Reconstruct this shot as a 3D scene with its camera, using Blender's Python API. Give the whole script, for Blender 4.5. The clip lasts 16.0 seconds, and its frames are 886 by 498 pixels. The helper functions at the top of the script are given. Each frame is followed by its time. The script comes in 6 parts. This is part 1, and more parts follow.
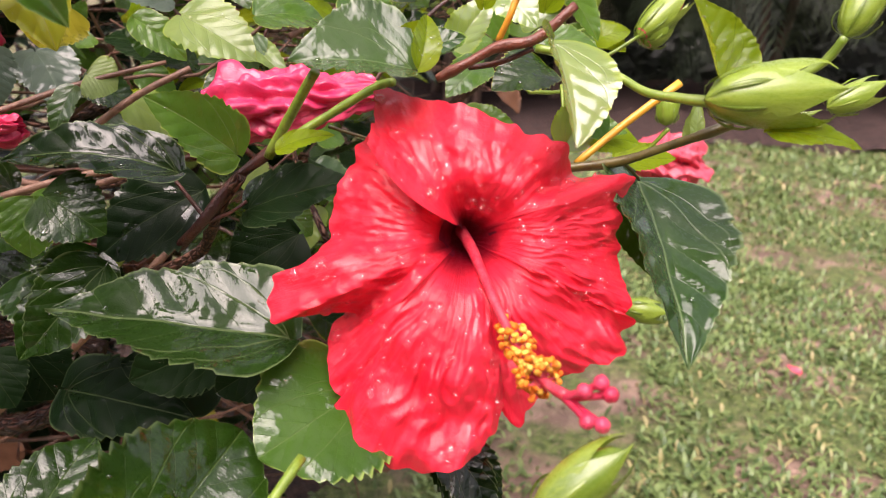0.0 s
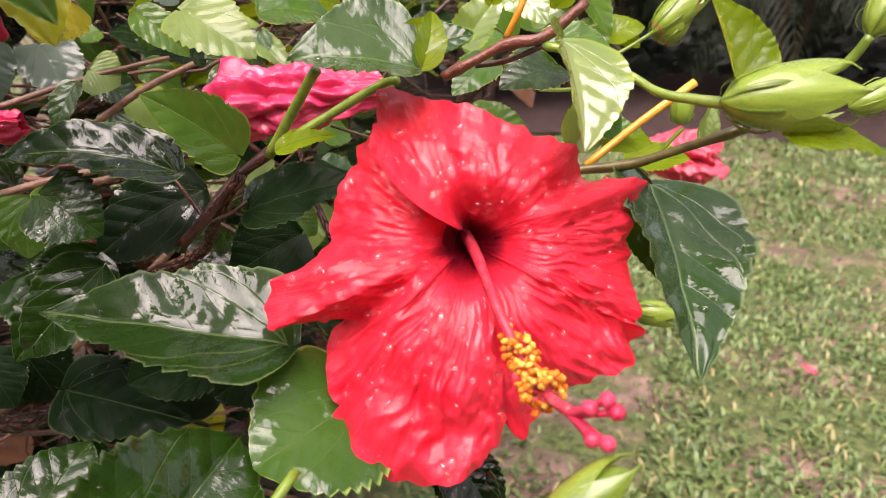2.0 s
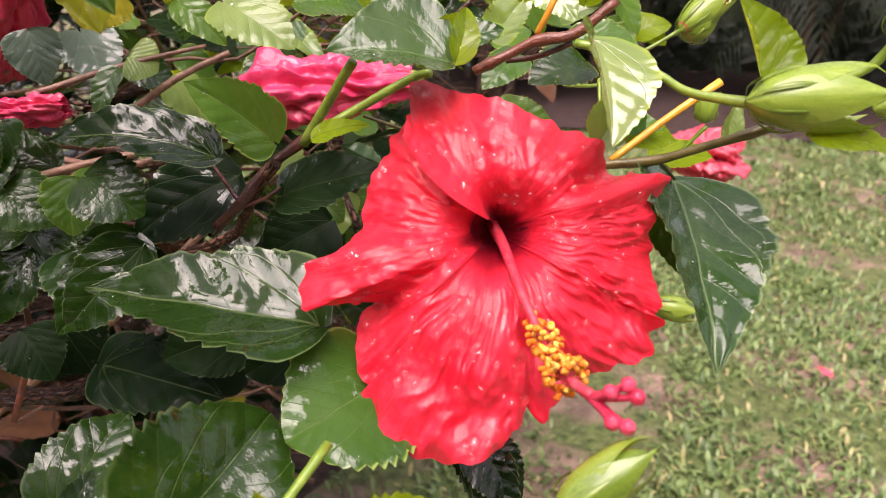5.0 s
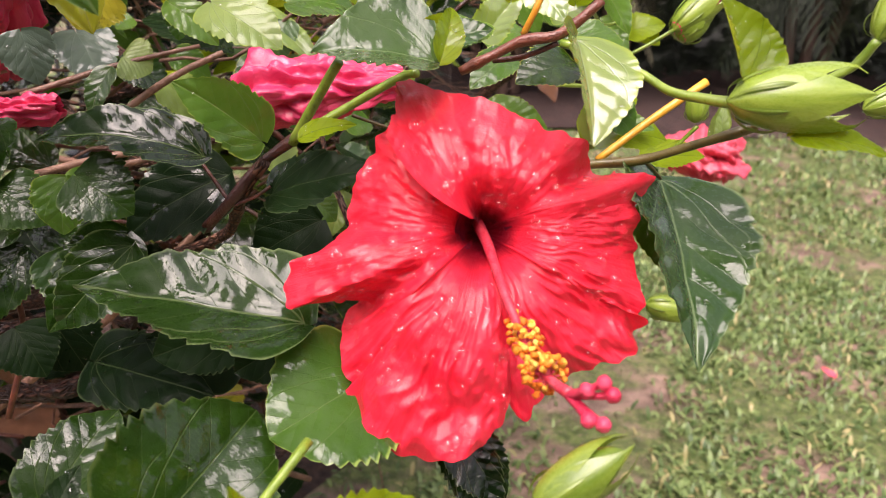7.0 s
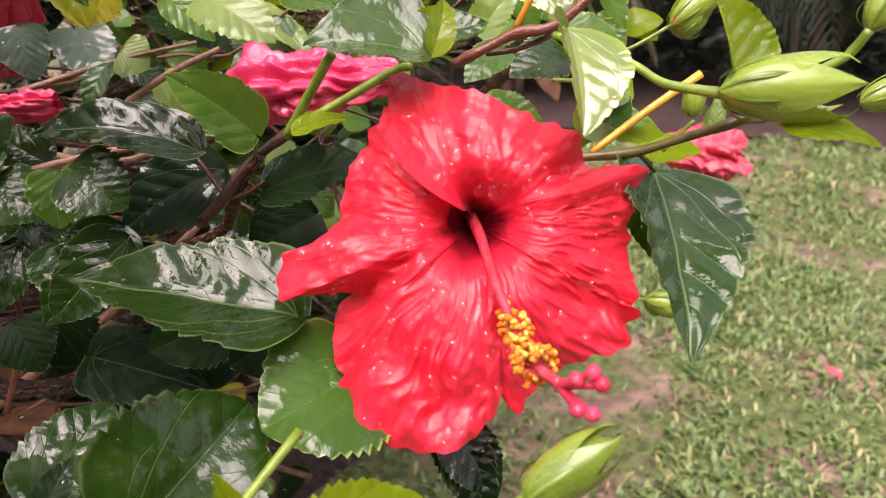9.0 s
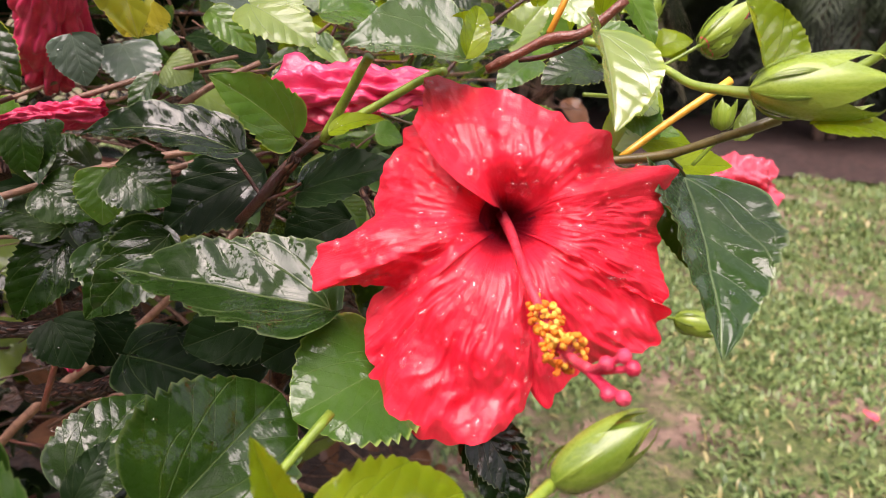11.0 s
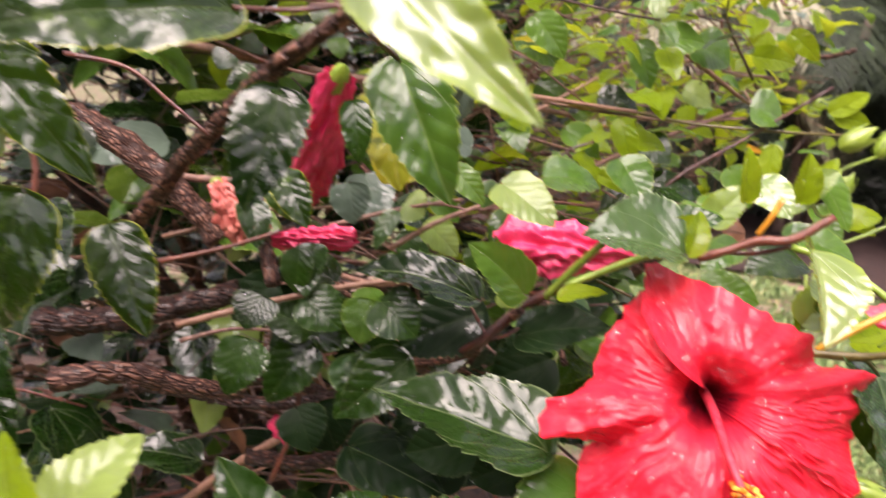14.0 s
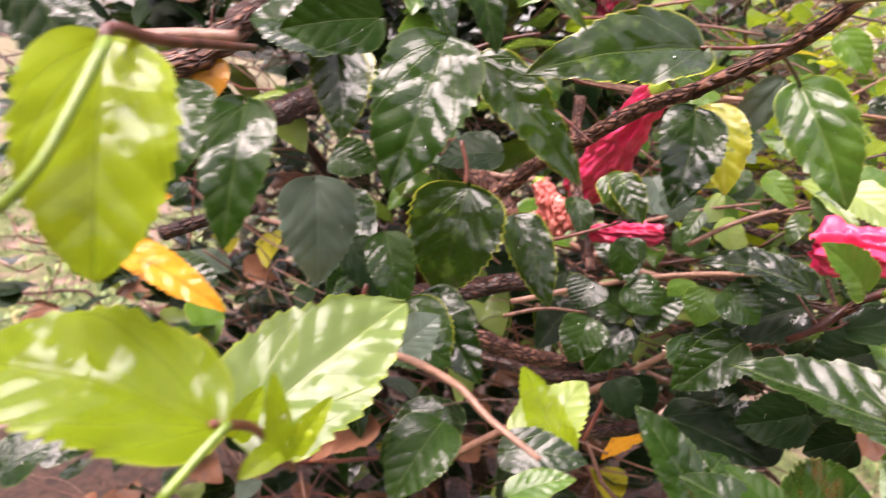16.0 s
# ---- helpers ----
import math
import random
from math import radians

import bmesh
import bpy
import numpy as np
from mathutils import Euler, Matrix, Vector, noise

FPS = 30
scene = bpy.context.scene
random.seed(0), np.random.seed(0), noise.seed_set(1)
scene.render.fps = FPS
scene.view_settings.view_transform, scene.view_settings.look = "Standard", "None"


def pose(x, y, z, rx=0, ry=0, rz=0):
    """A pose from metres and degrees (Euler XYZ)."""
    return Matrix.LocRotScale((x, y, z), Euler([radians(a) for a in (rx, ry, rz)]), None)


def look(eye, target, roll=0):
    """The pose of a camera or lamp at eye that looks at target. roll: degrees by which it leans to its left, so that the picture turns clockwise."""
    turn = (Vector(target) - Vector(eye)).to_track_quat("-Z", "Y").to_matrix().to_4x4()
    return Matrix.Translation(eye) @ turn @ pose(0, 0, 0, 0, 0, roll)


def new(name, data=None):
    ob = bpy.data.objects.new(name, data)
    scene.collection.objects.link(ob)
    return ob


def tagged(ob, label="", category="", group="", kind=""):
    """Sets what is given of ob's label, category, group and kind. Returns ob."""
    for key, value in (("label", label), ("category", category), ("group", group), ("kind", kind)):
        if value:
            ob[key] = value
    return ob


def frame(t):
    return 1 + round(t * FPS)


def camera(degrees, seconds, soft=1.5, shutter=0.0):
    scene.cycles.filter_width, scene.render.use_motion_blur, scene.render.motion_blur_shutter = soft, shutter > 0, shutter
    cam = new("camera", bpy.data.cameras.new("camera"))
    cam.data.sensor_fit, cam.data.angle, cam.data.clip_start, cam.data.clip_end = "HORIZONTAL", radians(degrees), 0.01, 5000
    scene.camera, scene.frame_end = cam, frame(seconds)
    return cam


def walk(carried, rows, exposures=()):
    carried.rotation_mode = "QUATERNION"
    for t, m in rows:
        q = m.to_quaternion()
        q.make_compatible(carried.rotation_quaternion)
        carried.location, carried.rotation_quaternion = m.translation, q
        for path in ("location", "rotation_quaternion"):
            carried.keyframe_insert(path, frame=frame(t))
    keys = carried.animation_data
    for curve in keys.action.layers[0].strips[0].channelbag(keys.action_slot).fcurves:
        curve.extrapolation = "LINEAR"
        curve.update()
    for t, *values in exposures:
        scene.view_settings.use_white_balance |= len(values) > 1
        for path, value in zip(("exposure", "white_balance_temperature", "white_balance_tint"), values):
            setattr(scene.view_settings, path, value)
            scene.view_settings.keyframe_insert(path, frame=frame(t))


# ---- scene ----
cam = camera(65.7, 16.0, soft=0.8, shutter=0.5)
cam.data.dof.use_dof, cam.data.dof.focus_distance, cam.data.dof.aperture_fstop = True, 0.265, 17.0
PATH = [
    (0, (-0.001, 0.001, 1.002), (0.013, 1.874, 0.3), 0.1),
    (0.5, (-0.004, 0.006, 1.005), (0.0, 1.879, 0.303), 0.1),
    (1, (0.001, 0.01, 1.004), (-0.005, 1.877, 0.286), -0.1),
    (1.5, (0.003, 0.008, 1.004), (-0.012, 1.875, 0.288), 0.0),
    (2, (0.002, 0.009, 1.003), (-0.021, 1.875, 0.282), 0.2),
    (2.5, (0.001, 0.011, 1.004), (-0.018, 1.876, 0.281), 0.4),
    (3, (0.0, 0.011, 1.003), (-0.031, 1.872, 0.27), 0.5),
    (3.5, (-0.001, 0.01, 1.002), (-0.043, 1.866, 0.258), 0.7),
    (4, (-0.002, 0.007, 1.003), (-0.051, 1.864, 0.261), 1.0),
    (6.5, (0.001, -0.003, 1.005), (-0.085, 1.853, 0.263), 1.2),
    (7, (0.005, 0.0, 1.005), (-0.078, 1.855, 0.262), 1.2),
    (7.5, (0.008, -0.001, 1.005), (-0.079, 1.855, 0.265), 1.1),
    (8, (0.011, -0.001, 1.004), (-0.076, 1.854, 0.261), 1.1),
    (8.5, (0.01, 0.0, 1.003), (-0.079, 1.855, 0.261), 1.1),
    (11, (0.008, -0.009, 0.991), (-0.168, 1.877, 0.35), 1.1),
    (11.5, (0.015, -0.01, 0.984), (-0.22, 1.894, 0.416), 3.1),
    (12, (0.02, -0.013, 0.979), (-0.254, 1.891, 0.432), 4.8),
    (12.5, (0.021, -0.024, 0.975), (-0.302, 1.867, 0.408), 5.5),
    (13, (0.019, -0.03, 0.988), (-0.378, 1.852, 0.437), 5.1),
    (13.5, (0.005, -0.037, 1.014), (-0.457, 1.845, 0.52), 4.9),
    (14, (-0.025, -0.055, 1.034), (-0.576, 1.814, 0.583), 5.0),
    (14.5, (-0.049, -0.082, 1.052), (-0.739, 1.755, 0.662), 5.1),
    (15, (-0.075, -0.105, 1.05), (-0.839, 1.7, 0.652), 5.4),
    (15.5, (-0.092, -0.127, 1.042), (-0.91, 1.645, 0.602), 5.5),
    (16, (-0.111, -0.154, 1.034), (-0.995, 1.572, 0.544), 5.2),
]
walk(cam, [(t, look(eye, target, roll)) for t, eye, target, roll in PATH], [(0, 1.36, 7250, 24), (12, 1.36, 7250, 24), (13, 1.6, 7300, 24), (14.4, 1.64, 7250, 27), (16, 2.0, 7300, 30)])

# ---- light ----
SUN_EL, SUN_AZ = 66.0, 195.0
world = bpy.data.worlds.new("overcast")
scene.world = world
world.use_nodes = True
wn, wl = world.node_tree.nodes, world.node_tree.links
sky = wn.new("ShaderNodeTexSky")
sky.sky_type, sky.sun_disc = "NISHITA", False
sky.sun_elevation, sky.sun_rotation = radians(SUN_EL), radians(SUN_AZ)
sky.air_density, sky.dust_density, sky.ozone_density = 1.0, 4.0, 1.0
soften = wn.new("ShaderNodeHueSaturation")
soften.inputs["Saturation"].default_value = 0.45
wl.new(sky.outputs["Color"], soften.inputs["Color"])
wl.new(soften.outputs["Color"], wn["Background"].inputs["Color"])
wn["Background"].inputs["Strength"].default_value = 0.112
sun_data = bpy.data.lights.new("sun", "SUN")
sun_data.energy, sun_data.angle, sun_data.color = 1.65, radians(52), (0.97, 0.965, 1.0)
sun = new("sun", sun_data)
sun.matrix_world = look((0, 0, 30), (30 * math.cos(radians(SUN_EL)) * math.sin(radians(SUN_AZ)) * -1, 30 * math.cos(radians(SUN_EL)) * math.cos(radians(SUN_AZ)) * -1, 30 - 30 * math.sin(radians(SUN_EL))))


# ---- materials ----
class Graph:
    """A short way to write a node material."""

    def __init__(self, name):
        self.mat = bpy.data.materials.new(name)
        self.mat.use_nodes = True
        self.tree = self.mat.node_tree
        self.tree.nodes.clear()
        self.out = self.tree.nodes.new("ShaderNodeOutputMaterial")

    def put(self, socket, value):
        if isinstance(value, bpy.types.NodeSocket):
            self.tree.links.new(value, socket)
        elif isinstance(value, (tuple, list)) and len(value) == 3 and socket.type == "RGBA":
            socket.default_value = (*value, 1)
        else:
            socket.default_value = value

    def node(self, kind, output=0, settings=None, **inputs):
        n = self.tree.nodes.new("ShaderNode" + kind)
        for key, value in (settings or {}).items():
            if key == "operation":
                n.operation = value
            elif key == "feature":
                n.feature = value
            elif key == "uv_map":
                n.uv_map = value
            elif key == "interpolation_type":
                n.interpolation_type = value
        for key, value in inputs.items():
            at = int(key[1:]) if key[0] == "i" and key[1:].isdigit() else key.replace("_", " ")
            self.put(n.inputs[at], value)
        return n.outputs[output]

    def math(self, op, a, b=0.0, c=0.0):
        return self.node("Math", 0, {"operation": op}, i0=a, i1=b, i2=c)

    def ramp(self, value, low, high, to_low=0.0, to_high=1.0):
        return self.node("MapRange", 0, {"interpolation_type": "SMOOTHSTEP"}, i0=value, i1=low, i2=high, i3=to_low, i4=to_high)

    def mix(self, factor, a, b):
        n = self.tree.nodes.new("ShaderNodeMix")
        n.data_type = "RGBA"
        self.put(n.inputs[0], factor), self.put(n.inputs[6], a), self.put(n.inputs[7], b)
        return n.outputs[2]

    def noise(self, scale, detail=3.0, coords=None, rough=0.55):
        extra = {"Vector": coords} if coords is not None else {}
        return self.node("TexNoise", 0, None, Scale=scale, Detail=detail, Roughness=rough, **extra)

    def coords(self, which="Object"):
        return self.node("TexCoord", which)

    def bump(self, height, strength, distance, normal=None):
        extra = {"Normal": normal} if normal is not None else {}
        return self.node("Bump", 0, None, Height=height, Strength=strength, Distance=distance, **extra)

    def surface(self, shader):
        self.tree.links.new(shader, self.out.inputs["Surface"])
        return self.mat


def leaf_material(name, dark, light, vein, gloss=0.3, wet=0.5, clear=0.2, glow=None, blotch=None, rim_colour=None, polish=0.06, ripple=0.2, calm=1.0, rim_from=0.93, film_ior=1.47):
    g = Graph(name)
    rnd = g.node("ObjectInfo", "Random")
    ob = g.node("VectorMath", 0, {"operation": "ADD"}, i0=g.coords(), i1=g.math("MULTIPLY", rnd, 7.0))
    uv = g.node("UVMap", 0, {"uv_map": "UVMap"})
    sep = g.tree.nodes.new("ShaderNodeSeparateXYZ")
    g.put(sep.inputs[0], uv)
    rim = g.tree.nodes.new("ShaderNodeSeparateXYZ")
    g.put(rim.inputs[0], g.node("UVMap", 0, {"uv_map": "Rim"}))
    margin = g.ramp(g.math("ADD", rim.outputs[0], g.math("MULTIPLY", g.math("SUBTRACT", g.noise(150, 3, ob), 0.5), 0.1)), rim_from, 1.0)
    wob = g.math("MULTIPLY", g.math("SUBTRACT", g.noise(70, 2, ob), 0.5), 0.03)
    across = g.math("ABSOLUTE", g.math("SUBTRACT", sep.outputs[0], 0.5))
    along = g.math("ADD", sep.outputs[1], wob)
    lines = [g.ramp(across, 0.008, 0.003)]
    for slope, turn, width in ((0.62, 0.55, 0.0075), (1.35, 1.3, 0.007)):
        at = g.math("MULTIPLY", g.math("MULTIPLY", along, slope), g.math("SUBTRACT", 1.0, g.math("MULTIPLY", along, turn)))
        lines.append(g.math("MULTIPLY", g.ramp(g.math("ABSOLUTE", g.math("SUBTRACT", across, at)), width, 0.002, 0.0, 0.75), g.ramp(along, 0.66 / turn, 0.4 / turn)))
    wave = g.math("MULTIPLY", g.math("ABSOLUTE", g.math("SUBTRACT", g.math("FRACT", g.math("MULTIPLY", g.math("SUBTRACT", along, g.math("MULTIPLY", g.math("POWER", across, 0.9), 0.95)), 5.5)), 0.5)), 2.0)
    lines.append(g.math("MULTIPLY", g.ramp(wave, 0.95, 1.0, 0.0, 0.4), g.ramp(along, 0.15, 0.3)))
    rib = lines[0]
    for line in lines[1:]:
        rib = g.math("MAXIMUM", rib, line)
    net = g.node("TexVoronoi", 0, {"feature": "DISTANCE_TO_EDGE"}, Vector=ob, Scale=750.0)
    big, fine = g.noise(45, 3, ob), g.noise(500, 2, ob)
    tone = g.math("ADD", g.math("MULTIPLY", big, 0.75), g.math("MULTIPLY", rnd, 0.45))
    colour = g.mix(g.ramp(tone, 0.3, 0.85), dark, light)
    if blotch:
        colour = g.mix(g.ramp(g.noise(70, 4, ob, 0.7), 0.56, 0.66), colour, blotch)
    colour = g.mix(g.math("MULTIPLY", rib, 0.5), colour, vein)
    colour = g.mix(g.math("MULTIPLY", margin, 0.75), colour, rim_colour or vein)
    height = g.math("ADD", g.math("MULTIPLY", g.math("SUBTRACT", 1.0, rib), 0.5), g.math("MULTIPLY", g.ramp(net, 0.0, 0.12), 0.08))
    height = g.math("ADD", height, g.math("MULTIPLY", g.math("POWER", wave, 2.0), -0.2))
    height = g.math("ADD", height, g.math("MULTIPLY", big, 0.9))
    normal = g.bump(height, 0.45, 0.001)
    normal = g.bump(fine, 0.12, 0.0004, normal)
    turned = g.node("Mapping", 0, None, Vector=uv, Scale=(9.0, 16.0, 1.0), Location=g.node("CombineXYZ", 0, None, i0=g.math("MULTIPLY", rnd, 31.0), i1=g.math("MULTIPLY", rnd, 17.0)))
    feather = g.noise(1.0, 3, turned, 0.55)
    seed = g.math("MULTIPLY", rnd, 0.08)
    patch = g.math("ADD", g.math("ADD", g.math("MULTIPLY", g.noise(48, 2.5, ob, 0.5), 0.75), g.math("MULTIPLY", feather, 0.25)), g.math("SUBTRACT", g.math("MULTIPLY", rib, -0.1), seed))
    film = g.ramp(patch, 0.5 - 0.3 * wet, 0.54 - 0.3 * wet)
    rough = g.math("ADD", g.ramp(fine, 0.3, 0.7, gloss * 0.8, gloss * 1.3), g.math("MULTIPLY", film, -0.25 * gloss))
    skin = g.math("ADD", g.math("ADD", g.math("MULTIPLY", wave, -ripple), g.math("MULTIPLY", g.noise(55, 2, ob, 0.45), 1.5)), g.math("ADD", g.math("MULTIPLY", feather, 0.4), g.math("MULTIPLY", rib, -0.12)))
    body = g.node("BsdfPrincipled", 0, None, Base_Color=colour, Roughness=rough, Normal=normal, Coat_Weight=film, Coat_IOR=film_ior, Coat_Roughness=polish, Coat_Normal=g.bump(skin, 0.6, 0.0014 * calm), Specular_IOR_Level=0.08)
    through_light = g.node("BsdfTranslucent", 0, None, Color=g.mix(rib, glow or light, dark))
    return g.surface(g.node("MixShader", 0, None, i0=clear, i1=body, i2=through_light))


LEAF = {
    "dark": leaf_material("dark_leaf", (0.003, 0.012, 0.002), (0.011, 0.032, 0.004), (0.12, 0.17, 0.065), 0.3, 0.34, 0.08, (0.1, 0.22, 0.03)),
    # deep: leaves inside the shrub, their shade put into a near-black colour
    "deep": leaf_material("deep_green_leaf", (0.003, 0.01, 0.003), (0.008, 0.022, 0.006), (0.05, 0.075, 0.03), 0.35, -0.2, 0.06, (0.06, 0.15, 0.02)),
    "sheen": leaf_material("sheen_leaf", (0.004, 0.016, 0.002), (0.014, 0.042, 0.004), (0.07, 0.11, 0.03), 0.3, 0.24, 0.06, (0.1, 0.2, 0.03), polish=0.05, ripple=0.12),
    "silver": leaf_material("silver_green_leaf", (0.016, 0.05, 0.012), (0.05, 0.1, 0.03), (0.2, 0.28, 0.12), 0.3, 0.45, 0.15, (0.2, 0.35, 0.06), polish=0.07, ripple=0.2, calm=0.9),
    "fresh": leaf_material("fresh_dark_leaf", (0.012, 0.045, 0.006), (0.04, 0.1, 0.012), (0.13, 0.2, 0.06), 0.3, 0.22, 0.12, (0.2, 0.38, 0.05), rim_colour=(0.26, 0.36, 0.08)),
    "mid": leaf_material("mid_green_leaf", (0.026, 0.08, 0.01), (0.07, 0.155, 0.018), (0.24, 0.34, 0.1), 0.3, 0.3, 0.2, (0.3, 0.5, 0.06), rim_colour=(0.32, 0.4, 0.07)),
    "edge": leaf_material("yellow_edged_leaf", (0.005, 0.019, 0.002), (0.018, 0.05, 0.004), (0.08, 0.12, 0.035), 0.3, 0.38, 0.12, (0.25, 0.4, 0.04), (0.04, 0.08, 0.01), (0.42, 0.46, 0.05), 0.05, 0.12),
    "young": leaf_material("young_leaf", (0.11, 0.19, 0.006), (0.2, 0.3, 0.01), (0.27, 0.35, 0.03), 0.3, 0.06, 0.42, (0.5, 0.58, 0.03), (0.11, 0.18, 0.012)),
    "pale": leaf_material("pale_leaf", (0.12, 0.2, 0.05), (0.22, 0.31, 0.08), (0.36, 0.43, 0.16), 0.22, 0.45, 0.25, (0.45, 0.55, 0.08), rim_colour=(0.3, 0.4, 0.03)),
    "white": leaf_material("pale_wet_leaf", (0.13, 0.23, 0.04), (0.23, 0.33, 0.08), (0.4, 0.47, 0.2), 0.22, 1.5, 0.25, (0.45, 0.55, 0.08), None, (0.27, 0.38, 0.02), 0.12, 0.05, 0.5, 0.8, 1.9),
    "grey": leaf_material("leaf_underside", (0.045, 0.07, 0.052), (0.09, 0.125, 0.095), (0.15, 0.21, 0.14), 0.45, 0.15, 0.1, (0.2, 0.3, 0.1)),
    "yellow": leaf_material("yellowing_leaf", (0.2, 0.24, 0.02), (0.5, 0.45, 0.04), (0.5, 0.45, 0.1), 0.35, 0.3, 0.3, (0.7, 0.6, 0.05), (0.06, 0.11, 0.015)),
    "brown": leaf_material("dry_brown_leaf", (0.1, 0.04, 0.022), (0.26, 0.12, 0.07), (0.2, 0.1, 0.055), 0.5, 0.2, 0.1, (0.3, 0.15, 0.06)),
    "orange": leaf_material("dead_orange_leaf", (0.5, 0.2, 0.015), (0.75, 0.36, 0.03), (0.4, 0.14, 0.02), 0.45, 0.2, 0.35, (0.9, 0.45, 0.04), (0.2, 0.06, 0.01)),
}


def petal_material(name, deep, bright, throat, centre=0.0, clear=0.22, gloss=0.4):
    g = Graph(name)
    uv, ob = g.node("UVMap"), g.coords()
    sep = g.tree.nodes.new("ShaderNodeSeparateXYZ")
    g.put(sep.inputs[0], uv)
    mapped = g.node("Mapping", 0, None, Vector=uv, Scale=(46.0, 2.6, 1.0))
    streak, big, fine = g.noise(1.6, 4, mapped), g.noise(55, 3, ob), g.noise(900, 2, ob)
    colour = g.mix(g.ramp(g.math("ADD", g.math("MULTIPLY", streak, 0.4), g.math("MULTIPLY", big, 0.6)), 0.3, 0.7), deep, bright)
    if centre:
        colour = g.mix(g.ramp(g.math("ADD", sep.outputs[1], g.math("MULTIPLY", g.math("SUBTRACT", streak, 0.5), 0.05)), centre * 1.25, centre * 0.55), colour, throat)
    crinkle = g.node("TexVoronoi", 0, {"feature": "SMOOTH_F1"}, Vector=g.node("Mapping", 0, None, Vector=uv, Scale=(5.0, 7.0, 1.0)), Scale=1.6, Randomness=1.0)
    normal = g.bump(streak, 0.3, 0.0012)
    normal = g.bump(big, 0.22, 0.004, normal)
    normal = g.bump(crinkle, 0.35, 0.002, normal)
    normal = g.bump(g.noise(380, 4, ob, 0.6), 0.45, 0.0008, normal)
    normal = g.bump(fine, 0.2, 0.0002, normal)
    film = g.ramp(g.noise(120, 4, ob, 0.6), 0.55, 0.62)
    body = g.node("BsdfPrincipled", 0, None, Base_Color=colour, Roughness=gloss, Normal=normal, Coat_Weight=g.math("MULTIPLY_ADD", film, 0.6, 0.4), Coat_Roughness=0.07, Coat_Normal=normal, Specular_IOR_Level=0.3, Sheen_Weight=0.05, Sheen_Tint=(1.0, 0.3, 0.4))
    back = g.node("BsdfTranslucent", 0, None, Color=bright, Normal=normal)
    return g.surface(g.node("MixShader", 0, None, i0=clear, i1=body, i2=back))


PETAL = petal_material("red_petal", (0.82, 0.012, 0.036), (0.95, 0.04, 0.076), (0.2, 0.002, 0.01), 0.2)
WILTED = petal_material("wilted_petal", (0.62, 0.015, 0.09), (0.9, 0.09, 0.21), (0.3, 0.0, 0.02), 0.0, 0.15, 0.3)
FADED = petal_material("faded_petal", (0.45, 0.07, 0.06), (0.72, 0.26, 0.2), (0.3, 0.0, 0.02), 0.0, 0.15, 0.4)
PINK = petal_material("pink_petal", (0.82, 0.05, 0.1), (0.92, 0.18, 0.25), (0.3, 0.0, 0.02), 0.0, 0.25, 0.4)


def plain_material(name, a, b, scale=120.0, rough=0.45, relief=0.3, depth=0.001, clear=0.0, stretch=None, coat=0.0, detail=4.0):
    g = Graph(name)
    ob = g.coords()
    if stretch:
        ob = g.node("Mapping", 0, None, Vector=ob, Scale=stretch)
    big, fine = g.noise(scale, detail, ob, 0.6), g.noise(scale * 7, 3, ob)
    rnd = g.node("ObjectInfo", "Random")
    tone = g.math("ADD", g.math("MULTIPLY", big, 0.8), g.math("MULTIPLY", rnd, 0.3))
    colour = g.mix(g.ramp(tone, 0.32, 0.8), a, b)
    normal = g.bump(g.math("ADD", big, g.math("MULTIPLY", fine, 0.5)), relief, depth)
    body = g.node("BsdfPrincipled", 0, None, Base_Color=colour, Roughness=g.ramp(fine, 0.3, 0.7, rough * 0.75, rough * 1.2), Normal=normal, Coat_Weight=coat, Coat_Roughness=0.1)
    if clear:
        body = g.node("MixShader", 0, None, i0=clear, i1=body, i2=g.node("BsdfTranslucent", 0, None, Color=b))
    return g.surface(body)


def bark_material(name, groove, ridge, rough=0.55, depth=0.0022):
    g = Graph(name)
    uv, ob = g.node("UVMap"), g.coords()
    bent = g.node("VectorMath", 0, {"operation": "ADD"}, i0=uv, i1=g.node("VectorMath", 0, {"operation": "SCALE"}, i0=g.node("TexNoise", 1, None, Vector=ob, Scale=90.0, Detail=3.0), Scale=0.0035))
    plates = g.node("TexVoronoi", 0, {"feature": "DISTANCE_TO_EDGE"}, Vector=g.node("Mapping", 0, None, Vector=bent, Scale=(420.0, 150.0, 1.0)), Scale=1.0)
    rings = g.noise(1.0, 4, g.node("Mapping", 0, None, Vector=bent, Scale=(60.0, 620.0, 1.0)), 0.6)
    lump = g.noise(160, 5, ob, 0.65)
    raised = g.math("ADD", g.ramp(plates, 0.02, 0.3), g.math("MULTIPLY", rings, 0.5))
    tone = g.math("ADD", g.math("MULTIPLY", raised, 0.45), g.math("MULTIPLY", lump, 0.6))
    colour = g.mix(g.ramp(tone, 0.35, 1.0), groove, ridge)
    normal = g.bump(g.math("ADD", raised, lump), 0.9, depth)
    return g.surface(g.node("BsdfPrincipled", 0, None, Base_Color=colour, Roughness=rough, Normal=normal, Coat_Weight=g.ramp(lump, 0.45, 0.6, 0.0, 0.35), Coat_Roughness=0.15, Specular_IOR_Level=0.3))


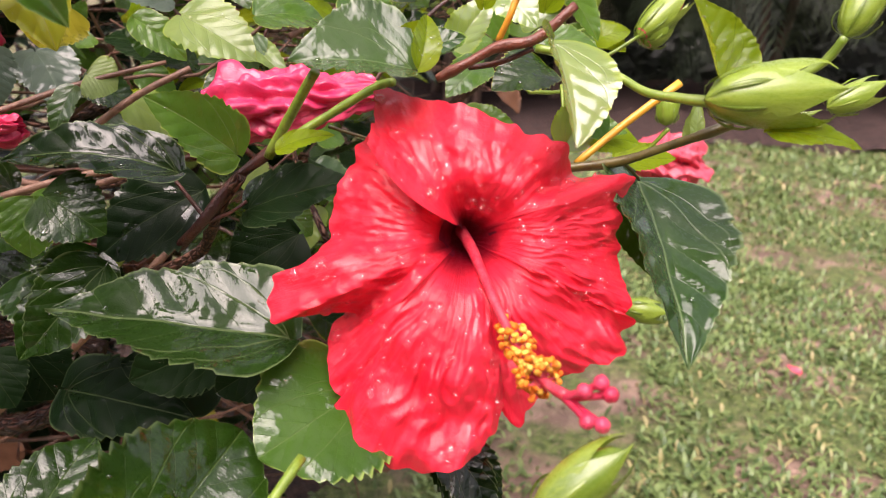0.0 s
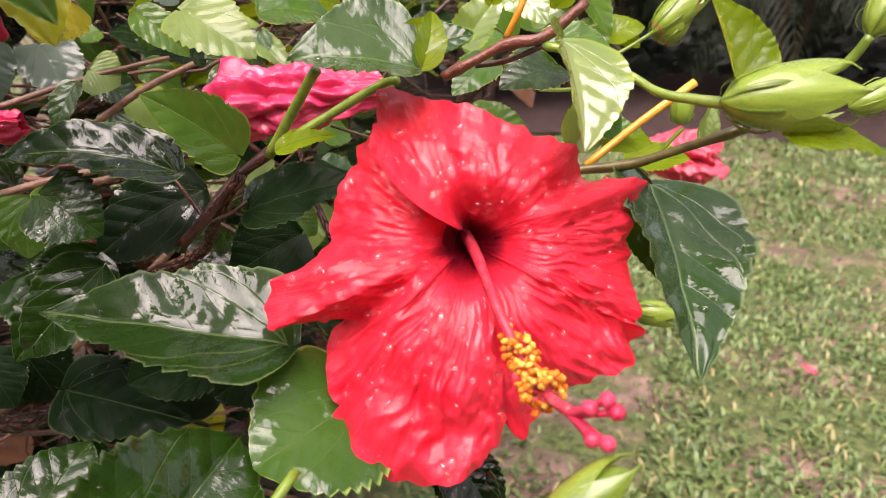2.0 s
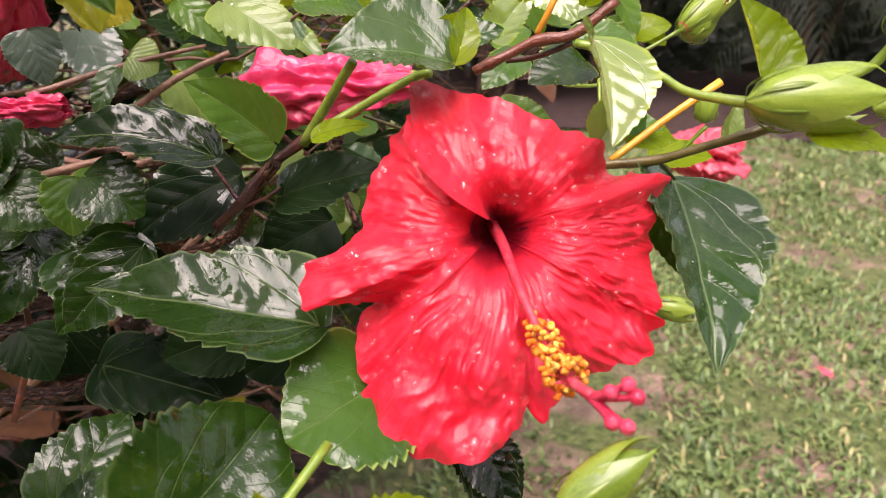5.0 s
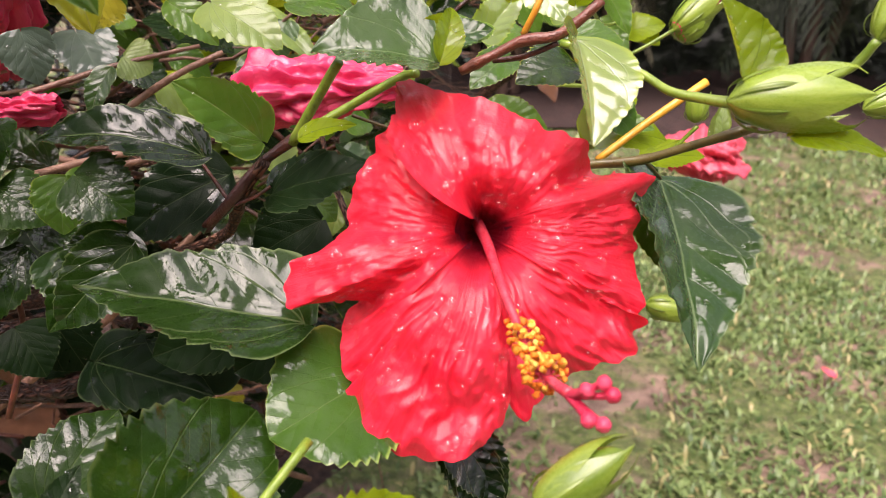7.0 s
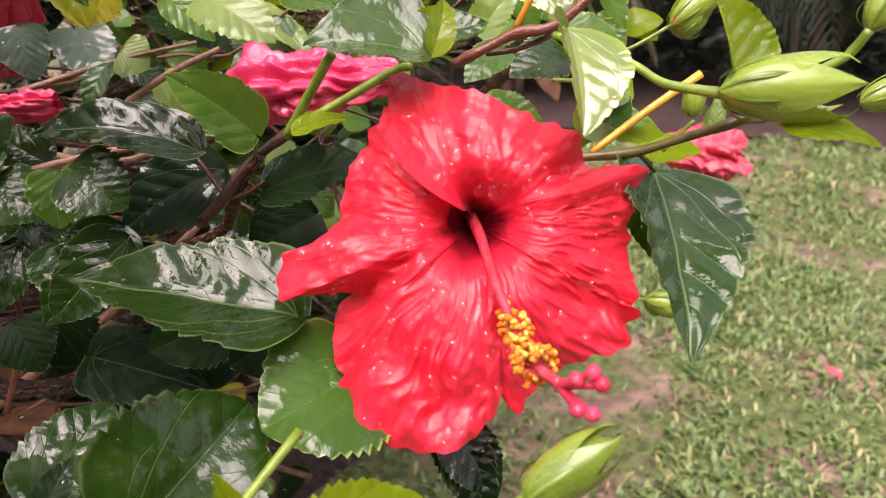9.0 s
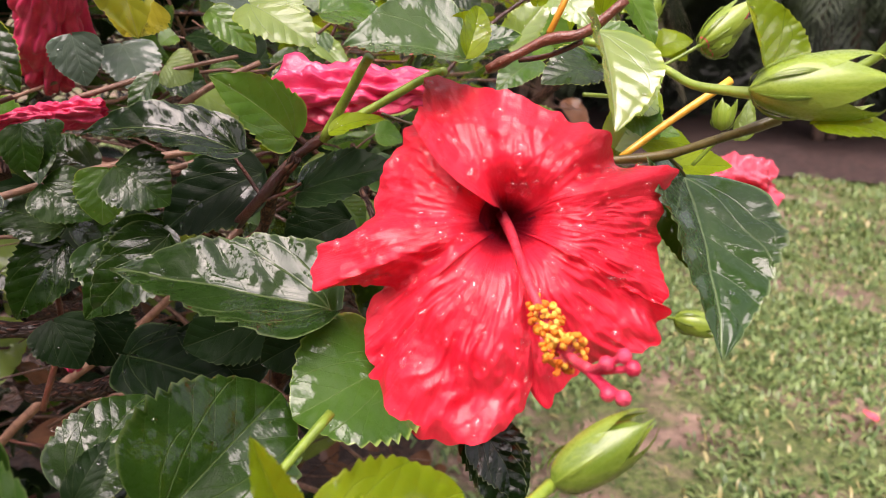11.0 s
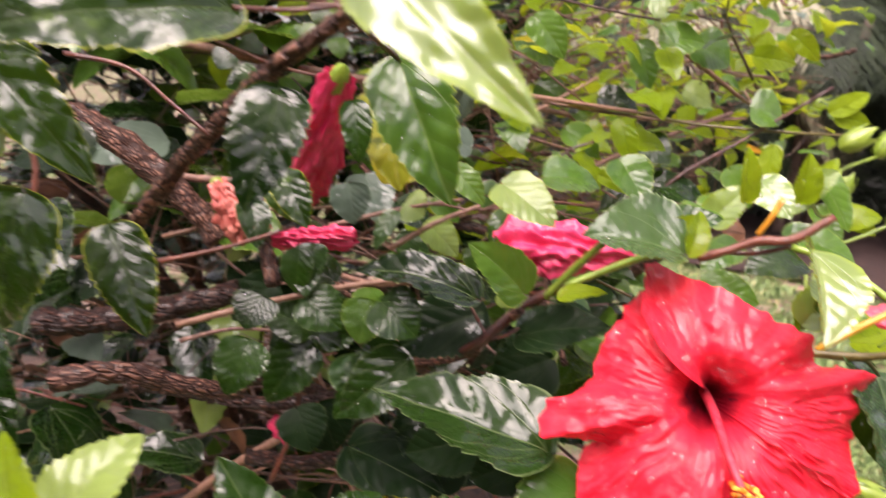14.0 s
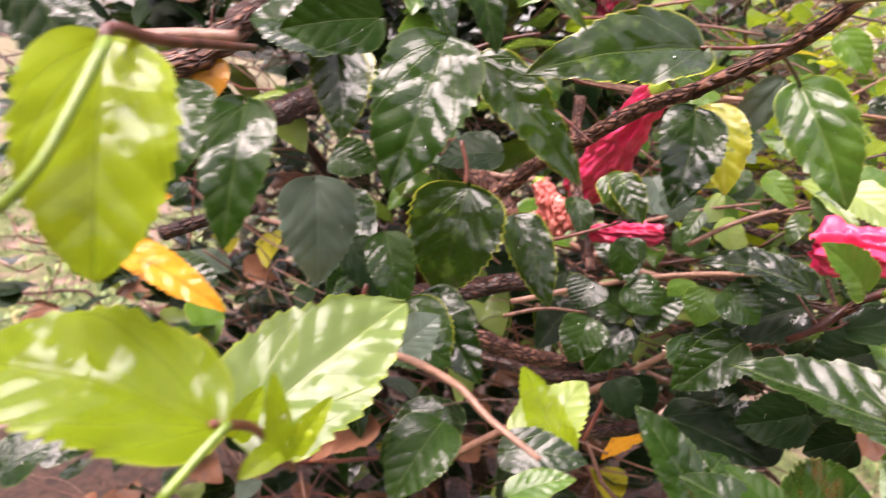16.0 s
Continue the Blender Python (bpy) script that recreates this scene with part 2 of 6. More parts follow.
BARK = {
    "bark": bark_material("rough_bark", (0.035, 0.013, 0.009), (0.27, 0.125, 0.085)),
    "old": bark_material("dark_wet_bark", (0.016, 0.006, 0.005), (0.11, 0.045, 0.03), 0.5, 0.004),
    "old_twig": plain_material("dark_twig", (0.05, 0.022, 0.015), (0.2, 0.1, 0.065), 240, 0.5, 0.7, 0.002, 0, None, 0.2),
    "red": plain_material("red_brown_twig", (0.045, 0.01, 0.008), (0.19, 0.05, 0.028), 160, 0.38, 0.7, 0.0018, 0, None, 0.4),
    "tan": plain_material("tan_twig", (0.13, 0.06, 0.042), (0.32, 0.17, 0.115), 240, 0.5, 0.6, 0.0015, 0, None, 0.2),
    "green": plain_material("green_stem", (0.12, 0.2, 0.02), (0.27, 0.38, 0.05), 150, 0.35, 0.2, 0.0006, 0, None, 0.4),
    "olive": plain_material("olive_stem", (0.06, 0.045, 0.012), (0.15, 0.115, 0.03), 170, 0.35, 0.3, 0.0008, 0, None, 0.4),
    "amber": plain_material("amber_stalk", (0.65, 0.24, 0.02), (0.85, 0.45, 0.05), 150, 0.4, 0.2, 0.0006, 0, None, 0.3),
}
BUD_GREEN = plain_material("bud_green", (0.2, 0.31, 0.035), (0.32, 0.43, 0.06), 90, 0.3, 0.15, 0.0008, 0.15, (6.0, 6.0, 1.0), 0.4)
BUD_YELLOW = plain_material("bract_yellow_green", (0.38, 0.48, 0.06), (0.6, 0.66, 0.14), 220, 0.35, 0.3, 0.0008, 0.2, (6.0, 6.0, 1.0), 0.3)
CUT_WOOD = plain_material("cut_stem_end", (0.5, 0.42, 0.2), (0.65, 0.58, 0.35), 500, 0.6, 0.3, 0.0005)
BUD_DARK = plain_material("bud_dark_green", (0.12, 0.2, 0.02), (0.25, 0.34, 0.05), 110, 0.3, 0.2, 0.0008, 0.15, (6.0, 6.0, 1.0), 0.5)
STYLE = plain_material("style_pink_red", (0.62, 0.03, 0.06), (0.85, 0.16, 0.2), 300, 0.3, 0.3, 0.0006, 0.15, None, 0.6)
THROAT = plain_material("throat_maroon", (0.12, 0.002, 0.012), (0.26, 0.008, 0.03), 260, 0.5, 0.3, 0.0006)
STIGMA = plain_material("stigma_velvet", (0.72, 0.008, 0.06), (0.92, 0.07, 0.16), 900, 0.4, 0.8, 0.0008, 0.1, None, 0.5)
ANTHER = plain_material("anther_yellow", (0.92, 0.44, 0.04), (0.98, 0.62, 0.13), 500, 0.6, 0.8, 0.0008, 0.1)
ANTHER_ORANGE = plain_material("anther_orange", (0.85, 0.16, 0.01), (0.92, 0.31, 0.02), 500, 0.6, 0.8, 0.0008, 0.1)

g = Graph("water")
WATER = g.surface(g.node("BsdfGlass", 0, None, Color=(1.0, 0.98, 0.98), Roughness=0.0, IOR=1.5))


# ---- builders ----
def link_mesh(name, verts, faces, material, parent=None, label="", uvs=None, smooth=True, matrix=None, rim=None):
    me = bpy.data.meshes.new(name)
    me.from_pydata([tuple(v) for v in verts], [], faces)
    me.materials.append(material)
    if uvs is not None:
        layer = me.uv_layers.new(name="UVMap")
        index = np.zeros(len(me.loops), dtype=np.int32)
        me.loops.foreach_get("vertex_index", index)
        layer.data.foreach_set("uv", np.asarray(uvs, dtype=np.float32)[index].ravel())
    if rim is not None:
        layer = me.uv_layers.new(name="Rim")
        layer.data.foreach_set("uv", np.stack([np.asarray(rim, dtype=np.float32)[index]] * 2, axis=1).ravel())
    if smooth:
        me.polygons.foreach_set("use_smooth", [True] * len(me.polygons))
    me.update()
    ob = new(name, me)
    if matrix is not None:
        ob.matrix_basis = matrix
    if parent is not None:
        ob.parent = parent
    if label:
        ob["label"] = label
    return ob


def share(name, me, matrix, parent):
    ob = new(name, me)
    ob.matrix_basis = matrix
    ob.parent = parent
    return ob


def thing(name, label, category, group="", at=(0, 0, 0)):
    ob = new(name)
    ob.location = at
    ob.empty_display_size = 0.01
    return tagged(ob, label, category, group)


def grid_faces(rows, cols, start=0, closed=False):
    faces = []
    for i in range(rows - 1):
        for j in range(cols if closed else cols - 1):
            k = (j + 1) % cols
            faces.append((start + i * cols + j, start + i * cols + k, start + (i + 1) * cols + k, start + (i + 1) * cols + j))
    return faces


def smooth_path(points, steps):
    """Points on a Catmull-Rom curve through the given points."""
    p = [Vector(q) for q in points]
    p = [p[0] * 2 - p[1], *p, p[-1] * 2 - p[-2]]
    out = []
    for i in range(1, len(p) - 2):
        for k in range(steps):
            t = k / steps
            out.append(0.5 * (2 * p[i] + (p[i + 1] - p[i - 1]) * t + (2 * p[i - 1] - 5 * p[i] + 4 * p[i + 1] - p[i + 2]) * t * t + (3 * p[i] - p[i - 1] - 3 * p[i + 1] + p[i + 2]) * t ** 3))
    out.append(p[-2])
    return out


def tube_data(points, radii, sides=10, steps=5, rough=0.0, seed=0):
    """Vertices and faces of a tapered, slightly uneven stem."""
    path = smooth_path(points, steps)
    n = len(path)
    verts, faces = [], []
    side = None
    for i, p in enumerate(path):
        ahead = (path[min(i + 1, n - 1)] - path[max(i - 1, 0)]).normalized()
        if side is None:
            side = ahead.orthogonal().normalized()
        side = (side - ahead * side.dot(ahead)).normalized()
        other = ahead.cross(side)
        f = i / (n - 1) * (len(radii) - 1)
        k = min(int(f), len(radii) - 2)
        r = radii[k] + (radii[k + 1] - radii[k]) * (f - k)
        for j in range(sides):
            a = 2 * math.pi * j / sides
            rr = r * (1 + rough * (noise.noise(Vector((math.cos(a) * 1.7 + seed, math.sin(a) * 1.7, i * 0.55))) * 1.4))
            verts.append(p + side * (rr * math.cos(a)) + other * (rr * math.sin(a)))
    faces = grid_faces(n, sides, 0, True)
    for end, i in ((path[0], 0), (path[-1], n - 1)):
        verts.append(end)
        c = len(verts) - 1
        for j in range(sides):
            a, b = i * sides + j, i * sides + (j + 1) % sides
            faces.append((c, b, a) if i == 0 else (c, a, b))
    return verts, faces


STEM_COUNT = [0]


def stem(parent, kind, radii, *points, name="branch", label="", sides=10, steps=5):
    STEM_COUNT[0] += 1
    rough = 0.3 if kind in ("bark", "old") else 0.12
    if max(radii) > 0.0035 and sides == 10:
        sides, steps = 18, 12
    verts, faces = tube_data(points, radii, sides, steps, rough, STEM_COUNT[0] * 3.7)
    if kind in ("bark", "old"):
        path = smooth_path(points, steps)
        run, uvs = 0.0, []
        for i, p in enumerate(path):
            run += (p - path[i - 1]).length if i else 0.0
            uvs += [(abs(2 * j / sides - 1) * 3.14 * radii[0], run) for j in range(sides)]
        uvs += [(0.0, 0.0), (0.0, run)]
        return link_mesh(name, verts, faces, BARK[kind], parent, label, uvs)
    return link_mesh(name, verts, faces, BARK[kind], parent, label)


def leaf_shape(v, point=1.0):
    """Half width of an egg-shaped leaf, 0 to 1; a higher point draws out the tip."""
    top = 0.42 / (0.42 + point)
    return (max(v, 0.0) ** 0.42) * (max(1 - v, 0.0) ** point) / (top ** 0.42 * (1 - top) ** point)


def leaf_data(length, width, fold=0.15, bend=0.08, teeth=10, curl=0.0, seed=0, cols=3, wave=0.02, point=1.0, rows=0, quilt=1.0):
    """A saw-toothed leaf from the origin along +y, upper face +z: vertices, faces, uvs, rim. fold raises both halves, bend arches it,
    curl rolls the edges, quilt sinks the veins and puffs up the blade between them."""
    rnd = random.Random(seed)
    ph, ph2 = rnd.uniform(0, 6.28), rnd.uniform(0, 6.28)
    rows = rows or 2 * teeth + 4
    half = width / 2
    bite = [rnd.uniform(0.07, 0.15) for _ in range(2 * teeth + 2)]
    lean = rnd.uniform(-0.03, 0.03)
    verts, uvs, rim = [], [], []
    n = 2 * cols + 1
    for i in range(rows):
        v = i / (rows - 1)
        w = half * leaf_shape(v, point) * (1 if i else 0) + (half * 0.03 if i == 0 else 0)
        grown = min(1.0, max(0.0, (v - 0.14) / 0.16))
        for j in range(n):
            u = (j - cols) / cols
            f = (v * teeth + (0.3 if u > 0 else 0.0)) % 1.0
            k = int(v * teeth + (0.3 if u > 0 else 0.0)) + (teeth if u > 0 else 0)
            notch = bite[k] * (1 - f) * grown if 0 < i < rows - 1 else 0.0
            x = u * w * (1 - notch * max(0.0, abs(u) * 4 - 3)) + lean * length * 4 * v * (1 - v)
            y = length * (v + 0.012 * grown * f * abs(u) ** 6 * (1 - v)) - length * 0.05 * abs(u) ** 2 * (1 - v) * (1 if v < 0.2 else 0.3)
            z = fold * abs(u * w) + bend * length * 4 * v * (1 - v)
            z -= curl * half * abs(u * w / half) ** 3
            z += wave * length * (math.sin(9 * v + ph + (0 if u > 0 else 1.7)) + 0.5 * math.sin(23 * v + ph2 + (0 if u > 0 else 2.1))) * abs(u) ** 2 * min(1, 3 * (1 - v))
            across = abs(u * w) / length
            beat = 0.5 + 0.5 * math.cos(2 * math.pi * 5.5 * (v - 0.95 * across ** 0.9))
            z -= quilt * length * (0.0095 * beat ** 3 * min(1.0, max(0.0, (v - 0.1) * 6)) * min(1.0, across * 14) + 0.012 * math.exp(-((across / 0.02) ** 2)))
            z += quilt * length * 0.016 * noise.noise(Vector((u * 2.2 + seed, v * 5.0, seed * 1.7)))
            verts.append((x, y, z))
            uvs.append((0.5 + u * w / length, y / length))
            rim.append(abs(u) * (1 if v < 0.9 else 1 + v - 0.9))
    return verts, grid_faces(rows, n), uvs, rim


LEAF_COUNT = [0]


def leaf_pose(base, tip, up):
    y = (Vector(tip) - Vector(base)).normalized()
    z = Vector(up)
    z = (z - y * z.dot(y)).normalized()
    x = y.cross(z)
    return Matrix(((x.x, y.x, z.x, base[0]), (x.y, y.y, z.y, base[1]), (x.z, y.z, z.z, base[2]), (0, 0, 0, 1)))


LEAF_ROWS, LEAF_COLS = 56, 10


def leaf(parent, kind, base, tip, up, width, fold=0.15, bend=0.08, curl=0.0, label="", teeth=13, point=0.85):
    LEAF_COUNT[0] += 1
    length = (Vector(tip) - Vector(base)).length
    verts, faces, uvs, rim = leaf_data(length, width, fold, bend, teeth, curl, LEAF_COUNT[0], LEAF_COLS, point=point, rows=LEAF_ROWS, quilt=min(1.1, length / 0.055))
    return link_mesh("leaf", verts, faces, LEAF[kind], parent, label, uvs, True, leaf_pose(base, tip, up), rim)


def ovoid(length, radius, rows=14, sides=16, power=0.6, lobes=0, depth=0.0):
    verts = []
    for i in range(rows):
        v = i / (rows - 1)
        r = radius * (max(v, 0.0) ** 0.5) * (max(1 - v, 0) ** power) * 1.75
        for j in range(sides):
            a = 2 * math.pi * j / sides
            rr = r * (1 + depth * math.cos(lobes * a)) + 1e-5
            verts.append((rr * math.cos(a), rr * math.sin(a), v * length))
    return verts, grid_faces(rows, sides, 0, True)


def aim(base, tip, spin=0.0):
    """The pose whose +z runs from base to tip."""
    turn = (Vector(tip) - Vector(base)).to_track_quat("Z", "Y").to_matrix().to_4x4()
    return Matrix.Translation(base) @ turn @ pose(0, 0, 0, 0, 0, spin)


def sepal_strip(length, radius, angle, span, lift, rows=12, power=0.55, start=0.0, thick=1.05):
    """A pointed strip that hugs the bud and lifts off at its tip."""
    verts = []
    for i in range(rows):
        s = i / (rows - 1)
        v = start + s * (1 - start)
        r = radius * (max(min(v, 1), 0.001) ** 0.5) * (max(1 - v * 0.97, 0.01) ** power) * 1.75 * thick + lift * s ** 4
        half = span / 2 * min(1.0, (1 - s) * 1.9) ** 0.85 * (0.65 + 0.5 * math.sin(math.pi * min(1, s * 1.1)))
        for j in range(5):
            a = angle + half * (j - 2) / 2
            rr = r * (1 + (0.06 if j == 2 else 0.0))
            verts.append((rr * math.cos(a), rr * math.sin(a), v * length))
    return verts, grid_faces(rows, 5)


def bud(label, base, tip, radius, spread=0.004, spin=0.0, bracts=7, tipped=None, grown="hibiscus buds", big=True, green=None, blunt=0.55):
    """A flower bud: green core, five pointed sepals and a ring of narrow bracts."""
    root = thing("hibiscus_bud", label, "flower bud", grown)
    m = aim(base, tip, spin)
    length = (Vector(tip) - Vector(base)).length
    verts, faces = ovoid(length * 0.9, radius * 0.93, 14, 20, 0.62, 5, 0.03)
    link_mesh("core", verts, faces, tipped or green or BUD_GREEN, root, "", None, True, m)
    if big:
        for k in range(5):
            verts, faces = sepal_strip(length, radius, 2 * math.pi * k / 5, 1.5, spread * (0.6 + 0.5 * ((k * 7) % 5) / 4), power=blunt)
            link_mesh("sepal", verts, faces, green or BUD_GREEN, root, "", None, True, m)
        for k in range(bracts):
            verts, faces = sepal_strip(length * (0.4 + 0.08 * ((k * 3) % 4)), radius * 0.95, 2 * math.pi * k / bracts + 0.3, 0.2, spread * (0.3 + 0.4 * ((k * 5) % 3)), 10, 0.4)
            link_mesh("bract", verts, faces, green or BUD_DARK, root, "", None, True, m)
    return root


def wilted_flower(label, base, tip, radius, material, seed, flare=1.3, stalk=True):
    """A rolled-up, spent flower: a pleated, twisted tube of petals with a green calyx."""
    root = thing("wilted_flower", label, "wilted flower", "spent flowers")
    m = aim(base, tip, seed * 40.0)
    length = (Vector(tip) - Vector(base)).length
    rnd = random.Random(seed)
    rows, sides = 60, 96
    for layer, (lo, hi, scale) in enumerate(((0.0, 1.0, 1.0), (0.35, 0.97, 0.8))):
        verts, uvs = [], []
        for i in range(rows):
            v = lo + (hi - lo) * i / (rows - 1)
            r = radius * scale * (0.45 + 0.75 * math.sin(math.pi * min(1.0, 0.12 + v * 0.62)) * (1 + (flare - 1) * v))
            if v > 0.93:
                r *= 1 - (v - 0.93) * 5
            for j in range(sides):
                a = 2 * math.pi * j / sides
                pleat = 0.2 * math.sin(7 * a + 5 * v + seed) + 0.12 * math.sin(13 * a - 7 * v + 2 * seed)
                lump = noise.noise(Vector((math.cos(a) * 1.6, math.sin(a) * 1.6, v * 5 + seed * 3.1 + layer)))
                fine = noise.noise(Vector((math.cos(a) * 5, math.sin(a) * 5, v * 11 + seed)))
                crumple = 0.4 - abs(noise.noise(Vector((math.cos(a) * 3.1 + seed, math.sin(a) * 3.1, v * 14)))) * 2
                rr = r * (1 + 0.7 * pleat * (0.4 + v) + 0.42 * lump + 0.3 * fine + 0.12 * crumple)
                verts.append((rr * math.cos(a + 0.8 * v), rr * math.sin(a + 0.8 * v) * 0.8, v * length + 0.12 * radius * lump * (6 if v > 0.85 else 1)))
                uvs.append((j / sides, v))
        faces = grid_faces(rows, sides, 0, True)
        link_mesh("petal_roll", verts, faces, material, root, "", uvs, True, m)
    if stalk:
        verts, faces = ovoid(length * 0.22, radius * 0.6, 8, 12, 0.4)
        link_mesh("calyx", verts, faces, BUD_GREEN, root, "", None, True, m @ Matrix.Translation((0, 0, -length * 0.08)))
    return root


# ---- ground ----
def ground_height(x, y):
    return 0.03 * noise.noise(Vector((x * 0.7, y * 0.7, 3.1)))


def lawn_share(x, y):
    """How thick the grass stands here, 0 to 1: bare under the shrub, patchy on the lawn, none in the far bed."""
    patch = noise.noise(Vector((x * 1.6, y * 1.6, 8.0))) + 0.6 * noise.noise(Vector((x * 4.5, y * 4.5, 2.0)))
    keep = min(1.0, max(0.05, 0.62 + 1.1 * patch))
    edge = 4.65 - 0.2 * (x - 2.0) + 0.25 * noise.noise(Vector((x * 0.8, 0.3, 1.0)))
    if y > edge - 0.2 * x * 0.1 and x > -1.6:
        keep *= max(0.0, 1 - (y - edge) * 4)
    if x < 0.25 * y - 0.35 and -2.3 < x and y < 2.7:
        keep *= 0.12
    return keep


g = Graph("lawn_soil")
ob_c = g.coords()
soil = g.mix(g.ramp(g.noise(9, 5, ob_c), 0.4, 0.65), (0.17, 0.105, 0.08), (0.36, 0.235, 0.18))
moss = g.mix(g.ramp(g.noise(40, 4, ob_c), 0.4, 0.6), (0.06, 0.09, 0.02), (0.13, 0.17, 0.045))
soil = g.mix(g.ramp(g.noise(3.2, 5, ob_c), 0.42, 0.56), soil, moss)
soil = g.mix(g.ramp(g.noise(160, 2, ob_c), 0.58, 0.7), soil, (0.26, 0.19, 0.13))
LAWN_SOIL = g.surface(g.node("BsdfPrincipled", 0, None, Base_Color=soil, Roughness=0.8, Normal=g.bump(g.math("ADD", g.noise(60, 5, ob_c), g.noise(9, 3, ob_c)), 0.8, 0.03)))

n_g = 110
axis = np.sign(np.linspace(-1, 1, n_g)) * (np.abs(np.linspace(-1, 1, n_g)) ** 4.0) * 400 + np.linspace(-1, 1, n_g) * 7
ground_verts = [(x, y + 2.0, ground_height(x, y + 2.0)) for y in axis for x in axis]
ground = link_mesh("ground", ground_verts, grid_faces(n_g, n_g), LAWN_SOIL)
tagged(ground, "brown soil and moss of a thin wet lawn", "ground", "", "structure")

g = Graph("grass_blade")
isl = g.node("NewGeometry", "Random Per Island")
blade_c = g.mix(isl, (0.06, 0.12, 0.03), (0.28, 0.38, 0.13))
blade_c = g.mix(g.ramp(isl, 0.9, 0.96), blade_c, (0.42, 0.36, 0.16))
GRASS = g.surface(g.node("MixShader", 0, None, i0=0.25, i1=g.node("BsdfPrincipled", 0, None, Base_Color=blade_c, Roughness=0.45, Coat_Weight=0.15), i2=g.node("BsdfTranslucent", 0, None, Color=blade_c)))


def grass_patch(name, label, count, x0, x1, y0, y1, size, seed):
    rnd = random.Random(seed)
    verts, faces = [], []
    for _ in range(count):
        x, y = rnd.uniform(x0, x1), rnd.uniform(y0, y1)
        if rnd.random() > lawn_share(x, y):
            continue
        z = ground_height(x, y) - 0.003
        a, lean = rnd.uniform(0, 6.283), rnd.uniform(0.5, 1.4)
        ln, w = size * rnd.uniform(0.5, 1.2), size * rnd.uniform(0.07, 0.17)
        dx, dy = math.cos(a), math.sin(a)
        k = len(verts)
        for s, ww in ((0.0, 0.5), (0.45, 1.0), (0.8, 0.75), (1.0, 0.08)):
            out = ln * math.sin(lean * (0.4 + 0.6 * s)) * s
            up = ln * math.cos(lean * (0.4 + 0.75 * s)) * s + 0.004
            verts.append((x + dx * out - dy * w * ww, y + dy * out + dx * w * ww, z + up))
            verts.append((x + dx * out + dy * w * ww, y + dy * out - dx * w * ww, z + up))
        for i in range(3):
            faces.append((k + 2 * i, k + 2 * i + 1, k + 2 * i + 3, k + 2 * i + 2))
    ob = link_mesh(name, verts, faces, GRASS)
    return tagged(ob, label, "grass", "", "stuff")


grass_patch("grass", "short broad-bladed wet green lawn grass", 75000, -0.3, 3.2, 0.5, 3.2, 0.034, 5)
grass_patch("grass", "short broad-bladed wet green lawn grass", 38000, -0.6, 5.5, 3.2, 5.8, 0.05, 6)
grass_patch("grass", "short wet lawn grass beyond the shrub", 22000, -7.0, -0.6, 1.2, 7.0, 0.06, 7)


# ---- the shrub: outer shoots and leaves ----
shrub = thing("hibiscus_shrub", "wet hibiscus shrub with glossy toothed dark green leaves", "shrub", "", (-0.5, 0.9, 0.0))
shrub.location = (0, 0, 0)

leaf(shrub, "dark", (-0.0493, 0.2000, 0.8966), (-0.1259, 0.1989, 0.9080), (-0.13, -0.34, 0.93), 0.0480, fold=0.36, bend=0.03, point=1.05, label="large wet dark green leaf with glossy sky reflections")
leaf(shrub, "dark", (-0.1239, 0.2361, 0.9071), (-0.1514, 0.2229, 0.8771), (0.03, -0.92, 0.38), 0.0300)
leaf(shrub, "mid", (-0.0730, 0.2440, 0.9470), (-0.0975, 0.2290, 0.9700), (0.42, -0.80, 0.42), 0.0250, fold=0.30, label="fresh green leaf with toothed edge")
leaf(shrub, "dark", (-0.0950, 0.2436, 0.9410), (-0.1540, 0.2363, 0.9465), (0.14, -0.50, 0.85), 0.0270, fold=0.32, bend=0.12)
leaf(shrub, "silver", (-0.0095, 0.2300, 0.9785), (-0.0490, 0.2256, 0.9812), (0.13, -0.50, 0.86), 0.0420, fold=0.48, bend=0.04, label="pale glossy leaf reflecting the sky, yellow-green rim")
leaf(shrub, "young", (-0.0072, 0.2251, 0.9792), (-0.0048, 0.2422, 0.9949), (0.45, -0.64, 0.63), 0.0107, fold=0.50)
leaf(shrub, "white", (0.0350, 0.2216, 0.9871), (0.0385, 0.1935, 0.9605), (0.55, -0.58, 0.60), 0.0290, fold=0.60, bend=0.05, label="folded pale leaf shining white with wet")
leaf(shrub, "young", (0.0839, 0.2109, 0.9762), (0.0752, 0.2205, 1.0020), (0.50, -0.80, 0.33), 0.0215, fold=0.80, bend=0.02, point=1.15, label="upright yellow-green toothed young leaf")
leaf(shrub, "silver", (0.0745, 0.2510, 0.9362), (0.0762, 0.1840, 0.8945), (0.36, -0.50, 0.78), 0.0520, fold=0.42, bend=0.02, point=1.05, label="hanging wet green leaf with pale toothed rim")
leaf(shrub, "edge", (0.0664, 0.2544, 0.9306), (0.0815, 0.2307, 0.9018), (-0.23, -0.81, 0.54), 0.0159)
leaf(shrub, "young", (0.0969, 0.2021, 0.9635), (0.1251, 0.2014, 0.9584), (0.14, -0.49, 0.86), 0.0133)
leaf(shrub, "fresh", (-0.0250, 0.1938, 0.8815), (-0.0545, 0.1699, 0.8725), (0.19, -0.45, 0.87), 0.0540, fold=0.12, point=0.75, label="mid-green leaf under the flower")
leaf(shrub, "dark", (0.0031, 0.1979, 0.8559), (0.0197, 0.1900, 0.8341), (0.29, -0.81, 0.52), 0.0221)
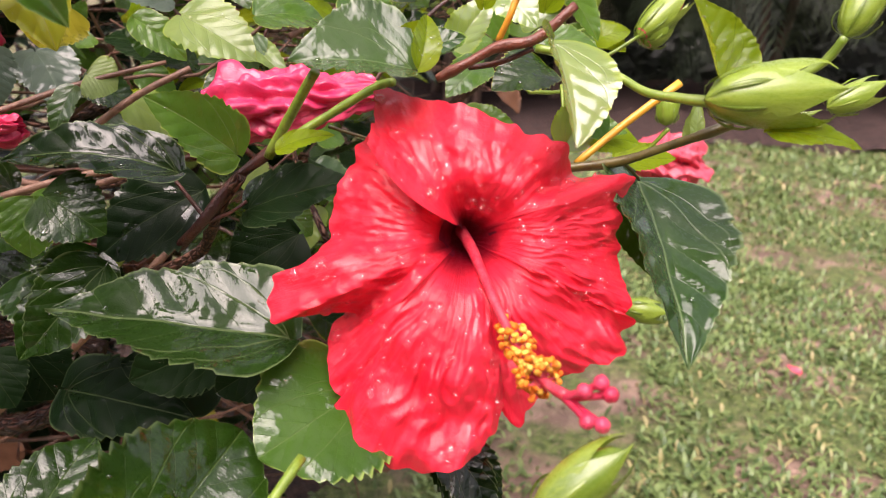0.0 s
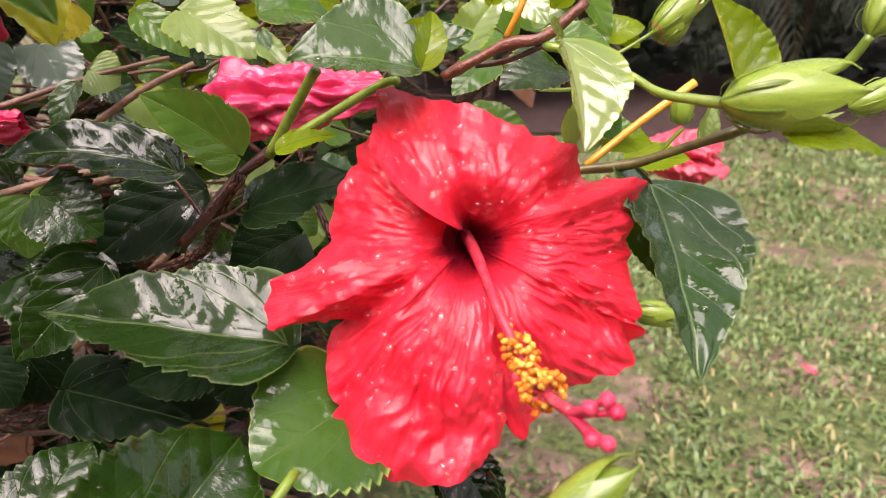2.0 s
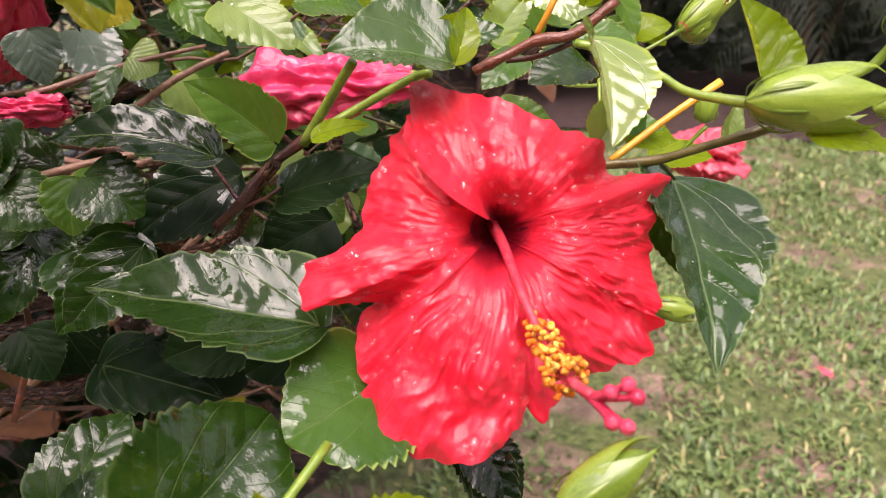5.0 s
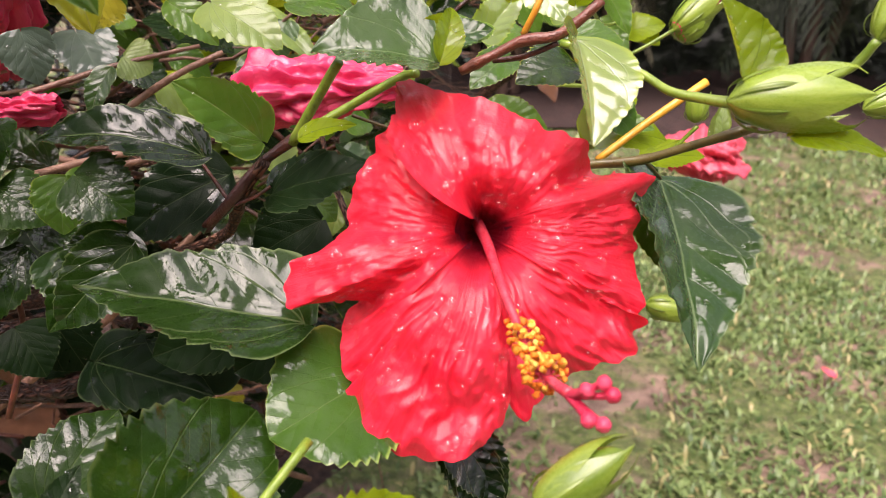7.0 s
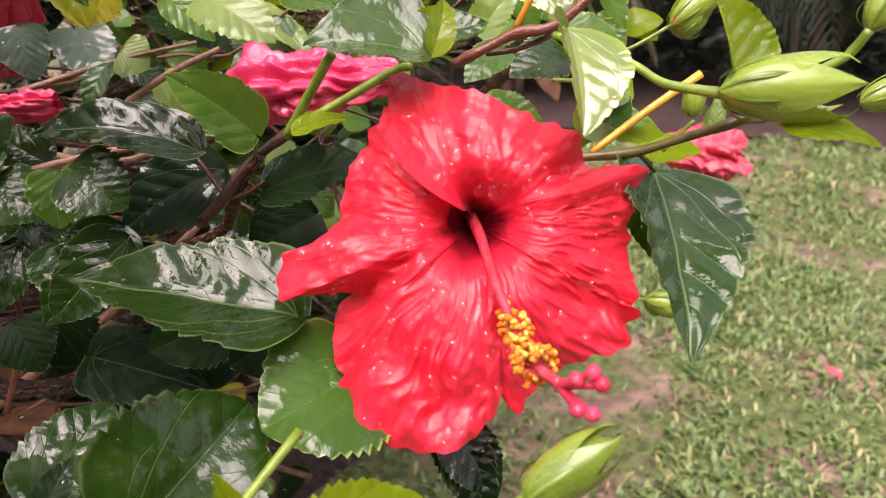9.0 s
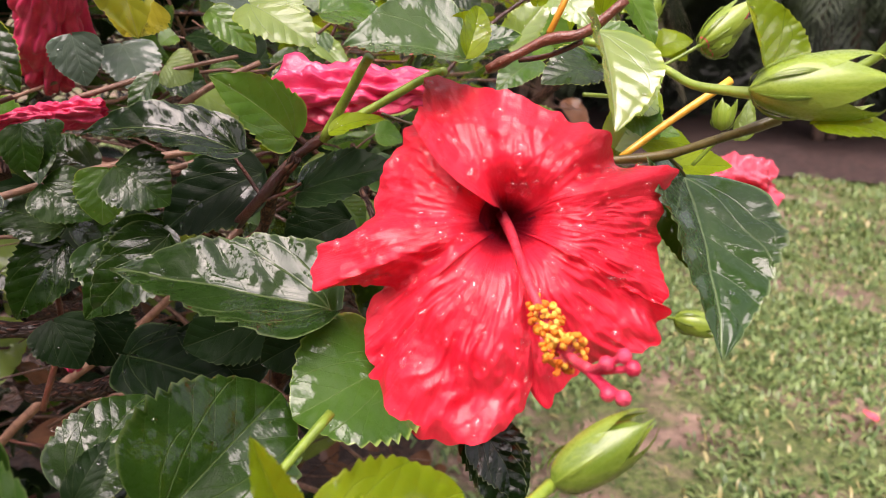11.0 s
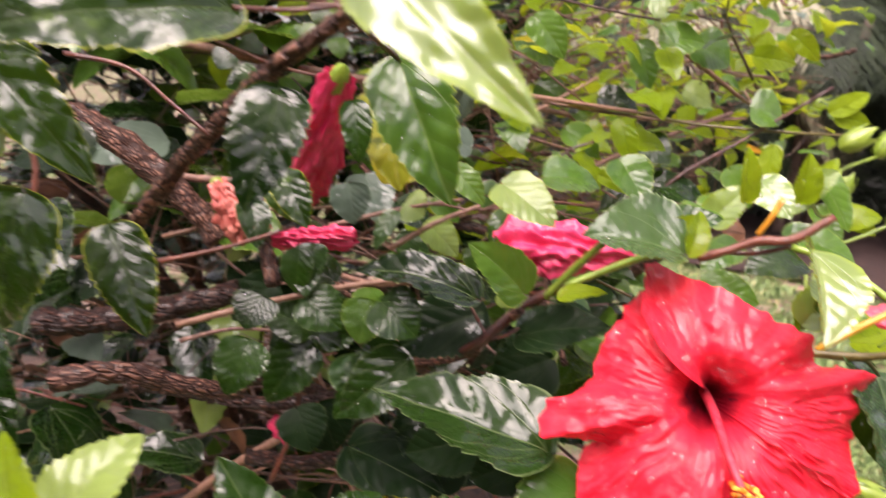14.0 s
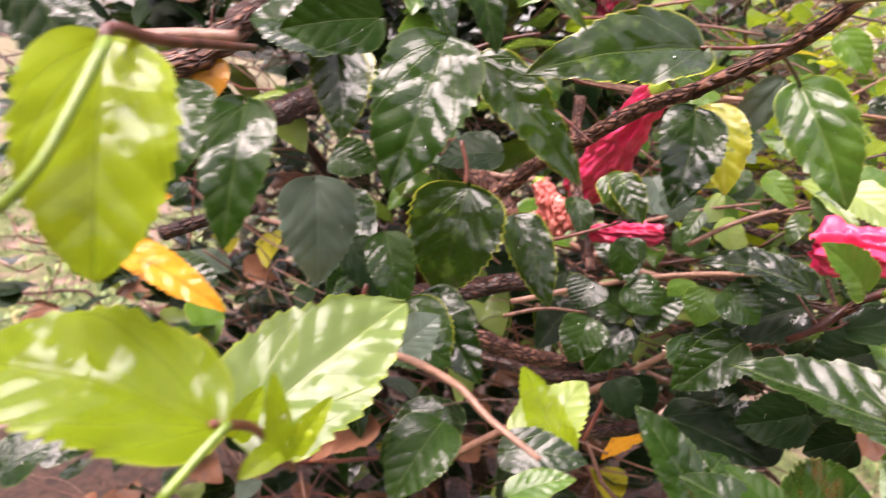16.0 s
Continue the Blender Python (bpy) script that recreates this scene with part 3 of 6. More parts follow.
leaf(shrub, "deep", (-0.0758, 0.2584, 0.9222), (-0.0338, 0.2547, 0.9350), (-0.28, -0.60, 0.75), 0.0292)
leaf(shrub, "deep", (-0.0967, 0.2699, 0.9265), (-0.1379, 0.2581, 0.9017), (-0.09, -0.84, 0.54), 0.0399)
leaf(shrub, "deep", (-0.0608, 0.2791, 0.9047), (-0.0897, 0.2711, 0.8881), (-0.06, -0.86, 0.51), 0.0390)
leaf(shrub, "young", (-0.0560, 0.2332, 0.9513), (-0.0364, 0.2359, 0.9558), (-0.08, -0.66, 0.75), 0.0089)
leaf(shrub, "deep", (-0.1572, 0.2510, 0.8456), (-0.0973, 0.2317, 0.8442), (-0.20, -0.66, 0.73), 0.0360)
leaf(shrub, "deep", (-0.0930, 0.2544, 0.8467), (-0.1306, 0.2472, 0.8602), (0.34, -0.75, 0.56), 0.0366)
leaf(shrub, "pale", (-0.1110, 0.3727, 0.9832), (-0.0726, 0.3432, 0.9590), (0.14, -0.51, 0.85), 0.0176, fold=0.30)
leaf(shrub, "deep", (-0.1466, 0.4069, 0.9651), (-0.1998, 0.4306, 0.9768), (0.02, -0.41, 0.91), 0.0371)
leaf(shrub, "grey", (-0.2113, 0.3744, 0.9724), (-0.1894, 0.3536, 0.9446), (0.29, -0.64, 0.71), 0.0333)
leaf(shrub, "yellow", (-0.1631, 0.3111, 0.9970), (-0.1699, 0.3038, 0.9797), (0.38, -0.90, 0.23), 0.0327)
leaf(shrub, "mid", (0.0027, 0.3145, 0.9862), (-0.0039, 0.2992, 0.9756), (0.12, -0.60, 0.79), 0.0228)
leaf(shrub, "mid", (0.0174, 0.2891, 0.9749), (0.0020, 0.2730, 0.9633), (0.13, -0.66, 0.74), 0.0173)
leaf(shrub, "edge", (0.0415, 0.2793, 0.9743), (0.0192, 0.2646, 0.9671), (0.11, -0.57, 0.82), 0.0250)
leaf(shrub, "mid", (0.0387, 0.2616, 0.9842), (0.0595, 0.2604, 0.9789), (0.18, -0.56, 0.81), 0.0207)
leaf(shrub, "white", (0.0255, 0.3222, 1.0027), (0.0410, 0.3061, 0.9875), (-0.18, -0.76, 0.63), 0.0209)
leaf(shrub, "mid", (0.0608, 0.3039, 0.9528), (0.0736, 0.3001, 0.9416), (0.33, -0.71, 0.62), 0.0234)
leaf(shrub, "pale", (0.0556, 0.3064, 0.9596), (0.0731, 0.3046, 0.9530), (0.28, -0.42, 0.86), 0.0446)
leaf(shrub, "young", (0.0700, 0.3197, 0.9372), (0.0938, 0.3200, 0.9352), (0.07, -0.63, 0.78), 0.0207)
leaf(shrub, "mid", (0.0092, 0.3404, 0.9422), (0.0403, 0.3390, 0.9350), (0.11, -0.77, 0.63), 0.0226)
leaf(shrub, "young", (0.0900, 0.4221, 0.9754), (0.1128, 0.4251, 0.9804), (-0.07, -0.66, 0.75), 0.0221)
leaf(shrub, "white", (0.0066, 0.3260, 0.9783), (0.0239, 0.3288, 0.9999), (0.1, -0.72, 0.68), 0.0200, fold=0.25, bend=0.06)
leaf(shrub, "white", (0.0384, 0.3351, 0.9865), (0.0546, 0.3331, 0.9928), (0.1, -0.7, 0.7), 0.0120, fold=0.25, bend=0.06)
leaf(shrub, "young", (0.0474, 0.3286, 0.9940), (0.0478, 0.3290, 1.0190), (0.3, -0.85, 0.42), 0.0160, fold=0.50, bend=0.06)
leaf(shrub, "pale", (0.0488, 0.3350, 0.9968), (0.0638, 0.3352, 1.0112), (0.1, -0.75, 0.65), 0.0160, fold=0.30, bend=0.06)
leaf(shrub, "mid", (0.0584, 0.3508, 1.0075), (0.0748, 0.3389, 0.9803), (0.3, -0.8, 0.5), 0.0190, fold=0.25, bend=0.06)
leaf(shrub, "fresh", (0.0368, 0.2909, 0.9820), (0.0638, 0.2889, 0.9774), (0.05, -0.55, 0.83), 0.0190, fold=0.25, bend=0.06)
leaf(shrub, "white", (0.0575, 0.3136, 0.9356), (0.0741, 0.3173, 0.9601), (-0.1, -0.75, 0.65), 0.0220, fold=0.25, bend=0.06)
leaf(shrub, "mid", (0.0616, 0.3169, 0.9438), (0.0861, 0.3143, 0.9413), (0.1, -0.7, 0.7), 0.0140, fold=0.25, bend=0.06)
leaf(shrub, "young", (0.0593, 0.3230, 0.9299), (0.0526, 0.3192, 0.9466), (0.2, -0.85, 0.5), 0.0140, fold=0.40, bend=0.06)
leaf(shrub, "young", (0.0902, 0.3480, 0.9204), (0.1216, 0.3473, 0.9218), (0.1, -0.6, 0.8), 0.0200, fold=0.25, bend=0.06)
leaf(shrub, "young", (0.0955, 0.4290, 0.9757), (0.1100, 0.4212, 0.9691), (0.1, -0.7, 0.7), 0.0200, fold=0.25, bend=0.06)
leaf(shrub, "young", (0.0758, 0.3559, 0.9580), (0.0728, 0.3403, 0.9330), (0.2, -0.8, 0.55), 0.0180, fold=0.25, bend=0.06)
leaf(shrub, "pale", (0.0947, 0.2616, 0.9490), (0.0963, 0.2607, 0.9644), (0.2, -0.85, 0.5), 0.0090, fold=0.40, bend=0.06)
leaf(shrub, "young", (0.0165, 0.2803, 0.9966), (0.0135, 0.2807, 1.0212), (0.35, -0.85, 0.4), 0.0110, fold=0.60, bend=0.06)
leaf(shrub, "mid", (-0.0461, 0.3853, 1.0009), (-0.0270, 0.3738, 0.9771), (0.2, -0.75, 0.6), 0.0300, fold=0.25, bend=0.06)
leaf(shrub, "young", (-0.0131, 0.2402, 0.9827), (-0.0057, 0.2393, 0.9933), (0.2, -0.85, 0.5), 0.0110, fold=0.40, bend=0.06)
leaf(shrub, "fresh", (-0.0182, 0.2990, 0.9766), (0.0106, 0.3005, 0.9843), (0.1, -0.7, 0.7), 0.0200, fold=0.25, bend=0.06)
leaf(shrub, "mid", (0.0728, 0.4156, 0.9823), (0.0890, 0.4051, 0.9647), (0.2, -0.8, 0.5), 0.0180, fold=0.25, bend=0.06)
leaf(shrub, "pale", (0.0905, 0.2407, 0.9530), (0.0912, 0.2455, 0.9649), (-0.29, -0.88, 0.37), 0.0051)
leaf(shrub, "sheen", (-0.0843, 0.1409, 0.8557), (-0.0622, 0.1830, 0.8735), (0.44, -0.66, 0.62), 0.0560, fold=0.25, bend=0.06, point=0.75, label="large wet dark green leaf low on the shrub")
leaf(shrub, "sheen", (-0.1297, 0.1673, 0.8398), (-0.1195, 0.2013, 0.8575), (0.25, -0.50, 0.83), 0.0330, point=0.8)
leaf(shrub, "sheen", (-0.1899, 0.2744, 0.8963), (-0.1605, 0.2818, 0.9127), (0.02, -0.93, 0.37), 0.0306)
leaf(shrub, "sheen", (-0.1939, 0.2739, 0.8967), (-0.2279, 0.2728, 0.9051), (0.18, -0.76, 0.62), 0.0257)
leaf(shrub, "sheen", (-0.1935, 0.2718, 0.8890), (-0.2106, 0.2553, 0.8572), (0.12, -0.91, 0.40), 0.0317)
leaf(shrub, "sheen", (-0.2012, 0.3147, 0.9141), (-0.2344, 0.3213, 0.9281), (0.16, -0.69, 0.70), 0.0237)
leaf(shrub, "deep", (-0.2587, 0.3433, 0.8962), (-0.2847, 0.3316, 0.8686), (0.10, -0.95, 0.31), 0.0334)
leaf(shrub, "young", (-0.0285, 0.1080, 0.8788), (0.0009, 0.1353, 0.8775), (0.02, -0.62, 0.78), 0.0300, fold=0.30, bend=0.05, point=0.7, label="bright yellow-green young leaf")
leaf(shrub, "young", (-0.0336, 0.1091, 0.8796), (-0.0430, 0.1099, 0.9072), (0.45, -0.80, 0.40), 0.0112, fold=0.75, bend=0.04)
leaf(shrub, "dark", (-0.0676, 0.0901, 0.8769), (-0.0956, 0.0830, 0.8830), (0.29, -0.36, 0.89), 0.0190)
leaf(shrub, "dark", (0.0015, 0.2010, 0.8545), (0.0179, 0.1840, 0.8269), (0.09, -0.82, 0.56), 0.0212)
leaf(shrub, "deep", (-0.0635, 0.1351, 0.8482), (-0.0440, 0.1385, 0.8484), (0.08, -0.53, 0.85), 0.0177)
leaf(shrub, "young", (-0.0307, 0.1049, 0.8813), (-0.0226, 0.1110, 0.8913), (-0.05, -0.80, 0.60), 0.0050, fold=0.50)
leaf(shrub, "deep", (-0.1157, 0.1486, 0.8524), (-0.1114, 0.1635, 0.8644), (0.34, -0.65, 0.69), 0.0115)
leaf(shrub, "sheen", (-0.0912, 0.0973, 0.8862), (-0.1165, 0.1071, 0.9008), (0.19, -0.63, 0.75), 0.0169)
leaf(shrub, "young", (-0.0273, 0.1028, 0.8842), (-0.0189, 0.1095, 0.8958), (0.06, -0.83, 0.56), 0.0055, fold=0.40)
leaf(shrub, "pale", (0.0661, 0.2965, 0.9721), (0.0618, 0.2897, 0.9518), (-0.22, -0.91, 0.35), 0.0137)
leaf(shrub, "deep", (-0.0863, 0.2383, 0.8757), (-0.1186, 0.2283, 0.8632), (0.14, -0.92, 0.38), 0.0323)
leaf(shrub, "deep", (-0.0628, 0.2311, 0.8718), (-0.0847, 0.2235, 0.8606), (0.11, -0.91, 0.39), 0.0264)
leaf(shrub, "sheen", (-0.1244, 0.1286, 0.8696), (-0.1567, 0.1334, 0.9018), (0.49, -0.64, 0.59), 0.0241)
leaf(shrub, "dark", (-0.0975, 0.0966, 0.8856), (-0.1305, 0.0912, 0.8989), (0.40, -0.42, 0.81), 0.0226)
leaf(shrub, "edge", (-0.2186, 0.2718, 0.9821), (-0.1990, 0.2656, 0.9582), (0.24, -0.88, 0.42), 0.0225)
leaf(shrub, "dark", (-0.2412, 0.2826, 0.9631), (-0.2290, 0.2722, 0.9388), (0.60, -0.58, 0.55), 0.0208)
leaf(shrub, "yellow", (-0.1680, 0.2864, 1.0290), (-0.1500, 0.2800, 0.9800), (0.42, -0.87, 0.27), 0.0360, label="yellowing leaf mottled with green")
leaf(shrub, "edge", (-0.2099, 0.2635, 0.9834), (-0.1899, 0.2561, 0.9586), (0.25, -0.85, 0.46), 0.0206)
leaf(shrub, "edge", (-0.1563, 0.1383, 1.0530), (-0.2073, 0.0865, 1.0369), (0.52, -0.67, 0.53), 0.0331, bend=0.05, label="wet green leaf with yellow rim")
leaf(shrub, "white", (-0.0911, 0.0688, 1.0650), (-0.0437, 0.0621, 1.0292), (0.16, -0.91, 0.39), 0.0206, fold=0.08, bend=0.03, label="long glossy leaf shining white under the sky")
leaf(shrub, "sheen", (-0.2353, 0.0756, 1.0460), (-0.2385, 0.0482, 0.9930), (0.36, -0.84, 0.41), 0.0395, bend=0.05)
leaf(shrub, "edge", (-0.2379, 0.1124, 1.0420), (-0.1902, 0.1171, 0.9955), (0.52, -0.72, 0.46), 0.0264)
leaf(shrub, "sheen", (-0.2566, 0.0910, 1.0816), (-0.2356, 0.0819, 1.0445), (0.55, -0.68, 0.48), 0.0185)
leaf(shrub, "sheen", (-0.2404, 0.0970, 1.0773), (-0.2202, 0.0887, 1.0428), (0.60, -0.62, 0.50), 0.0190)
leaf(shrub, "mid", (-0.2102, 0.1371, 1.1011), (-0.2236, 0.1119, 1.0625), (0.43, -0.82, 0.39), 0.0334)
leaf(shrub, "edge", (-0.2281, 0.0815, 1.0839), (-0.1844, 0.0809, 1.0526), (0.36, -0.78, 0.52), 0.0132)
leaf(shrub, "sheen", (-0.2384, 0.0363, 1.0497), (-0.2602, 0.0145, 1.0430), (0.68, -0.72, 0.12), 0.0231)
leaf(shrub, "edge", (-0.2771, 0.0732, 1.0403), (-0.2698, 0.0621, 1.0106), (0.50, -0.76, 0.41), 0.0254)
leaf(shrub, "sheen", (-0.1586, 0.1707, 1.0287), (-0.1588, 0.1501, 0.9864), (0.29, -0.86, 0.42), 0.0300, fold=0.12, label="wet dark leaf with a yellowing tip")
leaf(shrub, "mid", (-0.1204, 0.1901, 1.0430), (-0.0926, 0.1798, 0.9936), (0.09, -0.96, 0.25), 0.0323, fold=0.20, bend=0.10)
leaf(shrub, "sheen", (-0.1697, 0.2592, 1.0243), (-0.1628, 0.2557, 0.9948), (0.30, -0.94, 0.18), 0.0168)
leaf(shrub, "edge", (-0.2546, 0.1473, 0.9811), (-0.2584, 0.1356, 0.9269), (0.07, -0.98, 0.21), 0.0534, label="wet dark leaf with a yellowing tip")
leaf(shrub, "grey", (-0.2993, 0.0847, 0.9842), (-0.2938, 0.0824, 0.9379), (0.76, -0.63, 0.12), 0.0370, label="grey-green underside of a leaf")
leaf(shrub, "sheen", (-0.2877, 0.0813, 0.9965), (-0.2693, 0.0883, 0.9931), (0.38, -0.69, 0.62), 0.0208)
leaf(shrub, "sheen", (-0.2773, 0.1108, 0.9596), (-0.2600, 0.1014, 0.9266), (0.50, -0.73, 0.47), 0.0237)
leaf(shrub, "edge", (-0.2380, 0.1732, 0.9660), (-0.2115, 0.1634, 0.9258), (0.51, -0.70, 0.50), 0.0266)
leaf(shrub, "sheen", (-0.2008, 0.2835, 0.9428), (-0.1935, 0.2629, 0.9190), (0.12, -0.73, 0.67), 0.0225)
leaf(shrub, "sheen", (-0.2584, 0.1238, 0.9321), (-0.2209, 0.1096, 0.9006), (0.21, -0.77, 0.60), 0.0278)
leaf(shrub, "sheen", (-0.2589, 0.0879, 0.9210), (-0.2292, 0.0960, 0.9130), (0.36, -0.72, 0.59), 0.0244)
leaf(shrub, "mid", (-0.1857, 0.2467, 1.0988), (-0.1708, 0.2493, 1.0817), (0.37, -0.91, 0.19), 0.0210)
leaf(shrub, "mid", (-0.1687, 0.3098, 1.1009), (-0.1442, 0.3200, 1.1002), (0.30, -0.68, 0.67), 0.0353)
leaf(shrub, "pale", (-0.0463, 0.5032, 1.1400), (-0.0366, 0.4590, 1.0877), (-0.01, -0.77, 0.64), 0.0254)
leaf(shrub, "mid", (-0.0342, 0.4731, 1.0807), (-0.0039, 0.4861, 1.0817), (0.30, -0.75, 0.58), 0.0314)
leaf(shrub, "young", (-0.0500, 0.3987, 1.0249), (-0.0384, 0.3974, 0.9967), (0.18, -0.98, 0.12), 0.0172)
leaf(shrub, "grey", (-0.1789, 0.2789, 0.9806), (-0.1739, 0.2765, 0.9598), (0.33, -0.93, 0.19), 0.0231)
leaf(shrub, "pale", (-0.0901, 0.2531, 0.9943), (-0.0630, 0.2434, 0.9797), (0.13, -0.69, 0.71), 0.0264)
leaf(shrub, "mid", (-0.0818, 0.3226, 0.9921), (-0.0523, 0.3343, 0.9885), (0.27, -0.43, 0.86), 0.0338)
leaf(shrub, "deep", (-0.2550, 0.1839, 0.9970), (-0.2846, 0.1694, 0.9884), (0.12, -0.68, 0.72), 0.0297)
leaf(shrub, "mid", (-0.1456, 0.2381, 0.9325), (-0.1476, 0.2327, 0.9117), (0.11, -0.96, 0.24), 0.0238)
leaf(shrub, "sheen", (-0.1325, 0.2490, 0.9066), (-0.1536, 0.2211, 0.8763), (0.19, -0.78, 0.59), 0.0316)
leaf(shrub, "deep", (-0.1860, 0.2704, 0.8551), (-0.1736, 0.2699, 0.8289), (0.51, -0.82, 0.26), 0.0350)
leaf(shrub, "grey", (-0.1363, 0.3675, 1.0493), (-0.1691, 0.3981, 0.9996), (-0.41, -0.87, -0.26), 0.0248)
leaf(shrub, "sheen", (-0.2700, 0.0593, 1.0463), (-0.2989, 0.0426, 1.0478), (0.38, -0.60, 0.70), 0.0393)
leaf(shrub, "edge", (-0.2774, 0.0657, 1.0404), (-0.2640, 0.0543, 1.0067), (0.63, -0.63, 0.46), 0.0240)
leaf(shrub, "sheen", (-0.2600, 0.0007, 1.0207), (-0.2511, -0.0166, 0.9807), (0.49, -0.76, 0.44), 0.0219)
leaf(shrub, "sheen", (-0.2874, 0.0000, 1.0242), (-0.2793, -0.0127, 0.9928), (0.50, -0.75, 0.43), 0.0298)
leaf(shrub, "orange", (-0.2936, -0.0159, 0.9731), (-0.2608, -0.0047, 0.9565), (0.52, -0.49, 0.70), 0.0137, label="dead orange leaf")
leaf(shrub, "orange", (-0.3209, 0.0432, 1.0329), (-0.3167, 0.0407, 1.0154), (0.76, -0.59, 0.27), 0.0154, label="dead orange leaf")
leaf(shrub, "orange", (-0.3174, -0.0029, 0.9794), (-0.2989, 0.0075, 0.9858), (0.21, -0.76, 0.62), 0.0132)
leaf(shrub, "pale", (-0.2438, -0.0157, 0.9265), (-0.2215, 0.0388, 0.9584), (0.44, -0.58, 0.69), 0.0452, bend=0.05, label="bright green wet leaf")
leaf(shrub, "young", (-0.2415, -0.0201, 0.9270), (-0.2368, -0.0139, 0.9426), (0.47, -0.86, 0.20), 0.0093, fold=0.50)
leaf(shrub, "young", (-0.1673, 0.0659, 0.9047), (-0.1931, 0.0823, 0.9277), (0.22, -0.66, 0.72), 0.0162, fold=0.40)
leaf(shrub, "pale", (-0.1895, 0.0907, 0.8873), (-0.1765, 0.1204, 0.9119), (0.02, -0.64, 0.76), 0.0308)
leaf(shrub, "edge", (-0.2587, 0.1036, 0.9326), (-0.2353, 0.0981, 0.9042), (0.58, -0.56, 0.59), 0.0303)
leaf(shrub, "grey", (-0.2337, 0.0586, 0.9320), (-0.2231, 0.0670, 0.9453), (0.20, -0.89, 0.41), 0.0192)
leaf(shrub, "sheen", (-0.2116, 0.0532, 0.9146), (-0.2254, 0.0346, 0.8974), (0.08, -0.71, 0.70), 0.0215)
leaf(shrub, "sheen", (-0.1831, 0.0434, 0.9127), (-0.1561, 0.0539, 0.9131), (0.23, -0.62, 0.75), 0.0168)
leaf(shrub, "sheen", (-0.3627, 0.0556, 0.9364), (-0.3372, 0.0665, 0.9318), (0.37, -0.55, 0.75), 0.0216)
leaf(shrub, "deep", (-0.3047, 0.1200, 0.9483), (-0.2799, 0.1248, 0.9213), (0.67, -0.54, 0.52), 0.0256)
leaf(shrub, "deep", (-0.3650, 0.0267, 0.9162), (-0.3387, 0.0375, 0.9098), (0.38, -0.44, 0.81), 0.0251)
leaf(shrub, "deep", (-0.1273, 0.3445, 0.8330), (-0.1561, 0.3211, 0.7948), (0.06, -0.87, 0.49), 0.0515)
leaf(shrub, "mid", (-0.1088, 0.3827, 1.0822), (-0.0876, 0.3867, 1.0587), (0.38, -0.91, 0.19), 0.0247)
leaf(shrub, "grey", (-0.1460, 0.4003, 0.9976), (-0.1732, 0.3889, 1.0029), (0.39, -0.58, 0.71), 0.0291)
leaf(shrub, "young", (-0.2104, -0.0584, 0.9584), (-0.2620, -0.0825, 0.9664), (0.32, -0.41, 0.85), 0.0355, fold=0.20, bend=0.06, point=0.65, label="bright yellow-green wet leaf at the tip of a shoot")
leaf(shrub, "young", (-0.2462, -0.0551, 1.0344), (-0.2297, -0.0713, 0.9885), (0.73, -0.52, 0.44), 0.0320, fold=0.20, point=0.65, label="bright yellow-green wet leaf at the tip of a shoot")
leaf(shrub, "sheen", (-0.2060, 0.0420, 0.9162), (-0.2096, 0.0170, 0.8972), (0.23, -0.61, 0.76), 0.0245)
leaf(shrub, "deep", (-0.1289, 0.3574, 0.8268), (-0.1489, 0.3363, 0.7883), (0.03, -0.88, 0.47), 0.0536)
leaf(shrub, "sheen", (-0.3191, -0.0240, 1.0510), (-0.3020, -0.0249, 1.0170), (0.73, -0.57, 0.38), 0.0247)
leaf(shrub, "sheen", (-0.3003, -0.0539, 0.9118), (-0.2917, -0.0437, 0.9174), (0.18, -0.59, 0.79), 0.0182)
leaf(shrub, "mid", (-0.1688, 0.0149, 0.9169), (-0.1524, 0.0252, 0.9234), (0.01, -0.55, 0.84), 0.0110)
leaf(shrub, "mid", (-0.0090, 0.5513, 1.0880), (0.0198, 0.5556, 1.0706), (0.41, -0.76, 0.50), 0.0447)
leaf(shrub, "young", (0.0379, 0.5635, 1.0811), (0.0711, 0.5724, 1.0774), (0.27, -0.95, 0.15), 0.0211)
leaf(shrub, "young", (0.0443, 0.5655, 1.0817), (0.0456, 0.5707, 1.1018), (-0.10, -0.96, 0.26), 0.0159)
leaf(shrub, "edge", (-0.0351, 0.4713, 1.0100), (-0.0151, 0.4680, 0.9960), (0.22, -0.83, 0.51), 0.0283)
leaf(shrub, "mid", (0.0356, 0.4995, 1.0407), (0.0587, 0.5044, 1.0326), (0.36, -0.69, 0.63), 0.0402)
leaf(shrub, "mid", (-0.0496, 0.4838, 1.0796), (-0.0366, 0.4796, 1.0464), (0.26, -0.94, 0.22), 0.0238)
leaf(shrub, "young", (0.0910, 0.5161, 1.0416), (0.1163, 0.5275, 1.0580), (0.10, -0.88, 0.45), 0.0169)
leaf(shrub, "young", (0.0952, 0.5169, 1.0399), (0.1196, 0.5232, 1.0360), (0.27, -0.94, 0.19), 0.0171)
leaf(shrub, "young", (0.0426, 0.4104, 1.0173), (0.0393, 0.4015, 0.9846), (-0.14, -0.95, 0.27), 0.0138)
leaf(shrub, "mid", (0.0082, 0.4206, 0.9688), (0.0323, 0.4291, 0.9746), (0.03, -0.63, 0.78), 0.0288)
leaf(shrub, "sheen", (-0.0263, 0.4663, 0.9784), (0.0121, 0.4764, 0.9737), (0.25, -0.62, 0.74), 0.0314)
leaf(shrub, "mid", (0.0267, 0.4859, 0.9953), (0.0446, 0.4848, 0.9685), (0.36, -0.89, 0.28), 0.0259)
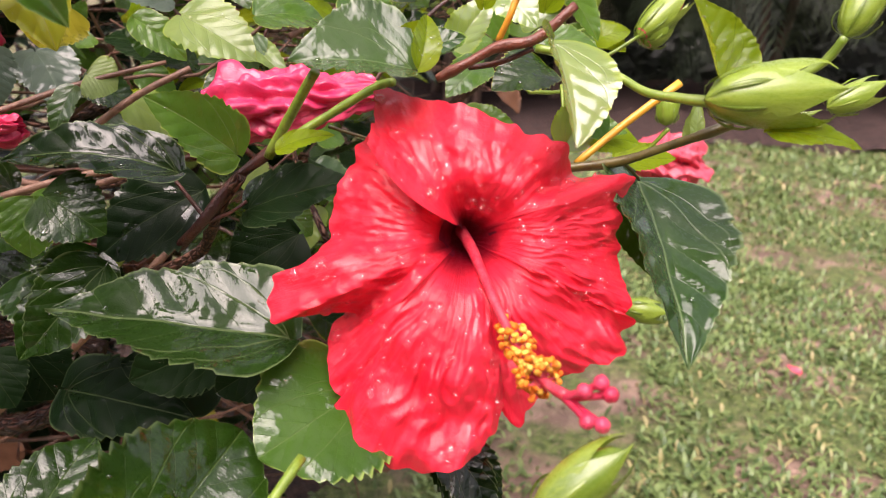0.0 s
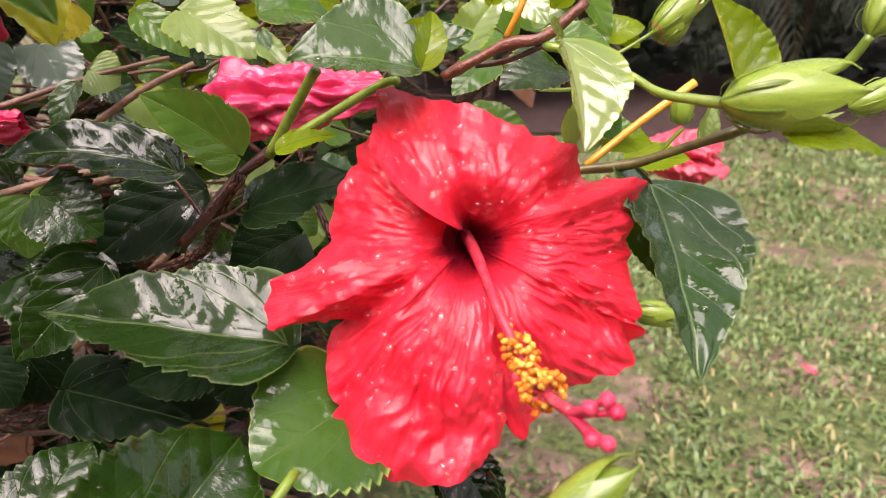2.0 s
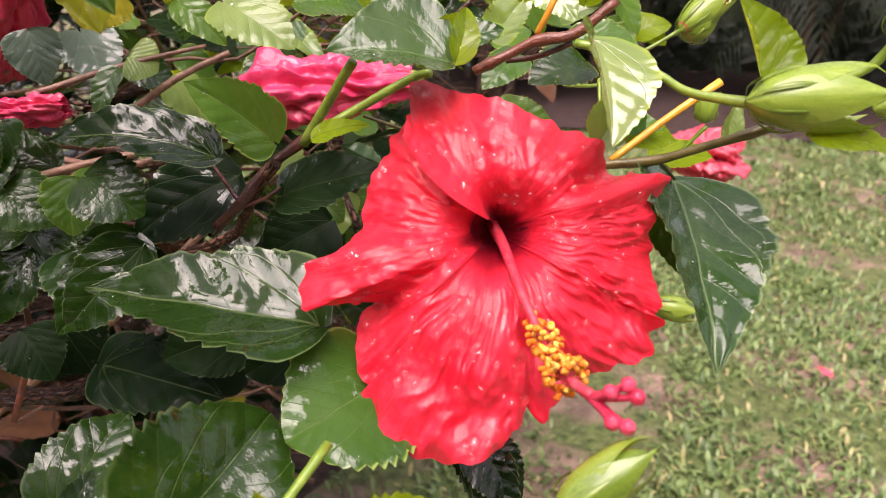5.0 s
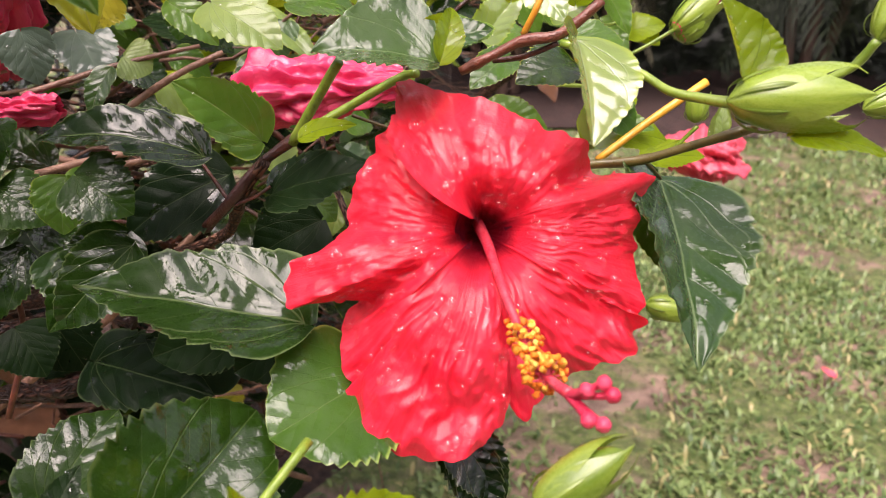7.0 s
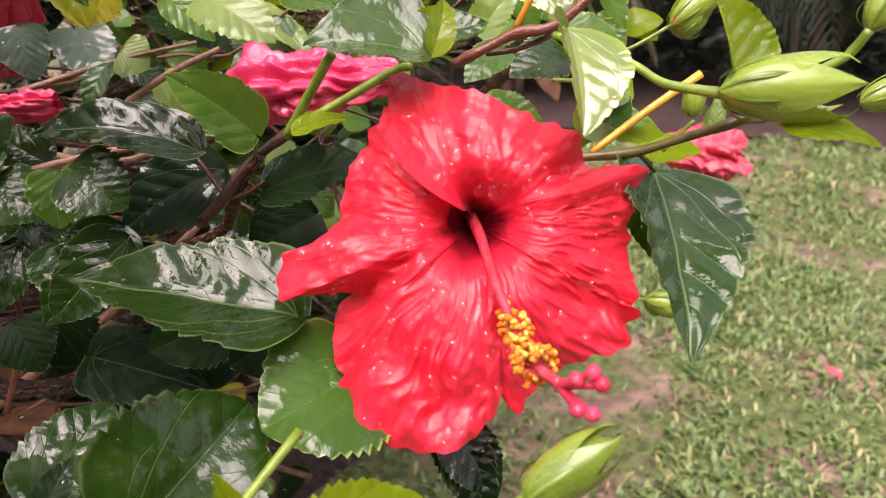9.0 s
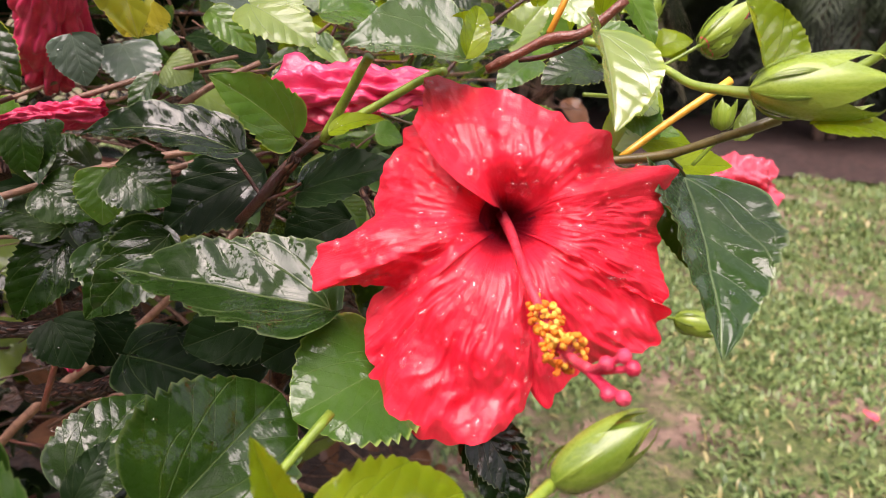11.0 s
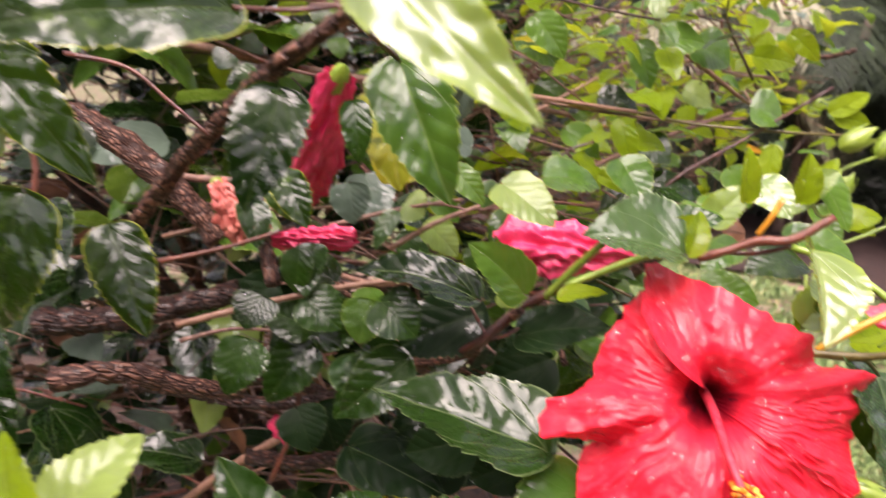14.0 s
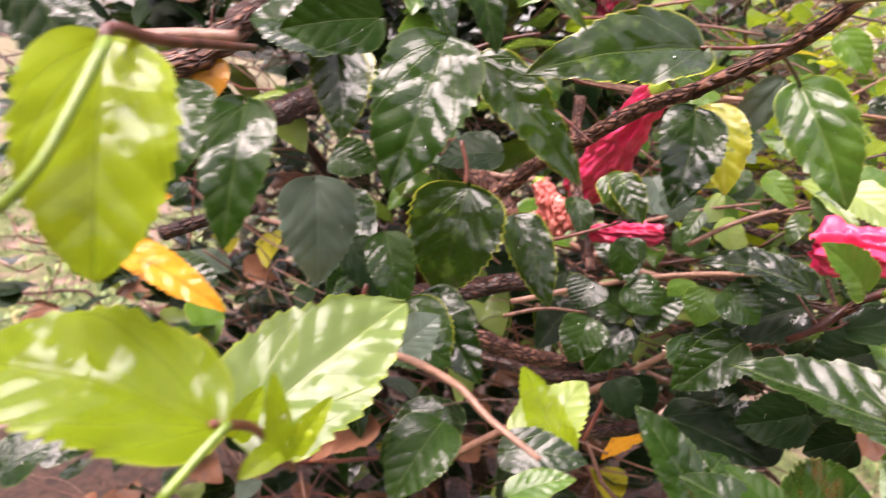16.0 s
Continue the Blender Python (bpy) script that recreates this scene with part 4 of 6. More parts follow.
leaf(shrub, "young", (-0.0589, 0.4055, 0.9883), (-0.0359, 0.4097, 0.9776), (0.28, -0.93, 0.24), 0.0114)
leaf(shrub, "young", (0.0709, 0.4135, 0.9960), (0.0815, 0.4210, 1.0139), (-0.12, -0.89, 0.44), 0.0122)
leaf(shrub, "pale", (-0.0107, 0.5955, 1.0513), (0.0149, 0.6001, 1.0391), (0.40, -0.72, 0.57), 0.0317)
leaf(shrub, "dark", (-0.0758, 0.5200, 1.0397), (-0.0437, 0.5269, 1.0292), (0.36, -0.68, 0.64), 0.0289)
leaf(shrub, "mid", (-0.0910, 0.4556, 1.0131), (-0.0645, 0.4591, 0.9952), (0.46, -0.70, 0.54), 0.0265)
leaf(shrub, "edge", (-0.1335, 0.5578, 1.0452), (-0.1025, 0.5629, 1.0286), (0.43, -0.69, 0.58), 0.0364)
leaf(shrub, "mid", (-0.1542, 0.5618, 1.0871), (-0.1169, 0.5666, 1.0613), (0.45, -0.73, 0.52), 0.0388)
leaf(shrub, "young", (0.0712, 0.6331, 1.1073), (0.0983, 0.6358, 1.0854), (0.08, -1.00, -0.03), 0.0202)
leaf(shrub, "young", (-0.2052, -0.0422, 0.9446), (-0.2112, -0.0397, 0.9641), (0.67, -0.69, 0.29), 0.0073, fold=0.50)
leaf(shrub, "young", (-0.2031, -0.0407, 0.9461), (-0.1976, -0.0340, 0.9596), (0.35, -0.89, 0.30), 0.0066, fold=0.50)
leaf(shrub, "young", (-0.2036, -0.0461, 0.9485), (-0.2070, -0.0547, 0.9445), (0.44, -0.51, 0.74), 0.0065, fold=0.40)
leaf(shrub, "sheen", (-0.2019, 0.2693, 0.9431), (-0.1991, 0.2646, 0.9194), (0.27, -0.94, 0.22), 0.0190)
leaf(shrub, "sheen", (-0.1942, 0.2666, 0.9182), (-0.1726, 0.2663, 0.9035), (0.36, -0.76, 0.54), 0.0290)
leaf(shrub, "dark", (-0.2160, 0.2561, 0.9177), (-0.2194, 0.2456, 0.9015), (0.17, -0.84, 0.51), 0.0279)
leaf(shrub, "sheen", (-0.2076, 0.2332, 0.9010), (-0.2113, 0.2181, 0.8770), (0.18, -0.85, 0.50), 0.0297)
leaf(shrub, "silver", (-0.1515, 0.2377, 0.9039), (-0.1442, 0.2350, 0.8799), (0.34, -0.92, 0.21), 0.0301)
leaf(shrub, "deep", (-0.1909, 0.2530, 0.8587), (-0.1777, 0.2477, 0.8388), (0.44, -0.75, 0.49), 0.0286)
leaf(shrub, "mid", (-0.1324, 0.3144, 0.9913), (-0.1132, 0.3187, 0.9728), (0.49, -0.81, 0.31), 0.0174)
leaf(shrub, "sheen", (-0.1584, 0.3076, 1.0126), (-0.1355, 0.3172, 1.0081), (0.39, -0.59, 0.71), 0.0246)
leaf(shrub, "sheen", (-0.1370, 0.2299, 0.9358), (-0.1176, 0.2293, 0.9220), (0.36, -0.77, 0.54), 0.0288)
leaf(shrub, "sheen", (-0.2945, 0.3728, 1.0309), (-0.3130, 0.3622, 1.0234), (0.14, -0.73, 0.67), 0.0298)
leaf(shrub, "edge", (-0.2534, 0.3821, 1.0800), (-0.2528, 0.3790, 1.0668), (0.27, -0.93, 0.23), 0.0160)
leaf(shrub, "mid", (-0.2205, 0.4637, 1.1167), (-0.2086, 0.4657, 1.1024), (0.53, -0.78, 0.33), 0.0244)
leaf(shrub, "mid", (-0.2169, 0.5775, 1.0669), (-0.1894, 0.5900, 1.0649), (0.34, -0.63, 0.70), 0.0385)
leaf(shrub, "sheen", (-0.2928, 0.4378, 1.0600), (-0.3072, 0.4240, 1.0325), (0.08, -0.91, 0.41), 0.0238)
leaf(shrub, "pale", (-0.3458, 0.4882, 1.0440), (-0.3193, 0.4970, 1.0298), (0.52, -0.60, 0.60), 0.0270)
leaf(shrub, "edge", (-0.2146, 0.5942, 1.0838), (-0.2241, 0.5860, 1.0690), (-0.02, -0.87, 0.49), 0.0326)
leaf(shrub, "sheen", (-0.3079, 0.3589, 1.0454), (-0.3136, 0.3534, 1.0346), (0.11, -0.91, 0.40), 0.0225)
leaf(shrub, "mid", (-0.2734, 0.4483, 1.0653), (-0.2689, 0.4466, 1.0502), (0.42, -0.88, 0.23), 0.0176)
leaf(shrub, "young", (-0.2245, 0.5913, 1.0905), (-0.2274, 0.5821, 1.0598), (0.10, -0.96, 0.28), 0.0226)
leaf(shrub, "mid", (-0.3221, 0.4144, 1.1112), (-0.3024, 0.4179, 1.0886), (0.59, -0.70, 0.40), 0.0208)
leaf(shrub, "mid", (-0.3291, 0.5368, 1.1148), (-0.3406, 0.5245, 1.0880), (0.12, -0.92, 0.37), 0.0247)
leaf(shrub, "young", (-0.3572, 0.4147, 1.0439), (-0.3494, 0.4120, 1.0188), (0.53, -0.81, 0.25), 0.0183)
leaf(shrub, "mid", (-0.2476, 0.3965, 1.0813), (-0.2556, 0.3914, 1.0762), (0.10, -0.78, 0.62), 0.0203)
leaf(shrub, "pale", (-0.3454, 0.4265, 1.0682), (-0.3447, 0.4252, 1.0620), (0.41, -0.88, 0.22), 0.0228)
leaf(shrub, "sheen", (-0.3244, 0.4276, 1.0338), (-0.3169, 0.4257, 1.0125), (0.52, -0.82, 0.25), 0.0210)
leaf(shrub, "young", (-0.2281, 0.6387, 1.1496), (-0.2490, 0.6226, 1.1249), (0.02, -0.84, 0.53), 0.0363)
leaf(shrub, "young", (-0.2293, 0.6035, 1.0583), (-0.2412, 0.5890, 1.0234), (0.01, -0.92, 0.38), 0.0259)
leaf(shrub, "edge", (-0.3606, 0.4514, 1.0607), (-0.3436, 0.4565, 1.0494), (0.56, -0.61, 0.56), 0.0244)
leaf(shrub, "pale", (-0.2581, 0.5706, 1.0716), (-0.2412, 0.5728, 1.0490), (0.54, -0.77, 0.33), 0.0286)
leaf(shrub, "young", (-0.2880, 0.4239, 1.0855), (-0.3076, 0.4128, 1.0785), (0.18, -0.73, 0.66), 0.0253)
leaf(shrub, "sheen", (-0.4248, 0.5466, 1.0632), (-0.4298, 0.5398, 1.0460), (0.21, -0.93, 0.30), 0.0229)
leaf(shrub, "sheen", (-0.1984, 0.5399, 1.0634), (-0.1922, 0.5389, 1.0477), (0.38, -0.90, 0.21), 0.0224)
leaf(shrub, "mid", (-0.2837, 0.4109, 1.0709), (-0.2739, 0.4095, 1.0473), (0.50, -0.83, 0.26), 0.0232)
leaf(shrub, "mid", (-0.1899, 0.4587, 1.0405), (-0.2069, 0.4470, 1.0260), (0.01, -0.78, 0.62), 0.0273)
leaf(shrub, "mid", (-0.2182, 0.4730, 1.0601), (-0.2072, 0.4715, 1.0339), (0.42, -0.88, 0.23), 0.0252)
leaf(shrub, "sheen", (-0.1452, 0.3236, 0.9002), (-0.1474, 0.3183, 0.8854), (-0.04, -0.94, 0.34), 0.0217)
leaf(shrub, "silver", (-0.1709, 0.3571, 0.9424), (-0.1668, 0.3544, 0.9253), (0.28, -0.94, 0.22), 0.0176)
leaf(shrub, "mid", (-0.0970, 0.4456, 0.9165), (-0.0947, 0.4423, 0.9010), (0.09, -0.97, 0.22), 0.0246)
leaf(shrub, "sheen", (-0.1765, 0.4332, 0.9755), (-0.1492, 0.4417, 0.9564), (0.57, -0.63, 0.53), 0.0301)
leaf(shrub, "pale", (-0.0692, 0.3708, 0.8886), (-0.0743, 0.3617, 0.8656), (-0.17, -0.90, 0.40), 0.0195)
leaf(shrub, "pale", (-0.1653, 0.3318, 0.9654), (-0.1540, 0.3355, 0.9579), (0.57, -0.60, 0.56), 0.0276)
leaf(shrub, "mid", (-0.1043, 0.3786, 0.8978), (-0.0896, 0.3831, 0.8873), (0.58, -0.58, 0.57), 0.0273)
leaf(shrub, "mid", (-0.0665, 0.5003, 0.8502), (-0.0889, 0.4855, 0.8384), (-0.03, -0.60, 0.80), 0.0228)
leaf(shrub, "sheen", (-0.1930, 0.3984, 0.9235), (-0.1719, 0.4080, 0.9191), (0.40, -0.52, 0.75), 0.0298)
leaf(shrub, "mid", (-0.0704, 0.3920, 0.9246), (-0.0554, 0.3984, 0.9203), (0.43, -0.51, 0.74), 0.0214)
leaf(shrub, "mid", (-0.0754, 0.3245, 0.9000), (-0.0643, 0.3265, 0.8872), (0.57, -0.72, 0.38), 0.0183)
leaf(shrub, "pale", (-0.1578, 0.3545, 0.9501), (-0.1369, 0.3596, 0.9304), (0.59, -0.67, 0.45), 0.0247)
leaf(shrub, "mid", (-0.1492, 0.4783, 0.9627), (-0.1484, 0.4722, 0.9397), (0.07, -0.96, 0.26), 0.0177)
leaf(shrub, "silver", (-0.1660, 0.3187, 0.9615), (-0.1736, 0.3086, 0.9396), (-0.05, -0.90, 0.43), 0.0138)
leaf(shrub, "silver", (-0.0934, 0.3615, 0.9812), (-0.0964, 0.3543, 0.9612), (-0.10, -0.93, 0.35), 0.0197)
leaf(shrub, "mid", (-0.1309, 0.4830, 0.9055), (-0.1072, 0.4936, 0.8997), (0.41, -0.52, 0.75), 0.0287)
leaf(shrub, "mid", (-0.1520, 0.4539, 0.9634), (-0.1398, 0.4562, 0.9496), (0.56, -0.74, 0.37), 0.0286)
leaf(shrub, "silver", (-0.1503, 0.3650, 0.8920), (-0.1286, 0.3703, 0.8715), (0.61, -0.63, 0.48), 0.0264)
leaf(shrub, "pale", (-0.0560, 0.4162, 0.9432), (-0.0676, 0.4072, 0.9325), (-0.12, -0.69, 0.71), 0.0259)
leaf(shrub, "silver", (-0.0715, 0.3744, 0.9055), (-0.0494, 0.3824, 0.8936), (0.54, -0.54, 0.65), 0.0314)
leaf(shrub, "mid", (-0.1652, 0.3888, 0.9618), (-0.1475, 0.3934, 0.9462), (0.59, -0.66, 0.47), 0.0203)
leaf(shrub, "sheen", (-0.1521, 0.3796, 0.9876), (-0.1550, 0.3730, 0.9694), (-0.02, -0.94, 0.35), 0.0204)
leaf(shrub, "mid", (-0.1657, 0.2848, 0.9230), (-0.1637, 0.2802, 0.9034), (0.18, -0.96, 0.24), 0.0192)
leaf(shrub, "mid", (-0.0725, 0.4376, 0.9259), (-0.0757, 0.4317, 0.9108), (-0.15, -0.91, 0.39), 0.0255)
leaf(shrub, "mid", (-0.0947, 0.5216, 0.9352), (-0.0673, 0.5305, 0.9170), (0.56, -0.61, 0.55), 0.0315)
leaf(shrub, "sheen", (-0.1800, 0.3577, 0.9609), (-0.1579, 0.3643, 0.9441), (0.58, -0.62, 0.52), 0.0234)
leaf(shrub, "silver", (-0.0838, 0.4604, 0.9041), (-0.0722, 0.4614, 0.8865), (0.49, -0.83, 0.28), 0.0187)
leaf(shrub, "edge", (-0.0570, 0.4371, 0.9367), (-0.0523, 0.4365, 0.9264), (0.31, -0.93, 0.19), 0.0231)
leaf(shrub, "pale", (-0.0738, 0.4616, 0.8903), (-0.0622, 0.4637, 0.8768), (0.56, -0.74, 0.37), 0.0233)
leaf(shrub, "mid", (-0.1429, 0.4240, 0.9233), (-0.1393, 0.4207, 0.9053), (0.20, -0.96, 0.21), 0.0193)
leaf(shrub, "pale", (-0.1090, 0.3792, 0.9085), (-0.0997, 0.3810, 0.8979), (0.58, -0.72, 0.39), 0.0241)
leaf(shrub, "mid", (-0.1731, 0.3958, 0.9193), (-0.1721, 0.3949, 0.9142), (0.24, -0.94, 0.22), 0.0212)
leaf(shrub, "edge", (-0.1068, 0.3501, 0.9653), (-0.1124, 0.3415, 0.9450), (-0.12, -0.90, 0.42), 0.0147)
leaf(shrub, "mid", (-0.2024, 0.4205, 0.9774), (-0.2101, 0.4148, 0.9712), (0.01, -0.74, 0.67), 0.0188)
stem(shrub, "red", (0.0016, 0.0010), (-0.3293, 0.2840, 1.0520), (-0.3093, 0.2968, 1.0612), (-0.2888, 0.3091, 1.0675), name="twig", sides=6)
stem(shrub, "tan", (0.0016, 0.0010), (-0.1452, 0.4930, 1.0073), (-0.0971, 0.5276, 1.0423), (-0.0494, 0.5619, 1.0771), name="twig", sides=6)
stem(shrub, "tan", (0.0016, 0.0010), (-0.2862, 0.3589, 0.8709), (-0.2484, 0.3773, 0.8674), (-0.2107, 0.3952, 0.8626), name="twig", sides=6)
stem(shrub, "tan", (0.0016, 0.0010), (-0.3327, 0.3756, 1.0544), (-0.2868, 0.3949, 1.0394), (-0.2424, 0.4161, 1.0340), name="twig", sides=6)
stem(shrub, "tan", (0.0016, 0.0010), (-0.2485, 0.3561, 1.0789), (-0.2027, 0.3811, 1.0843), (-0.1556, 0.4044, 1.0814), name="twig", sides=6)
stem(shrub, "tan", (0.0016, 0.0010), (-0.2038, 0.3076, 0.9496), (-0.1692, 0.3286, 0.9612), (-0.1343, 0.3489, 0.9696), name="twig", sides=6)
stem(shrub, "red", (0.0016, 0.0010), (-0.3099, 0.4084, 1.0879), (-0.2660, 0.4317, 1.0909), (-0.2204, 0.4541, 1.0873), name="twig", sides=6)
stem(shrub, "tan", (0.0016, 0.0010), (-0.1459, 0.4753, 0.9461), (-0.1052, 0.4960, 0.9455), (-0.0639, 0.5155, 0.9397), name="twig", sides=6)
stem(shrub, "old_twig", (0.0016, 0.0010), (-0.1304, 0.4996, 1.0036), (-0.0866, 0.5192, 0.9939), (-0.0443, 0.5408, 0.9935), name="twig", sides=6)
stem(shrub, "red", (0.0016, 0.0010), (-0.1136, 0.4160, 0.8831), (-0.0779, 0.4351, 0.8858), (-0.0421, 0.4542, 0.8886), name="twig", sides=6)
stem(shrub, "red", (0.0016, 0.0010), (-0.2404, 0.3383, 0.8791), (-0.2052, 0.3547, 0.8730), (-0.1688, 0.3706, 0.8635), name="twig", sides=6)
stem(shrub, "red", (0.0016, 0.0010), (-0.2653, 0.2367, 0.9333), (-0.2354, 0.2546, 0.9426), (-0.2062, 0.2731, 0.9549), name="twig", sides=6)
stem(shrub, "tan", (0.0016, 0.0010), (-0.2552, 0.3423, 1.0828), (-0.2282, 0.3589, 1.0929), (-0.2007, 0.3751, 1.1004), name="twig", sides=6)
stem(shrub, "red", (0.0016, 0.0010), (-0.1294, 0.3941, 0.9570), (-0.0963, 0.4133, 0.9647), (-0.0611, 0.4309, 0.9634), name="twig", sides=6)
stem(shrub, "tan", (0.0016, 0.0010), (-0.3356, 0.3247, 0.9211), (-0.2950, 0.3494, 0.9348), (-0.2545, 0.3747, 0.9511), name="twig", sides=6)
stem(shrub, "tan", (0.0016, 0.0010), (-0.2737, 0.2632, 0.8784), (-0.2495, 0.2776, 0.8858), (-0.2238, 0.2906, 0.8853), name="twig", sides=6)
stem(shrub, "red", (0.0024, 0.0020, 0.0024, 0.0019, 0.0020, 0.0024, 0.0018), (-0.1032, 0.2564, 0.9073), (-0.0890, 0.2484, 0.9218), (-0.0771, 0.2520, 0.9359), (-0.0664, 0.2533, 0.9441), (-0.0559, 0.2541, 0.9513))
stem(shrub, "green", (0.0019, 0.0017), (-0.0641, 0.2525, 0.9448), (-0.0528, 0.2431, 0.9613), (-0.0410, 0.2303, 0.9776), name="cut_stem")
stem(shrub, "green", (0.0017, 0.0016), (-0.0569, 0.2537, 0.9503), (-0.0417, 0.2564, 0.9591), (-0.0232, 0.2555, 0.9697), (-0.0169, 0.2511, 0.9719))
stem(shrub, "red", (0.0016, 0.0021, 0.0016, 0.0018, 0.0023, 0.0017, 0.0019, 0.0016), (-0.0014, 0.2517, 0.9729), (0.0081, 0.2506, 0.9778), (0.0202, 0.2511, 0.9840), (0.0331, 0.2502, 0.9867), (0.0464, 0.2516, 0.9979))
stem(shrub, "red", (0.0010, 0.0010), (0.0103, 0.2585, 0.9761), (0.0217, 0.2543, 0.9785), (0.0325, 0.2511, 0.9835))
stem(shrub, "amber", (0.0012, 0.0012), (0.0206, 0.2571, 0.9857), (0.0238, 0.2547, 0.9932), (0.0273, 0.2561, 1.0020), name="stalk")
stem(shrub, "amber", (0.0014, 0.0015), (0.0494, 0.2463, 0.9433), (0.0679, 0.2521, 0.9572), (0.0872, 0.2557, 0.9711), name="stalk")
stem(shrub, "olive", (0.0014, 0.0016, 0.0019, 0.0015, 0.0016, 0.0019, 0.0016), (0.0378, 0.2403, 0.9423), (0.0493, 0.2410, 0.9434), (0.0634, 0.2370, 0.9464), (0.0776, 0.2313, 0.9531), (0.0888, 0.2252, 0.9590), (0.0949, 0.2242, 0.9617))
stem(shrub, "green", (0.0015, 0.0014, 0.0019), (0.0332, 0.2490, 0.9837), (0.0465, 0.2441, 0.9816), (0.0584, 0.2379, 0.9762), (0.0669, 0.2276, 0.9715), (0.0752, 0.2209, 0.9706), (0.0832, 0.2145, 0.9703), name="flower_stalk")
stem(shrub, "red", (0.0009, 0.0007), (-0.0890, 0.2484, 0.9218), (-0.0961, 0.2532, 0.9288), (-0.1026, 0.2577, 0.9351), name="petiole", sides=6)
stem(shrub, "red", (0.0009, 0.0007), (-0.0889, 0.2478, 0.9202), (-0.0806, 0.2522, 0.9228), (-0.0758, 0.2586, 0.9253), name="petiole", sides=6)
stem(shrub, "olive", (0.0008, 0.0006), (-0.0424, 0.2599, 0.9544), (-0.0342, 0.2591, 0.9520), (-0.0259, 0.2583, 0.9497), name="twig", sides=6)
stem(shrub, "olive", (0.0008, 0.0006), (0.0634, 0.2370, 0.9464), (0.0683, 0.2407, 0.9420), (0.0726, 0.2444, 0.9376), name="petiole", sides=6)
stem(shrub, "old", (0.0040, 0.0035), (-0.2271, 0.4298, 0.9297), (-0.1802, 0.4136, 0.9412), (-0.1274, 0.4134, 0.9385), (-0.0852, 0.4307, 0.9260))
stem(shrub, "bark", (0.0030, 0.0025), (-0.2329, 0.3727, 0.8942), (-0.1955, 0.3752, 0.8989), (-0.1408, 0.3602, 0.9130))
stem(shrub, "bark", (0.0025, 0.0020), (-0.2450, 0.4453, 0.9698), (-0.2134, 0.4196, 0.9577), (-0.1917, 0.4146, 0.9441))
stem(shrub, "old", (0.0050, 0.0045), (-0.2544, 0.3079, 0.7852), (-0.2128, 0.3014, 0.7942), (-0.1733, 0.2984, 0.8122), (-0.1276, 0.2938, 0.8257), (-0.0792, 0.2919, 0.8461))
stem(shrub, "old", (0.0060, 0.0050), (-0.3544, 0.4483, 0.7637), (-0.2929, 0.4346, 0.7810), (-0.2225, 0.4038, 0.7815))
stem(shrub, "bark", (0.0020, 0.0015), (-0.0585, 0.3378, 0.8800), (-0.0725, 0.3566, 0.9012), (-0.0831, 0.3849, 0.9188))
stem(shrub, "red", (0.0014, 0.0016, 0.0021, 0.0016, 0.0018, 0.0021, 0.0017, 0.0016, 0.0019), (-0.1565, 0.1264, 0.8328), (-0.1039, 0.1323, 0.8444), (-0.0537, 0.1057, 0.8738), (-0.0374, 0.1076, 0.8765), (-0.0281, 0.1081, 0.8788))
stem(shrub, "green", (0.0013, 0.0014), (-0.0536, 0.1061, 0.8751), (-0.0469, 0.1280, 0.8803), (-0.0366, 0.1496, 0.8884), name="cut_stem")
stem(shrub, "green", (0.0015, 0.0013, 0.0013, 0.0018), (-0.0285, 0.1080, 0.8788), (-0.0060, 0.1116, 0.8839), (0.0138, 0.1224, 0.8840), (0.0222, 0.1330, 0.8833), name="flower_stalk")
stem(shrub, "tan", (0.0011, 0.0009), (-0.0983, 0.1336, 0.8456), (-0.0917, 0.1379, 0.8488), (-0.0843, 0.1409, 0.8557), name="petiole", sides=6)
stem(shrub, "red", (0.0011, 0.0009), (-0.1212, 0.1418, 0.8420), (-0.1301, 0.1608, 0.8373), (-0.1297, 0.1673, 0.8398), name="petiole", sides=6)
stem(shrub, "red", (0.0008, 0.0006), (-0.1286, 0.1387, 0.8621), (-0.1195, 0.1292, 0.8605), (-0.1103, 0.1197, 0.8588), name="petiole", sides=6)
stem(shrub, "tan", (0.0012, 0.0010), (-0.0556, 0.0927, 0.8786), (-0.0505, 0.0930, 0.8767), (-0.0463, 0.0928, 0.8735), name="twig", sides=6)
stem(shrub, "bark", (0.0040, 0.0035), (-0.2201, 0.2749, 0.9187), (-0.2349, 0.2889, 0.9425), (-0.2529, 0.3076, 0.9857), (-0.2576, 0.3184, 1.0279))
stem(shrub, "tan", (0.0030, 0.0025), (-0.3528, 0.3222, 0.9663), (-0.3150, 0.3298, 0.9629), (-0.2779, 0.3385, 0.9644))
stem(shrub, "old", (0.0050, 0.0040), (-0.3325, 0.2886, 0.8300), (-0.2916, 0.2973, 0.8286), (-0.2438, 0.3073, 0.8260), (-0.1913, 0.3223, 0.8373))
stem(shrub, "tan", (0.0020, 0.0016), (-0.2627, 0.3599, 0.9146), (-0.1916, 0.3421, 0.9080), (-0.1553, 0.3521, 0.9145))
stem(shrub, "bark", (0.0026, 0.0030, 0.0034), (-0.0846, 0.1233, 1.0989), (-0.0927, 0.1341, 1.0877), (-0.1073, 0.1467, 1.0726), (-0.1292, 0.1613, 1.0551), (-0.1616, 0.1712, 1.0365))
stem(shrub, "bark", (0.0034, 0.0042, 0.0050), (-0.1593, 0.1712, 1.0375), (-0.1879, 0.1966, 1.0268), (-0.2237, 0.2212, 1.0055), (-0.2614, 0.2443, 0.9820), (-0.3020, 0.2635, 0.9460))
